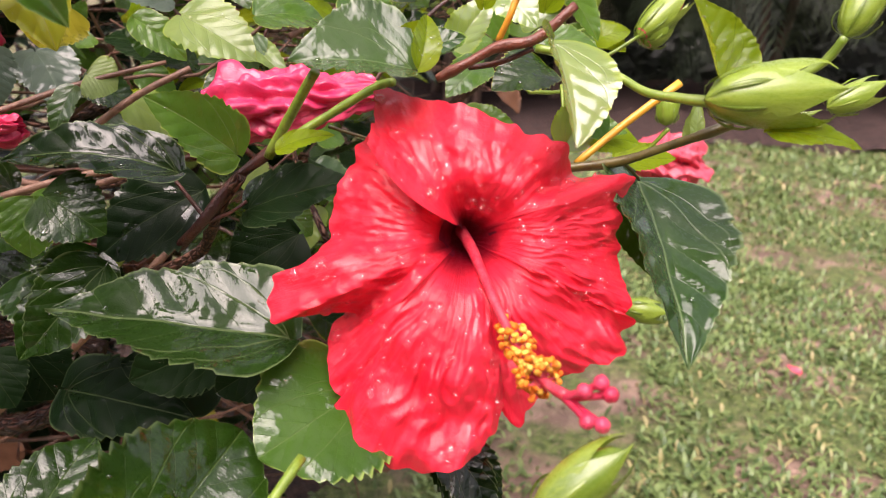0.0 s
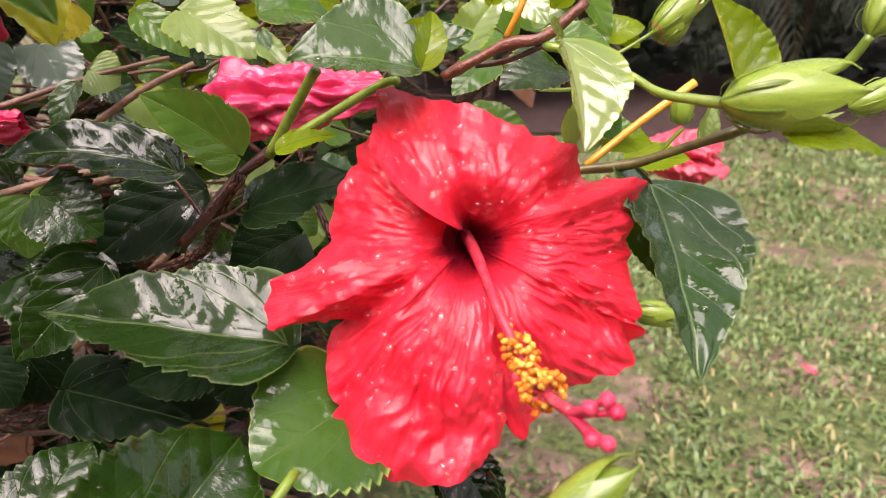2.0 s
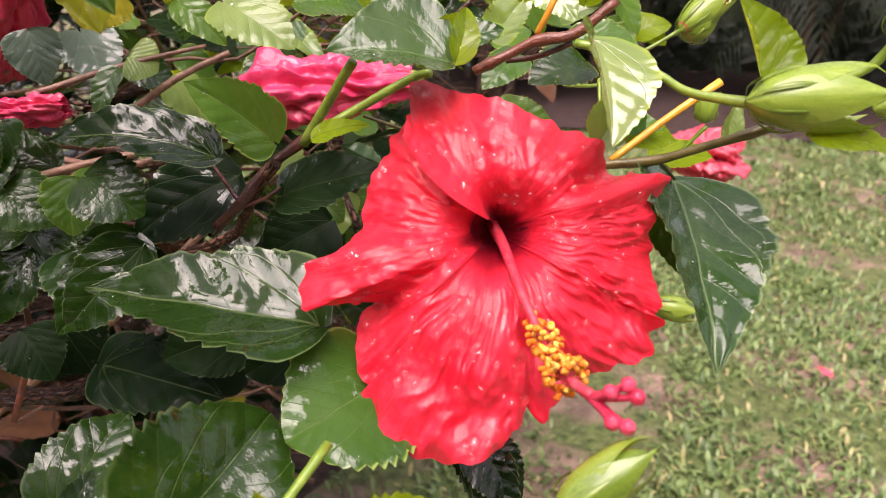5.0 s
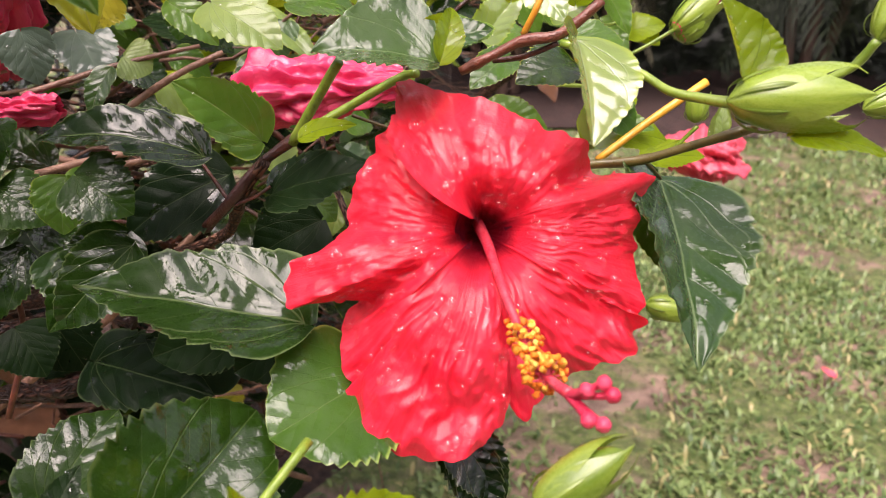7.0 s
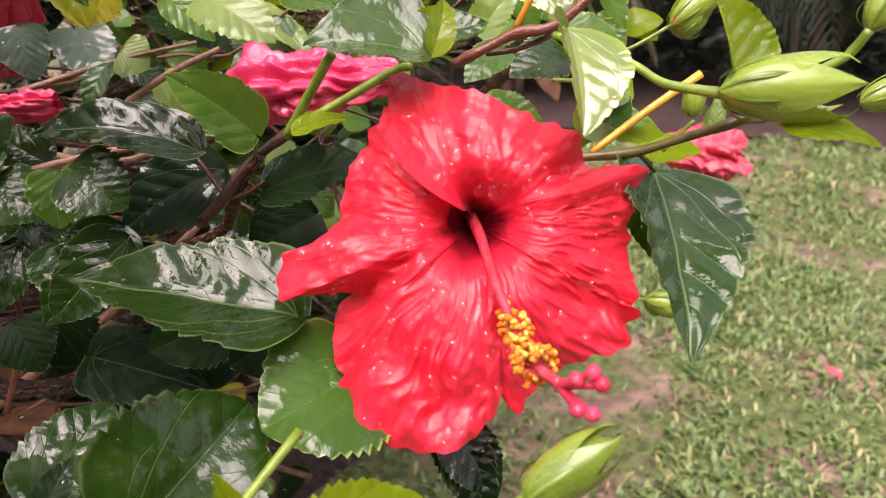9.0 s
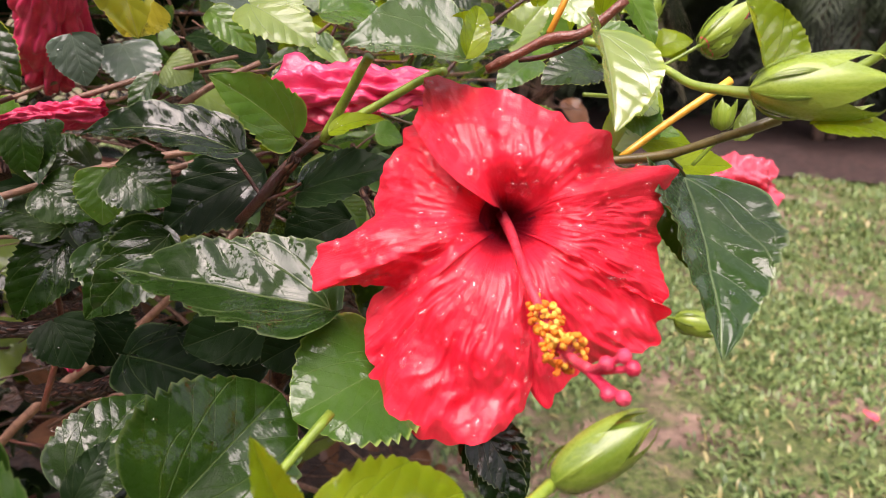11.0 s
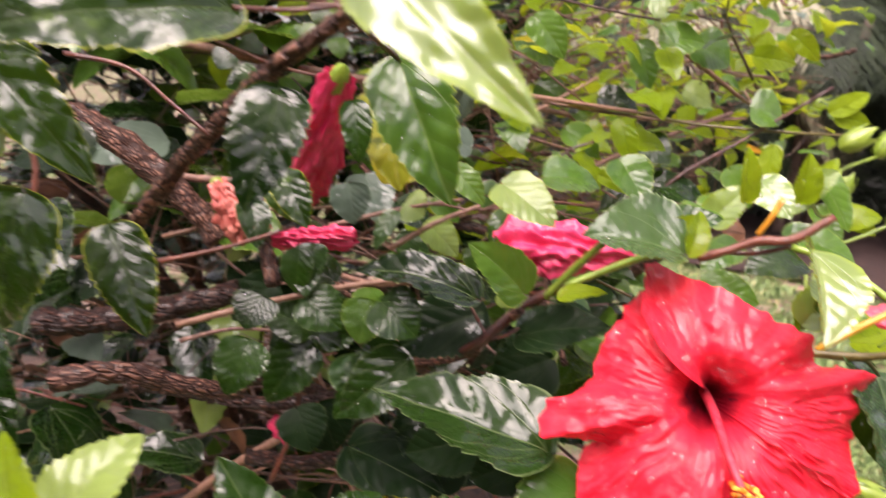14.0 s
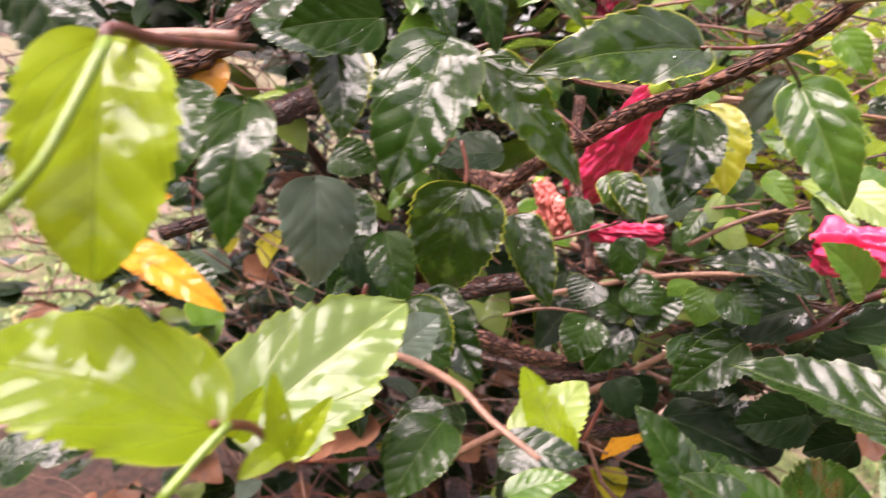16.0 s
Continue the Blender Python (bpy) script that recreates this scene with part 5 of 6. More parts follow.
stem(shrub, "red", (0.0010, 0.0008), (-0.1246, 0.1526, 1.0572), (-0.1417, 0.1504, 1.0547), (-0.1563, 0.1383, 1.0530), name="petiole", sides=6)
stem(shrub, "olive", (0.0010, 0.0008), (-0.1108, 0.1451, 1.0723), (-0.0988, 0.1051, 1.0688), (-0.0911, 0.0688, 1.0650), name="petiole", sides=6)
stem(shrub, "red", (0.0010, 0.0008), (-0.1296, 0.1633, 1.0551), (-0.1238, 0.1787, 1.0484), (-0.1204, 0.1901, 1.0430), name="petiole", sides=6)
stem(shrub, "old", (0.0120, 0.0110), (-0.5992, 0.2006, 0.9294), (-0.5430, 0.2306, 0.9576), (-0.5149, 0.2700, 0.9820), (-0.4863, 0.3206, 1.0060))
stem(shrub, "bark", (0.0090, 0.0080), (-0.3900, 0.3046, 0.9996), (-0.3564, 0.3146, 0.9806), (-0.3213, 0.3235, 0.9535), (-0.2935, 0.3287, 0.9236))
stem(shrub, "bark", (0.0060, 0.0045), (-0.3038, 0.2020, 0.8715), (-0.2743, 0.2157, 0.8771), (-0.2470, 0.2361, 0.8667), (-0.2254, 0.2550, 0.8607))
stem(shrub, "old", (0.0050, 0.0040), (-0.4839, 0.1573, 0.9141), (-0.4541, 0.1729, 0.9274), (-0.4272, 0.1868, 0.9387))
stem(shrub, "tan", (0.0020, 0.0016), (-0.2632, 0.2466, 0.8953), (-0.2208, 0.2678, 0.9099), (-0.1719, 0.2915, 0.9234), (-0.1218, 0.3141, 0.9302))
stem(shrub, "tan", (0.0020, 0.0018), (-0.2023, 0.4755, 0.9120), (-0.1728, 0.5144, 0.9311), (-0.1193, 0.5608, 0.9382), (-0.0085, 0.6750, 0.9423))
stem(shrub, "bark", (0.0030, 0.0025), (-0.1521, 0.3310, 0.8636), (-0.1144, 0.3075, 0.8857), (-0.0887, 0.2596, 0.9206), (-0.0745, 0.2500, 0.9380))
stem(shrub, "tan", (0.0020, 0.0016), (-0.1752, 0.4035, 1.0357), (-0.1217, 0.4259, 1.0350), (-0.0436, 0.4800, 1.0298))
stem(shrub, "tan", (0.0020, 0.0016), (-0.0891, 0.4269, 0.9770), (-0.0394, 0.4763, 1.0047), (0.0274, 0.5446, 1.0356))
stem(shrub, "red", (0.0016, 0.0012), (-0.2044, 0.2531, 0.8120), (-0.1965, 0.2650, 0.8506), (-0.2026, 0.2717, 0.8929))
stem(shrub, "red", (0.0012, 0.0010), (-0.2760, 0.0958, 0.9392), (-0.2758, 0.0928, 0.9255), (-0.2552, 0.0873, 0.9114), name="twig", sides=6)
stem(shrub, "tan", (0.0014, 0.0015, 0.0011, 0.0009), (-0.2541, 0.0582, 0.9240), (-0.2284, 0.0498, 0.9324), (-0.2010, 0.0403, 0.9332), (-0.1857, 0.0348, 0.9281), (-0.1658, 0.0313, 0.9220))
stem(shrub, "tan", (0.0022, 0.0020), (-0.2963, -0.0124, 1.0363), (-0.2811, -0.0046, 1.0386), (-0.2656, 0.0029, 1.0395))
stem(shrub, "bark", (0.0060, 0.0050), (-0.3293, 0.0260, 1.0255), (-0.3203, 0.0440, 1.0350), (-0.3201, 0.0722, 1.0562), (-0.3222, 0.1113, 1.0799))
stem(shrub, "red", (0.0012, 0.0010), (-0.2622, 0.1587, 0.9768), (-0.2632, 0.1614, 0.9892), (-0.2682, 0.1624, 1.0025), name="twig", sides=6)
stem(shrub, "tan", (0.0018, 0.0014), (-0.1107, 0.3131, 0.8126), (-0.1008, 0.3203, 0.8228), (-0.0893, 0.3284, 0.8332), name="twig", sides=6)
stem(shrub, "old", (0.0080, 0.0070), (-0.3769, 0.2594, 0.8719), (-0.3329, 0.2813, 0.8764), (-0.2691, 0.3162, 0.8953))
stem(shrub, "green", (0.0011, 0.0011, 0.0013), (-0.2414, -0.0856, 1.0000), (-0.2336, -0.0782, 1.0119), (-0.2365, -0.0615, 1.0350), name="stalk")
stem(shrub, "green", (0.0011, 0.0010), (-0.2065, -0.0758, 0.9510), (-0.2051, -0.0676, 0.9571), (-0.2043, -0.0602, 0.9615), name="stalk")
stem(shrub, "red", (0.0012, 0.0011), (-0.2111, -0.0587, 0.9583), (-0.2104, -0.0532, 0.9561), (-0.2116, -0.0439, 0.9502), (-0.2081, -0.0344, 0.9365))
stem(shrub, "red", (0.0013, 0.0014, 0.0012), (-0.2388, -0.0605, 1.0347), (-0.2405, -0.0572, 1.0373), (-0.2481, -0.0382, 1.0360), (-0.2598, -0.0093, 1.0366), (-0.2736, 0.0185, 1.0371))
stem(shrub, "red", (0.0016, 0.0012), (-0.0482, 0.4505, 0.9400), (-0.0113, 0.4720, 0.9838), (0.0387, 0.4956, 1.0207), (0.0856, 0.4972, 1.0587), name="twig", sides=6)
stem(shrub, "tan", (0.0014, 0.0010), (-0.1182, 0.5055, 1.0315), (-0.0652, 0.5201, 1.0273), (-0.0126, 0.5351, 1.0253), (0.0387, 0.5519, 1.0321), name="twig", sides=6)
stem(shrub, "olive", (0.0012, 0.0010), (-0.0427, 0.4952, 1.0295), (-0.0007, 0.5064, 1.0248), (0.0657, 0.5047, 1.0251), (0.1170, 0.5202, 1.0269), name="twig", sides=6)
stem(shrub, "tan", (0.0020, 0.0015), (-0.1716, 0.3278, 0.9369), (-0.1476, 0.3391, 0.9543), (-0.1229, 0.3494, 0.9667), name="twig", sides=6)
stem(shrub, "red", (0.0012, 0.0009), (-0.2773, 0.1920, 1.0353), (-0.2505, 0.1990, 1.0316), (-0.2307, 0.2017, 1.0188), (-0.2121, 0.2041, 1.0059), name="twig", sides=6)
bud("small yellow-green bud among young leaves", (-0.0289, 0.1038, 0.8825), (-0.0250, 0.1066, 0.8896), 0.0022, spread=0.0008, bracts=4)
bud("fat green flower bud with splayed pointed sepals", (0.0773, 0.2047, 0.9724), (0.1165, 0.2070, 0.9742), 0.0094, spread=0.0022, spin=20, blunt=0.36)
bud("yellow-green flower bud on a long stalk", (0.0222, 0.1330, 0.8833), (0.0465, 0.1416, 0.8990), 0.0072, spread=0.0006, bracts=3, green=BUD_DARK)
bud("small yellow-green flower bud hanging over the lawn", (0.1122, 0.3829, 0.8206), (0.1400, 0.3821, 0.8153), 0.0085, spread=0.002)
bud("green flower bud on a curved stalk", (0.1204, 0.2137, 0.9897), (0.1316, 0.2214, 1.0078), 0.0060)
bud("green flower bud on a curved stalk", (0.1731, 0.3095, 0.9537), (0.1986, 0.3141, 0.9622), 0.0070)
bud("small green flower bud", (0.0804, 0.4082, 0.9881), (0.0875, 0.4148, 1.0056), 0.0065)
bud("small green flower bud", (0.1072, 0.3261, 0.9426), (0.1086, 0.3305, 0.9564), 0.0055)
bud("green flower bud with a pink tip", (0.1175, 0.4118, 0.9737), (0.1306, 0.4187, 0.9877), 0.0095, tipped=PINK)
bud("small green flower bud", (0.1180, 0.4226, 0.9735), (0.1371, 0.4301, 0.9901), 0.0090)
bud("pink-tipped green flower bud", (0.1133, 0.4090, 0.9781), (0.1436, 0.4224, 1.0016), 0.0090, tipped=PINK)
bud("small green flower bud", (0.1145, 0.4726, 1.0143), (0.1295, 0.4819, 1.0354), 0.0070)
bud("small green flower bud", (0.0831, 0.4351, 1.0195), (0.1034, 0.4430, 1.0314), 0.0070)
stem(shrub, "green", (0.0014, 0.0014), (0.1103, 0.2189, 0.9769), (0.1169, 0.2160, 0.9824), (0.1204, 0.2137, 0.9897), name="flower_stalk")
stem(shrub, "green", (0.0010, 0.0010), (0.0821, 0.3679, 0.8406), (0.0961, 0.3741, 0.8273), (0.1132, 0.3830, 0.8206), name="flower_stalk")
stem(shrub, "green", (0.0010, 0.0010), (0.0699, 0.4252, 0.9948), (0.0955, 0.4557, 1.0072), (0.1162, 0.4733, 1.0155), name="flower_stalk")
stem(shrub, "green", (0.0010, 0.0010), (0.0692, 0.3940, 0.9599), (0.0908, 0.4007, 0.9665), (0.1147, 0.4096, 0.9792), name="flower_stalk")
stem(shrub, "green", (0.0011, 0.0009), (0.0535, 0.3357, 0.9959), (0.0676, 0.3721, 0.9829), (0.0859, 0.4081, 0.9837), name="flower_stalk", sides=6)
stem(shrub, "green", (0.0011, 0.0009), (0.0442, 0.3484, 0.9552), (0.0658, 0.3635, 0.9546), (0.0906, 0.4031, 0.9634), name="flower_stalk", sides=6)
stem(shrub, "green", (0.0011, 0.0009), (0.1087, 0.3261, 0.9414), (0.1030, 0.3279, 0.9334), (0.0971, 0.3295, 0.9251), name="flower_stalk", sides=6)
stem(shrub, "green", (0.0011, 0.0009), (0.0587, 0.3178, 0.9308), (0.0582, 0.3212, 0.9428), (0.0573, 0.3316, 0.9610), name="flower_stalk", sides=6)
wilted_flower("spent deep pink flower rolled up and wet", (-0.0290, 0.3169, 0.9600), (-0.0970, 0.2980, 0.9530), 0.0092, WILTED, 3, flare=1.5)
wilted_flower("limp spent red-pink flower hanging down", (-0.2068, 0.3193, 1.0366), (-0.2696, 0.3886, 0.9478), 0.0115, WILTED, 5)
wilted_flower("shrivelled pink spent flower with a dry pale tip", (-0.2369, 0.2992, 0.9375), (-0.1858, 0.3056, 0.9455), 0.0062, WILTED, 8, flare=1.0, stalk=False)
wilted_flower("shrivelled orange-pink spent flower", (-0.2710, 0.2929, 0.9694), (-0.2486, 0.2954, 0.9378), 0.0085, FADED, 9)
wilted_flower("small spent pink flower far back in the shrub", (-0.3588, 0.6824, 1.1454), (-0.3384, 0.6842, 1.1148), 0.0120, WILTED, 12)
wilted_flower("half-open pink flower behind the shoots", (0.2270, 0.8013, 0.8166), (0.3160, 0.8019, 0.8143), 0.0240, PINK, 14, flare=1.2)
wilted_flower("small red spent flower low in the shrub", (-0.2391, 0.3098, 0.8149), (-0.2240, 0.3142, 0.8043), 0.0050, WILTED, 15, stalk=False)


# ---- the open flower ----
FLOWER = pose(0.0086, 0.1983, 0.9323, 69.0, 0, 1.34)
flower = thing("hibiscus_flower", "large open red hibiscus flower covered in rain drops", "flower")
PETALS = []


def petal(rim, layer, seed, lift=(0.0, 0.0)):
    """One petal from the throat out to its rim, ruffled and crinkled; the rim runs through the given points."""
    rows, cols = 64, 110
    line = smooth_path(rim, 12)
    steps = [0.0]
    for p, q in zip(line, line[1:]):
        steps.append(steps[-1] + (q - p).length)
    edge, k = [], 0
    for j in range(cols):
        want = steps[-1] * j / (cols - 1)
        while k < len(line) - 2 and steps[k + 1] <= want:
            k += 1
        edge.append(line[k].lerp(line[k + 1], (want - steps[k]) / max(1e-9, steps[k + 1] - steps[k])))
    rough = {3: 1.35, 4: 1.5, 5: 1.1, 2: 0.95, 1: 0.6}[seed]
    verts, uvs = [], []
    for i in range(rows):
        s = i / (rows - 1)
        outer = min(1.0, max(0.0, (s - 0.22) / 0.4))
        late = min(1.0, max(0.0, (s - 0.3) / 0.5))
        for j, r in enumerate(edge):
            a = j / (cols - 1)
            reach = math.hypot(r.x, r.y)
            out = Vector((r.x, r.y, 0)).normalized()
            lip = max(0.0, 1 - a / 0.5) if seed == 1 else 0.0
            lip = lip * lip * (3 - 2 * lip)
            near = 0.0006 + 0.0046 * lip
            rad = near + (reach - near) * s
            bow = 0.0035 * math.sin(math.pi * s) * math.exp(-a * 7) if seed == 1 else 0.0
            x, y = out.x * rad - out.y * bow, out.y * rad + out.x * bow
            z = r.z * s ** 1.1 + 0.006 * math.sin(math.pi * min(1, s)) * 0.8
            z -= (0.03 - 0.022 * lip) * math.exp(-((rad / 0.0115) ** 2))
            z += 0.0007 * layer * min(1, 1.5 * s)
            fold = noise.noise(Vector((out.x * 4.5, out.y * 4.5, s * 1.3)))
            swell = noise.noise(Vector((x * 70, y * 70, 4.0)))
            spin = math.atan2(y, x) if seed != 2 else math.atan2(-y, -x) + math.pi
            bent = Vector((spin * 9 + 1.2 * swell, rad * 75 + 1.2 * fold, 0.4 * math.sin(spin)))
            crease = 0.5 - abs(noise.noise(bent)) * 2.2
            pucker = 0.5 - abs(noise.noise(bent * 2.1 + Vector((5.0, 1.0, 3.0)))) * 2.0
            vein = noise.noise(Vector((a * 34 + seed * 2, s * 2.2, 9.0)))
            z += s * (0.0028 if seed > 2 else 0.0018) * fold + outer * rough * (0.003 * swell + 0.0013 * crease + 0.0005 * pucker) + 0.00035 * s * vein
            z += (lift[0] * math.exp(-a * 9) + lift[1] * math.exp(-(1 - a) * 9)) * late * late * (3 - 2 * late)
            jag = (noise.noise(Vector((a * steps[-1] * 220 + seed * 3, 1.0, 7.0))) * 0.0016 + noise.noise(Vector((a * steps[-1] * 500 + seed * 3, 1.0, 7.0))) * 0.0003) * max(0.0, s * 8 - 7)
            z += 0.002 * s ** 4 * math.sin(a * steps[-1] * 200 + seed + 2 * fold)
            verts.append((x + out.x * jag, y + out.y * jag, z))
            uvs.append((a * reach * 14.0, 0.16 * lip + (1 - 0.16 * lip) * s))
    ob = link_mesh("petal", verts, grid_faces(rows, cols), PETAL, flower, "", uvs, True, FLOWER)
    PETALS.append((ob, rows, cols))


def throat_cup():
    """The fused petal bases: a narrow dark funnel, with the green calyx behind it."""
    rings = ((0.0095, -0.015), (0.0075, -0.019), (0.0055, -0.024), (0.004, -0.028), (0.0005, -0.03))
    verts = [(r * math.cos(2 * math.pi * j / 24) + 0.0005, r * math.sin(2 * math.pi * j / 24), z) for r, z in rings for j in range(24)]
    link_mesh("throat", verts, grid_faces(len(rings), 24, 0, True), THROAT, flower, "dark maroon throat", None, True, FLOWER)
    verts, faces = ovoid(0.02, 0.0058, 9, 16, 0.3, 5, 0.06)
    link_mesh("calyx", verts, faces, BUD_GREEN, flower, "", None, True, FLOWER @ pose(0.0005, 0, -0.05))


def column(points):
    verts, faces = tube_data(points, (0.0022, 0.0019, 0.0015, 0.0015, 0.0013, 0.0012, 0.0014, 0.0017), 14, 6, 0.08)
    link_mesh("style", verts, faces, STYLE, flower, "pink-red style column", None, True, FLOWER)


def stigma_lobe(root, end):
    root, end = Vector(root), Vector(end)
    mid = root.lerp(end, 0.5) + Vector((0.0, 0.0, 0.0008))
    verts, faces = tube_data([root, mid, end], (0.0013, 0.00095, 0.001), 10, 4)
    arm = link_mesh("stigma", verts, faces, STIGMA, flower, "velvety crimson stigma pad", None, True, FLOWER)
    verts, n, m = [], 12, 18
    for i in range(n):
        th = math.pi * i / (n - 1)
        for j in range(m):
            ph = 2 * math.pi * j / m
            d = Vector((math.sin(th) * math.cos(ph), math.sin(th) * math.sin(ph), math.cos(th)))
            verts.append(end + d * 0.002 * (1 + 0.13 * noise.noise(d * 5 + end * 900)))
    link_mesh("pad", verts, grid_faces(n, m, 0, True), STIGMA, arm)


def anther_ring(points):
    rnd = random.Random(4)
    path = smooth_path(points, 10)
    meshes = []
    for k in range(3):
        verts, n, m = [], 7, 10
        for i in range(n):
            th = math.pi * i / (n - 1)
            for j in range(m):
                ph = 2 * math.pi * j / m
                d = Vector((math.sin(th) * math.cos(ph), math.sin(th) * math.sin(ph) * 0.62, math.cos(th) * 0.75))
                bean = Vector((0.0, 0.35 * d.x * d.x, 0))
                verts.append((d + bean) * 0.00125 * (1 + 0.35 * noise.noise(d * 2.2 + Vector((k * 7.0, 0, 0)))))
        ob = link_mesh("anther", verts, grid_faces(n, m, 0, True), ANTHER if k < 1 else ANTHER_ORANGE, flower)
        meshes.append(ob.data)
        bpy.data.objects.remove(ob)
    for i in range(190):
        s = rnd.random() ** 0.6
        f = (0.12 + 0.86 * s) * (len(path) - 1)
        k = min(int(f), len(path) - 2)
        p = path[k].lerp(path[k + 1], f - k)
        ahead = (path[k + 1] - path[k]).normalized()
        side = ahead.orthogonal().normalized()
        a = rnd.uniform(0, 6.283)
        d = side * math.cos(a) + ahead.cross(side) * math.sin(a)
        reach = rnd.uniform(0.0025, 0.0066) * (0.55 + 0.45 * s)
        q = p + d * reach + ahead * rnd.uniform(-0.002, 0.001)
        low = q.y < p.y - 0.001
        turn = Euler((rnd.uniform(0, 6), rnd.uniform(0, 6), rnd.uniform(0, 6))).to_matrix().to_4x4()
        share("anther", meshes[2 if (low and rnd.random() < 0.85) or rnd.random() < 0.25 else rnd.randrange(2)], FLOWER @ Matrix.Translation(q) @ turn @ Matrix.Diagonal((*[rnd.uniform(0.75, 1.15)] * 3, 1)), flower)
        if i % 2 == 0:
            verts, faces = tube_data([p, p.lerp(q, 0.5) + ahead * 0.0006, q], (0.0002, 0.00017), 5, 2)
            link_mesh("filament", verts, faces, STYLE, flower, "", None, True, FLOWER)


DROPS = []


def drop_mesh(flat, seed):
    verts, n, m = [], 9, 14
    for i in range(n):
        th = 0.5 * math.pi * i / (n - 1)
        for j in range(m):
            ph = 2 * math.pi * j / m
            w = 1 + 0.14 * math.sin(2 * ph + seed) + 0.08 * math.sin(3 * ph + 2 * seed)
            verts.append((math.sin(th) * math.cos(ph) * w, math.sin(th) * math.sin(ph) * w, math.cos(th) * flat - 0.03))
    ob = link_mesh("water_drop", verts, [f[::-1] for f in grid_faces(n, m, 0, True)], WATER, None)
    me = ob.data
    bpy.data.objects.remove(ob)
    return me


def sprinkle(ob, rows, cols, count, seed, parent, base, small, large, low=0.25):
    """Rain drops on a gridded surface, at random places, lying on it."""
    rnd = random.Random(seed)
    me = ob.data
    for _ in range(count):
        i, j = int(rows * rnd.uniform(low, 0.97)), rnd.randrange(2, cols - 2)
        face = me.polygons[min(i, rows - 2) * (cols - 1) + j]
        n = Vector(face.normal)
        if (base.to_3x3() @ n).y > 0:
            n = -n
        r = small + (large - small) * rnd.random() ** 1.6
        turn = n.to_track_quat("Z", "Y").to_matrix().to_4x4()
        drop = share("water_drop", DROPS[rnd.randrange(len(DROPS))], base @ Matrix.Translation(face.center) @ turn @ pose(0, 0, 0, 0, 0, rnd.uniform(0, 360)) @ Matrix.Diagonal((r, r * rnd.uniform(0.85, 1.35), r, 1)), parent)
        drop.visible_shadow = False


def dew(parent):
    for k in range(4):
        DROPS.append(drop_mesh(0.75 + 0.1 * k, k * 1.3))
    for k, (ob, rows, cols) in enumerate(PETALS):
        sprinkle(ob, rows, cols, (50, 45, 95, 60, 75)[k], 40 + k, parent, FLOWER, 0.0005, 0.0024)

petal([(0.0487, -0.0318, -0.0164), (0.0527, -0.0237, -0.0165), (0.0519, -0.0131, -0.0176), (0.0518, -0.0005, -0.0197), (0.0516, 0.0101, -0.0218), (0.0489, 0.0170, -0.0238)], 0.0, 5, (0.0, 0.0))
petal([(0.0089, -0.0453, -0.0076), (0.0098, -0.0545, -0.0065), (0.0153, -0.0592, -0.0064), (0.0190, -0.0539, -0.0064), (0.0291, -0.0459, -0.0074), (0.0365, -0.0422, -0.0090), (0.0450, -0.0403, -0.0110), (0.0507, -0.0377, -0.0120), (0.0510, -0.0320, -0.0125), (0.0533, -0.0270, -0.0120), (0.0444, -0.0238, -0.0095), (0.0346, -0.0203, -0.0075)], 0.5, 4, (0.0, 0.001))
petal([(-0.0342, -0.0239, -0.0140), (-0.0431, -0.0269, -0.0120), (-0.0448, -0.0372, -0.0090), (-0.0431, -0.0463, -0.0069), (-0.0402, -0.0511, -0.0058), (-0.0424, -0.0532, -0.0058), (-0.0351, -0.0620, -0.0007), (-0.0250, -0.0687, 0.0024), (-0.0144, -0.0704, 0.0035), (-0.0013, -0.0670, 0.0026), (0.0066, -0.0593, 0.0000), (0.0096, -0.0515, -0.0035), (0.0105, -0.0442, -0.0055)], 1.0, 3, (0.0, 0.0005))
petal([(-0.0264, 0.0424, -0.0245), (-0.0341, 0.0332, -0.0225), (-0.0377, 0.0247, -0.0195), (-0.0428, 0.0141, -0.0174), (-0.0447, 0.0056, -0.0153), (-0.0453, -0.0015, -0.0133), (-0.0513, -0.0079, -0.0063), (-0.0601, -0.0124, -0.0033), (-0.0608, -0.0253, -0.0002), (-0.0513, -0.0239, -0.0021), (-0.0423, -0.0233, -0.0051), (-0.0363, -0.0243, -0.0060), (-0.0308, -0.0287, -0.0050)], 1.5, 2, (0.0, 0.001))
petal([(-0.0306, 0.0277, -0.0034), (-0.0299, 0.0388, -0.0155), (-0.0290, 0.0511, -0.0266), (-0.0190, 0.0479, -0.0225), (-0.0069, 0.0445, -0.0164), (0.0049, 0.0402, -0.0123), (0.0171, 0.0346, -0.0122), (0.0261, 0.0318, -0.0131), (0.0338, 0.0291, -0.0160), (0.0366, 0.0202, -0.0189), (0.0474, 0.0205, -0.0199), (0.0578, 0.0193, -0.0218), (0.0513, 0.0101, -0.0218)], 2.0, 1, (0.005, 0.0))
column([(-0.0014, 0.0033, -0.0280), (0.0015, -0.0035, -0.0150), (0.0045, -0.0125, -0.0029), (0.0073, -0.0208, 0.0062), (0.0108, -0.0291, 0.0143), (0.0151, -0.0370, 0.0244), (0.0186, -0.0402, 0.0305), (0.0220, -0.0421, 0.0345)])
stigma_lobe((0.0217, -0.0423, 0.0345), (0.0247, -0.0392, 0.0425))
stigma_lobe((0.0217, -0.0423, 0.0345), (0.0287, -0.0371, 0.0435))
stigma_lobe((0.0217, -0.0423, 0.0345), (0.0307, -0.0398, 0.0445))
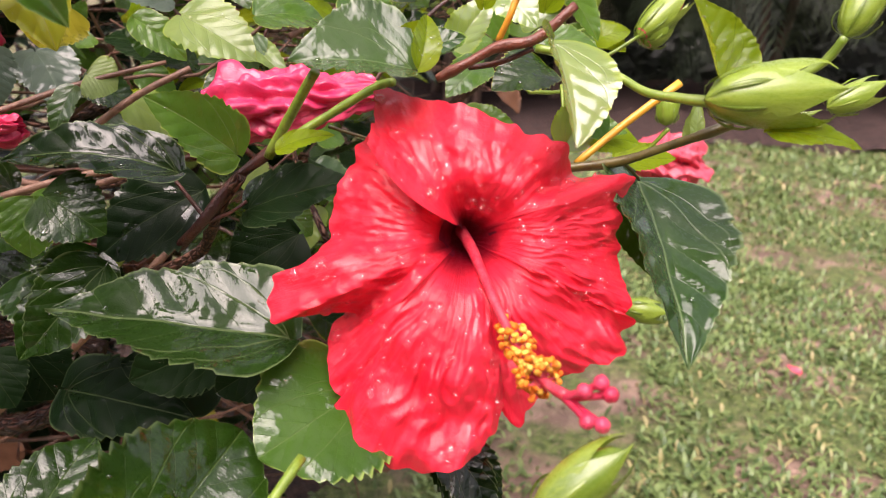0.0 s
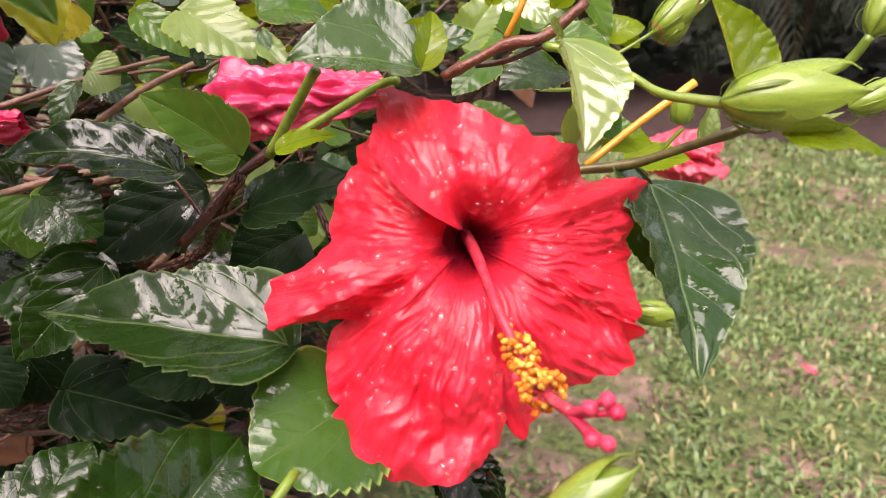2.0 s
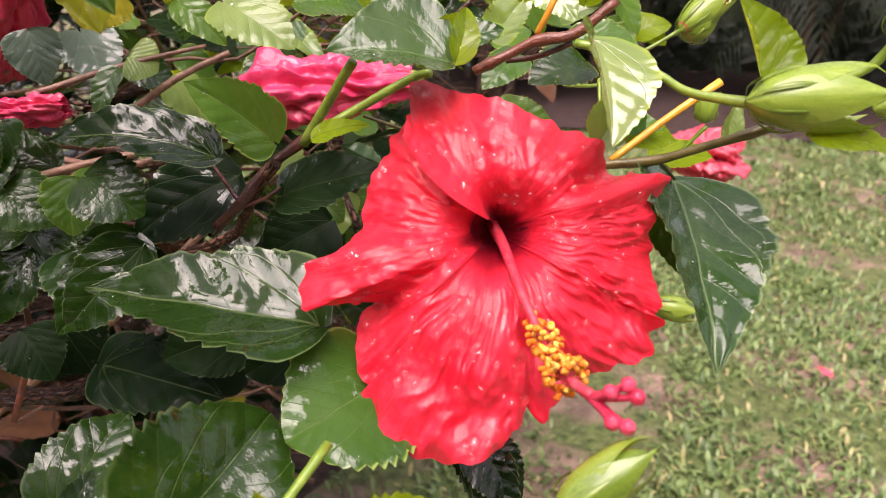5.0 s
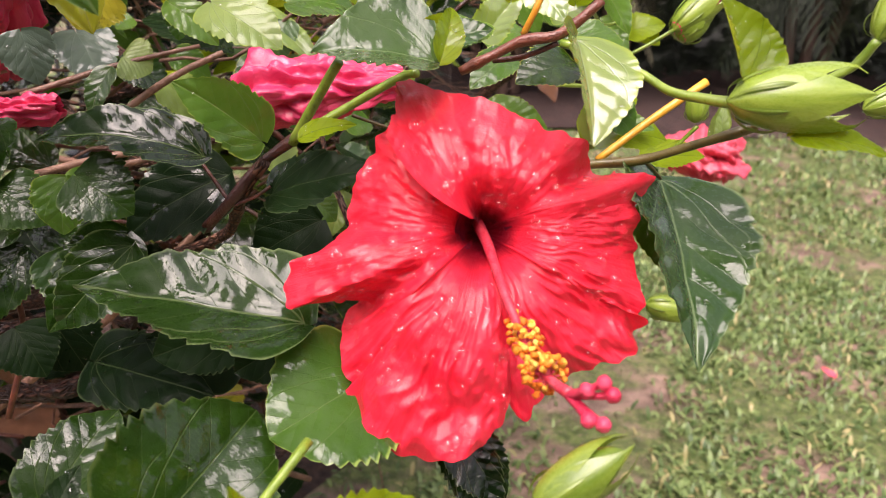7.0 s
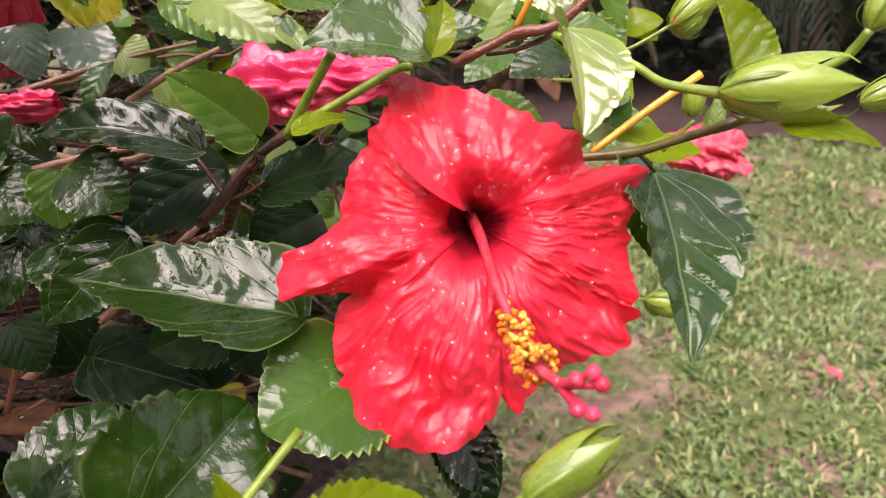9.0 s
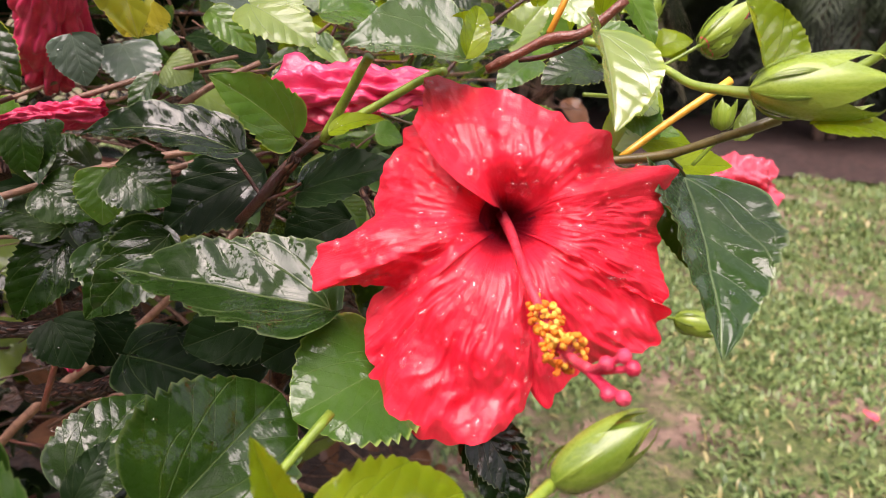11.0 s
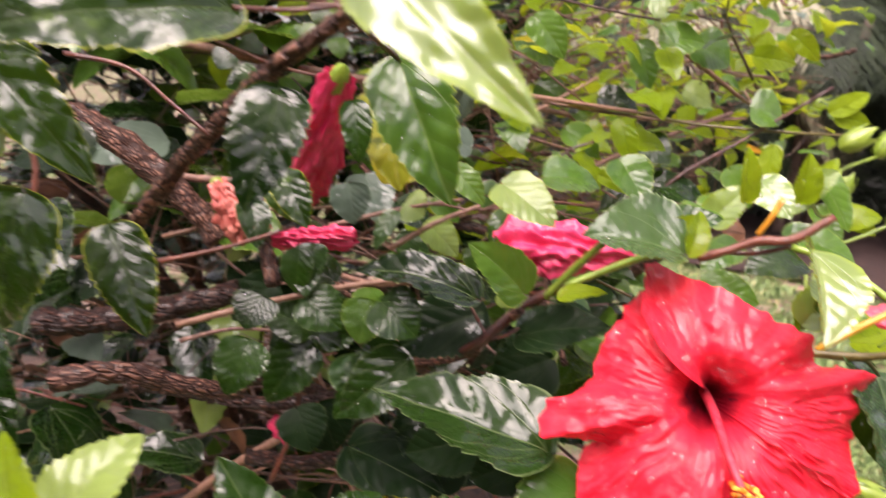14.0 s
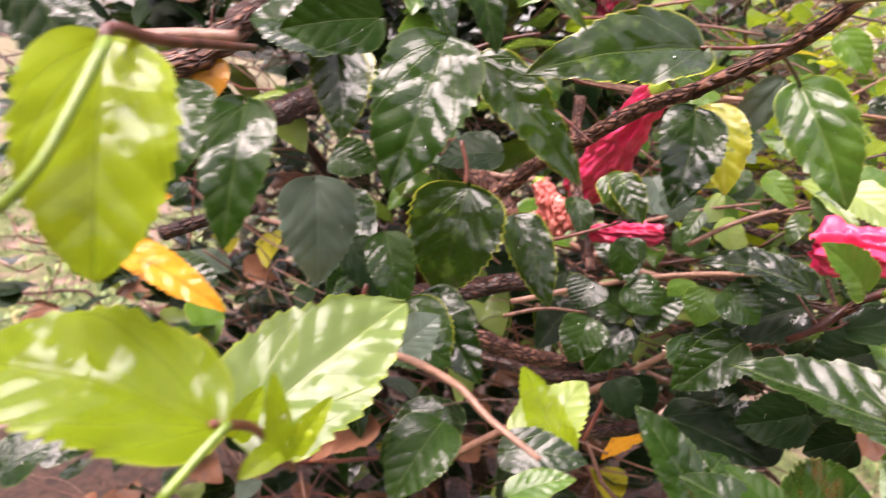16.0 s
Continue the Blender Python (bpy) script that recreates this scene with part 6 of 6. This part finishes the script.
stigma_lobe((0.0217, -0.0423, 0.0345), (0.0253, -0.0466, 0.0426))
stigma_lobe((0.0217, -0.0423, 0.0345), (0.0288, -0.0473, 0.0436))
anther_ring([(0.0073, -0.0208, 0.0062), (0.0108, -0.0291, 0.0143), (0.0151, -0.0370, 0.0244), (0.0178, -0.0397, 0.0285)])
throat_cup()
dew(flower)


# ---- inner growth of the shrub ----
def in_shrub(x, y, z):
    """True inside the uneven, rounded outline of the shrub."""
    wild = 0.16 * noise.noise(Vector((x * 3, y * 3, z * 3))) + 0.1 * noise.noise(Vector((x * 9, y * 9, z * 9)))
    return (abs(x + 0.45) / 0.8) ** 3 + (abs(y - 0.85) / 0.62) ** 3 + max(0.0, (z - 0.85) / 0.62) ** 3 < 1.0 + 2 * wild


def shrub_spot(rnd):
    """A place inside the shrub, behind the outer leaves."""
    while True:
        y = 0.36 + 1.1 * rnd.random() ** 1.2
        x = rnd.uniform(-1.3, 0.6)
        z = rnd.uniform(0.3, 1.45)
        if z > 0.92 + 0.05 * y:
            if x > -0.06 + 0.36 * (y - 0.3) or (z > 1.12 + 0.1 * y and x > -0.2):
                continue
        elif x > -0.05 + 0.03 * (y - 0.3) - 0.5 * max(0, 0.76 - z):
            continue
        if y < 0.42 and x > -0.3:
            continue
        if not in_shrub(x, y, z):
            continue
        return Vector((x, y, z))


VARIANTS = []
for k in range(6):
    lv, lf, lu, lr = leaf_data(0.055, 0.034 + 0.004 * (k % 3), 0.12 + 0.1 * (k % 2), 0.07 + 0.03 * (k % 3), 8, 0.1 * (k % 2), 900 + k, 3, point=0.85, quilt=0.3)
    VARIANTS.append((np.array(lv), lf, lu, lr))

rnd = random.Random(11)
KINDS = ["dark"] * 6 + ["deep"] * 3 + ["mid"] * 5 + ["edge"] * 3 + ["young"] * 2 + ["grey"] * 2 + ["pale"]
leaf_meshes = {}
for k, (lv, lf, lu, lr) in enumerate(VARIANTS):
    for kind in sorted(set(KINDS)):
        me = link_mesh("leaf", lv, lf, LEAF[kind], None, "", lu, rim=lr)
        leaf_meshes[kind, k] = me.data
        bpy.data.objects.remove(me)


def loose_pose(rnd, p, low=0.7, high=1.5):
    a = rnd.uniform(0, 6.283)
    tip = p + Vector((math.cos(a), math.sin(a), rnd.uniform(-1.1, 0.25)))
    up = Vector((rnd.uniform(-0.5, 0.5), rnd.uniform(-0.9, 0.3), 1.0))
    if p.x > -0.28 and p.z > 0.9:
        low, high = 0.35, 0.72
    return leaf_pose(p, tip, up) @ Matrix.Diagonal((*[rnd.uniform(low, high)] * 3, 1))


for i in range(190):
    p = shrub_spot(rnd)
    # light kinds at the lit right, dark kinds elsewhere as painted shade
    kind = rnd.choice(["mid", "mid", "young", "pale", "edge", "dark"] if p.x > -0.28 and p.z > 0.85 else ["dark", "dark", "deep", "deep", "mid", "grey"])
    share("leaf", leaf_meshes[kind, rnd.randrange(6)], loose_pose(rnd, p), shrub)

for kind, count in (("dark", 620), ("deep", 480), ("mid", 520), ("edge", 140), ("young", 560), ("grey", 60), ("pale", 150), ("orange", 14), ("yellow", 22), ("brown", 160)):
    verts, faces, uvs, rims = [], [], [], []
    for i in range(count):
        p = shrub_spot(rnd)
        # keeps the shade-coloured kinds out of the bright upper right
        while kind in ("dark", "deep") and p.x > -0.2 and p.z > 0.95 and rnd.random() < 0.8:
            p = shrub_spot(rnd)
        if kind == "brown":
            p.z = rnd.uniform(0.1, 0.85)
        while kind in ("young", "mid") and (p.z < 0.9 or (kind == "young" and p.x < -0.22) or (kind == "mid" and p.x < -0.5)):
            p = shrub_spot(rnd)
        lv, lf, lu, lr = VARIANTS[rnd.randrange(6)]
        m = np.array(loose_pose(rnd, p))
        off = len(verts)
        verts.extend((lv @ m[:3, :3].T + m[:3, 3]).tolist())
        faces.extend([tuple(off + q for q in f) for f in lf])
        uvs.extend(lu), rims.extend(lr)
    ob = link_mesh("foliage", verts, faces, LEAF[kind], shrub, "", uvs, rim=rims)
    ob["kind"] = "stuff"

def twig_path(rnd):
    """A thin, nearly level, crooked twig inside the shrub."""
    p = shrub_spot(rnd)
    d = Vector((rnd.uniform(-1, 1), rnd.uniform(-0.6, 0.6), rnd.uniform(-0.2, 0.4))).normalized() * rnd.uniform(0.12, 0.4)
    bend = Vector((rnd.uniform(-0.03, 0.03), rnd.uniform(-0.03, 0.03), rnd.uniform(-0.03, 0.03)))
    end = p + d
    if end.x > -0.02 + 0.3 * (end.y - 0.3) or end.y < 0.36 or (end.x > -0.06 and min(p.z, end.z) < 0.95):
        return None
    return [p, p + d * 0.33 + bend, p + d * 0.66 - bend * 0.6, end]


for i in range(300):
    pts = twig_path(rnd)
    if pts:
        r = rnd.choice((0.001, 0.0014, 0.0018, 0.0025, 0.004))
        stem(shrub, rnd.choice(("tan", "tan", "bark", "bark", "red")), (r, r * 0.6), *pts, name="twig", sides=6, steps=3)
for kind in ("tan", "old_twig", "red"):
    verts, faces = [], []
    for i in range(420):
        pts = twig_path(rnd)
        if pts:
            r = rnd.choice((0.0007, 0.001, 0.0014, 0.002))
            tv, tf = tube_data(pts, (r, r * 0.6), 5, 3, 0.15, i)
            faces.extend([tuple(len(verts) + q for q in f) for f in tf])
            verts.extend(tv)
    ob = link_mesh("twig_tangle", verts, faces, BARK[kind], shrub)
    ob["kind"] = "stuff"
verts, faces = [], []
for i in range(420):
    p = Vector((rnd.uniform(-0.55, 0.1), rnd.uniform(0.42, 1.0), rnd.uniform(0.86, 1.15)))
    d = Vector((rnd.uniform(-1, 1), rnd.uniform(-0.5, 0.5), rnd.uniform(-0.25, 0.5))).normalized() * rnd.uniform(0.06, 0.2)
    q = p + d
    if max(p.x, q.x) > -0.06 + 0.34 * (min(p.y, q.y) - 0.3) or min(p.y, q.y) < 0.4:
        continue
    bend = Vector((0, rnd.uniform(-0.01, 0.01), rnd.uniform(-0.015, 0.015)))
    r = rnd.choice((0.0007, 0.001, 0.0013))
    tv, tf = tube_data([p, p.lerp(q, 0.35) + bend, p.lerp(q, 0.7) - bend * 0.5, q], (r, r * 0.6), 5, 3, 0.15, i)
    faces.extend([tuple(len(verts) + k for k in f) for f in tf])
    verts.extend(tv)
ob = link_mesh("twig_tangle", verts, faces, BARK["tan"], shrub)
ob["kind"] = "stuff"
# inner fill of deep leaves, whose near-black colour stands in for shade
verts, faces, uvs, rims = [], [], [], []
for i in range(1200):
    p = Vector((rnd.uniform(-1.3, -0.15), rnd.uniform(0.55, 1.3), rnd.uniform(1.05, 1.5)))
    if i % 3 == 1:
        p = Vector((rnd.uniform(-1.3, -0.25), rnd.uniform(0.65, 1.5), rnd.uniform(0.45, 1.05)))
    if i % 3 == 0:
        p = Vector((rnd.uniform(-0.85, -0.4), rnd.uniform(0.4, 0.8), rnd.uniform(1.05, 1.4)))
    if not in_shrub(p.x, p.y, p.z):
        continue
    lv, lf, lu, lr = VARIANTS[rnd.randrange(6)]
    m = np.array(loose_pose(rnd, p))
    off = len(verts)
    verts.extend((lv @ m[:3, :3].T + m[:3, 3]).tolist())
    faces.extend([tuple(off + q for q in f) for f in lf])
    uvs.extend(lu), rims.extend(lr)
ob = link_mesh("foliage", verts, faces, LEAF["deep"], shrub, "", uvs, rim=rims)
ob["kind"] = "stuff"
# rain drops on the outer leaves
for ob in list(shrub.children):
    if ob.name.startswith("leaf") and ob.matrix_basis.translation.y < 0.33 and len(ob.data.vertices) == LEAF_ROWS * (2 * LEAF_COLS + 1):
        drop_rnd = random.Random(ob.name)
        for k in range(drop_rnd.randint(3, 7)):
            face = ob.data.polygons[drop_rnd.randrange(6, LEAF_ROWS - 8) * 2 * LEAF_COLS + drop_rnd.randrange(2, 2 * LEAF_COLS - 2)]
            r = 0.0003 + 0.0009 * drop_rnd.random() ** 2
            turn = Vector(face.normal).to_track_quat("Z", "Y").to_matrix().to_4x4()
            drop = share("water_drop", DROPS[k % 4], Matrix.Translation(face.center) @ turn @ Matrix.Diagonal((r, r * drop_rnd.uniform(0.9, 1.4), r, 1)), ob)
            drop.visible_shadow = False

# growth close behind the open flower
for i in range(130):
    y = rnd.uniform(0.36, 0.85)
    p = Vector((rnd.uniform(-0.17, -0.045 + 0.06 * (y - 0.3)), y, rnd.uniform(0.95 - 0.3 * y, 1.0 - 0.12 * y) - 0.05 * rnd.random()))
    # mostly dark kinds, their colour carrying the shade behind the flower
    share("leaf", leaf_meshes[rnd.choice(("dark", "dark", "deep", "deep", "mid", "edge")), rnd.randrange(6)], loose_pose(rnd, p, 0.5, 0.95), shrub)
for i in range(45):
    y = rnd.uniform(0.36, 0.9)
    p = Vector((rnd.uniform(-0.35, -0.12), y, rnd.uniform(0.95 - 0.4 * y, 0.98 - 0.1 * y)))
    q = Vector((rnd.uniform(-0.1, -0.03 + 0.05 * (y - 0.3)), y + rnd.uniform(-0.1, 0.1), p.z + rnd.uniform(-0.12, 0.1)))
    q.y = max(q.y, 0.36)
    r = rnd.choice((0.0012, 0.0016, 0.0022, 0.003))
    stem(shrub, rnd.choice(("tan", "bark", "red", "old_twig")), (r, r * 0.7), p, p.lerp(q, 0.4) + Vector((0, 0, rnd.uniform(-0.012, 0.012))), p.lerp(q, 0.7) + Vector((0, 0, rnd.uniform(-0.012, 0.012))), q, name="twig", sides=6, steps=3)
for i in range(7):
    foot = Vector((-0.62 + 0.07 * (i % 4), 0.85 + 0.08 * (i % 3), 0.0))
    a = 2.6 + i * 0.55
    d = Vector((math.cos(a), math.sin(a) * 0.6, 0))
    stem(shrub, "old" if i % 2 else "bark", (0.016, 0.012, 0.008, 0.005), foot, foot + d * 0.12 + Vector((0, 0, 0.35)), foot + d * 0.33 + Vector((0, 0, 0.7)), foot + d * 0.6 + Vector((0, 0, 0.95)), name="trunk")

# brown soil and litter, with the shrub's shade darkened into the colour
SHADED_LITTER = plain_material("leaf_litter", (0.025, 0.011, 0.007), (0.14, 0.07, 0.045), 45, 0.8, 1.0, 0.02, 0, None, 0, 6)
lit = [(0, 0.0, 0.05)]
for k in (1, 2, 3):
    for j in range(32):
        a = 2 * math.pi * j / 32
        r = k / 3 * (1 + 0.12 * math.sin(3 * a) + 0.06 * math.sin(7 * a))
        x, y = 1.1 * r * math.cos(a), 1.35 * r * math.sin(a)
        lit.append((x, y, ground_height(-1.15 + x, 1.3 + y) + (0.05, 0.045, 0.03, -0.02)[k]))
lit_faces = [(0, 1 + j, 1 + (j + 1) % 32) for j in range(32)] + [tuple(1 + 32 * k + q for q in (j, 32 + j, 32 + (j + 1) % 32, (j + 1) % 32)) for k in (0, 1) for j in range(32)]
litter = link_mesh("leaf_litter", lit, lit_faces, SHADED_LITTER, None, "", None, True, pose(-1.15, 1.3, 0))
tagged(litter, "soil and leaf litter under the shrub, coloured darker for its shade", "soil", "", "structure")


# ---- fallen petals, far bed, palms, fence ----
for x, y, a in ((0.98, 1.62, 20), (0.1, 1.75, 80), (0.36, 1.9, 10)):
    lv, lf, lu, lr = leaf_data(0.05, 0.035, 0.3, 0.1, 4, 0.2, 77)
    ob = link_mesh("fallen_petal", lv, lf, PINK, None, "", lu, True, pose(x, y, 0.03, 4, 6, a))
    tagged(ob, "faded pink petal fallen on the wet grass", "petal", "fallen petals")

MULCH = plain_material("red_brown_mulch", (0.03, 0.014, 0.012), (0.11, 0.055, 0.045), 18, 0.8, 1.0, 0.03, 0, None, 0, 6)
bed_verts = [(-1.6 + 12 * i / 40, 4.6 - 0.2 * (-3.6 + 12 * i / 40) + 0.1 * math.sin(i * 1.7) + (0 if j == 0 else (3.1 + 0.06 * i) * j / 6), 0.035 + ground_height(-1.6 + 12 * i / 40, 5.1) + (0.05 if 0 < j < 6 else 0) + 0.02 * math.sin(i * 3.1 + j * 2)) for j in range(7) for i in range(41)]
bed = link_mesh("planting_bed", bed_verts, grid_faces(7, 41), MULCH)
tagged(bed, "red-brown mulch bed at the edge of the lawn", "planting bed", "", "structure")

PALM_TRUNK = plain_material("palm_trunk", (0.06, 0.035, 0.025), (0.17, 0.1, 0.075), 9, 0.7, 0.8, 0.02)
PALM_LEAF = plain_material("palm_leaf", (0.008, 0.017, 0.006), (0.035, 0.055, 0.016), 14, 0.65, 0.3, 0.004, 0.15)
PALM_DRY = plain_material("palm_dry_leaf", (0.22, 0.19, 0.1), (0.42, 0.4, 0.28), 14, 0.5, 0.3, 0.004, 0.2)


def frond(parent, base, heading, length, rise, droop, material, seed, gap=0.035):
    rnd = random.Random(seed)
    pts = []
    for i in range(13):
        s = i / 12
        out = length * s * (1 - 0.15 * s)
        pts.append(Vector(base) + Vector((math.cos(heading) * out, math.sin(heading) * out, rise * s - droop * s * s)))
    verts, faces = tube_data(pts[::3], (0.012, 0.003), 6, 3)
    side = Vector((-math.sin(heading), math.cos(heading), 0))
    count = int(length / gap)
    for i in range(2, count):
        s = i / count
        f = s * 12
        k = min(int(f), 11)
        p = pts[k].lerp(pts[k + 1], f - k)
        ahead = (pts[k + 1] - pts[k]).normalized()
        for sgn in (-1, 1):
            ln = 0.42 * length * math.sin(math.pi * (0.15 + 0.8 * s)) * rnd.uniform(0.85, 1.1)
            d = (side * sgn * 0.8 + ahead * 0.6).normalized()
            b = len(verts)
            for q, w in ((0, 0.4), (0.4, 1.0), (0.75, 0.7), (1, 0.05)):
                c = p + d * ln * q + Vector((0, 0, -0.55 * ln * q * q))
                verts.append(c + ahead * 0.013 * w), verts.append(c - ahead * 0.013 * w)
            for q in range(3):
                faces.append((b + 2 * q, b + 2 * q + 1, b + 2 * q + 3, b + 2 * q + 2))
    return link_mesh("frond", verts, faces, material, parent)


def palm(x, y, height, lean, fronds, seed, length=1.5, dry=0, label="clumping palm with thin trunks and feathery arching fronds"):
    rnd = random.Random(seed)
    root = thing("palm", label, "palm", "palms behind the lawn", (x, y, 0))
    for k in range(3):
        top = Vector((lean * (k - 1) + rnd.uniform(-0.1, 0.1), rnd.uniform(-0.1, 0.1), height * rnd.uniform(0.85, 1.05)))
        pts = [Vector((0.12 * (k - 1), 0.06 * k, 0)), top * 0.5 + Vector((0.03, 0, 0)), top]
        verts, faces = tube_data(pts, (0.05, 0.042, 0.035), 10, 6, 0.1, seed + k)
        link_mesh("trunk", verts, faces, PALM_TRUNK, root)
        for i in range(fronds):
            frond(root, top, rnd.uniform(0, 6.283), length * rnd.uniform(0.8, 1.15), rnd.uniform(0.1, 0.8), rnd.uniform(0.7, 1.5), PALM_DRY if i < dry else PALM_LEAF, seed * 50 + 10 * k + i)
    return root


palm(2.7, 6.0, 1.7, 0.35, 7, 1, 1.3)
palm(1.2, 6.5, 1.9, 0.3, 7, 2, 1.5)
palm(4.3, 6.4, 2.0, 0.4, 7, 3, 1.5)
palm(0.1, 6.9, 1.6, 0.3, 7, 4, 1.4)
palm(0.2, 5.9, 1.75, 0.25, 6, 5, 1.2, 3)

# near-black green: the hedge's shade is put into its colour
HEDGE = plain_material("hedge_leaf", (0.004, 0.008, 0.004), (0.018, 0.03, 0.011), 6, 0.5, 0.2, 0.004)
rnd = random.Random(21)
verts, faces = [], []
for i in range(9000):
    x = rnd.uniform(-2.6, 11.0)
    z = rnd.uniform(0.0, 3.4)
    y = 7.6 + rnd.uniform(-0.45, 0.5) + 0.5 * noise.noise(Vector((x, z, 0))) + 0.1 * abs(x - 2)
    a, b, s = rnd.uniform(0, 6.28), rnd.uniform(-0.8, 0.8), rnd.uniform(0.06, 0.15)
    u = Vector((math.cos(a), math.sin(a) * 0.5, b)) * s
    v = Vector((-math.sin(a), 0.4, 0.6)).normalized() * s * 0.4
    k, c = len(verts), Vector((x, y, z))
    verts += [c - u, c + v, c + u, c - v]
    faces.append((k, k + 1, k + 2, k + 3))
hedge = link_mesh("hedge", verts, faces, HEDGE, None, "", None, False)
tagged(hedge, "dense hedge foliage closing off the garden, shade put into its colour", "hedge", "", "stuff")
# flat sheet added behind the leaves as the shade between them
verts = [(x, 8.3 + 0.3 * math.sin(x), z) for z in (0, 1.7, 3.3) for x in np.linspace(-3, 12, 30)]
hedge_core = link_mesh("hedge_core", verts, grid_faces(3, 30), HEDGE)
tagged(hedge_core, "near-black sheet behind the hedge leaves, standing in for shade", "hedge", "", "structure")

IRON = plain_material("dark_fence_paint", (0.02, 0.02, 0.025), (0.05, 0.05, 0.06), 40, 0.4, 0.2, 0.001)
fence = thing("metal_fence", "dark painted metal fence of thin upright bars", "fence", "", (-4.2, 4.6, 0))
bar_data = None
for i in range(34):
    verts, faces = ([(sx * 0.011, sy * 0.011, z) for z in (0.0, 1.15) for sx, sy in ((-1, -1), (1, -1), (1, 1), (-1, 1))], [(0, 1, 5, 4), (1, 2, 6, 5), (2, 3, 7, 6), (3, 0, 4, 7), (4, 5, 6, 7), (3, 2, 1, 0)])
    if bar_data is None:
        bar_data = link_mesh("bar", verts, faces, IRON, fence, "", None, False).data
        continue
    share("bar", bar_data, pose(0.11 * i, 0.045 * i, 0), fence)
for z in (0.15, 1.05):
    d = Vector((3.63, 1.485, 0))
    verts, faces = tube_data([(0, 0, z), d * 0.5 + Vector((0, 0, z)), d + Vector((0, 0, z))], (0.014, 0.014), 6, 2)
    link_mesh("rail", verts, faces, IRON, fence)


# ---- plain unseen walls, added behind the camera to block the low sky ----
SKY_BLOCKER = plain_material("weathered_wall", (0.03, 0.03, 0.022), (0.06, 0.055, 0.042), 3, 0.85, 0.4, 0.01)


def sky_blocker_wall(name, x0, y0, x1, y1, height, thick=0.2):
    d = Vector((x1 - x0, y1 - y0, 0))
    n = Vector((-d.y, d.x, 0)).normalized() * thick / 2
    foot = [Vector((x0, y0, 0)) - n, Vector((x1, y1, 0)) - n, Vector((x1, y1, 0)) + n, Vector((x0, y0, 0)) + n]
    verts = [p + Vector((0, 0, z)) for z in (-0.1, height) for p in foot]
    ob = link_mesh(name, verts, [(0, 1, 5, 4), (1, 2, 6, 5), (2, 3, 7, 6), (3, 0, 4, 7), (4, 5, 6, 7), (3, 2, 1, 0)], SKY_BLOCKER, None, "", None, False)
    return tagged(ob, "plain unseen wall added to block the low sky", "wall", "", "structure")


sky_blocker_wall("wall_south", -7.0, -3.0, 6.5, -3.0, 2.4)
sky_blocker_wall("wall_east", 6.6, -3.0, 6.6, 5.0, 2.4)
sky_blocker_wall("wall_west", -7.1, -3.0, -7.1, 2.0, 2.4)
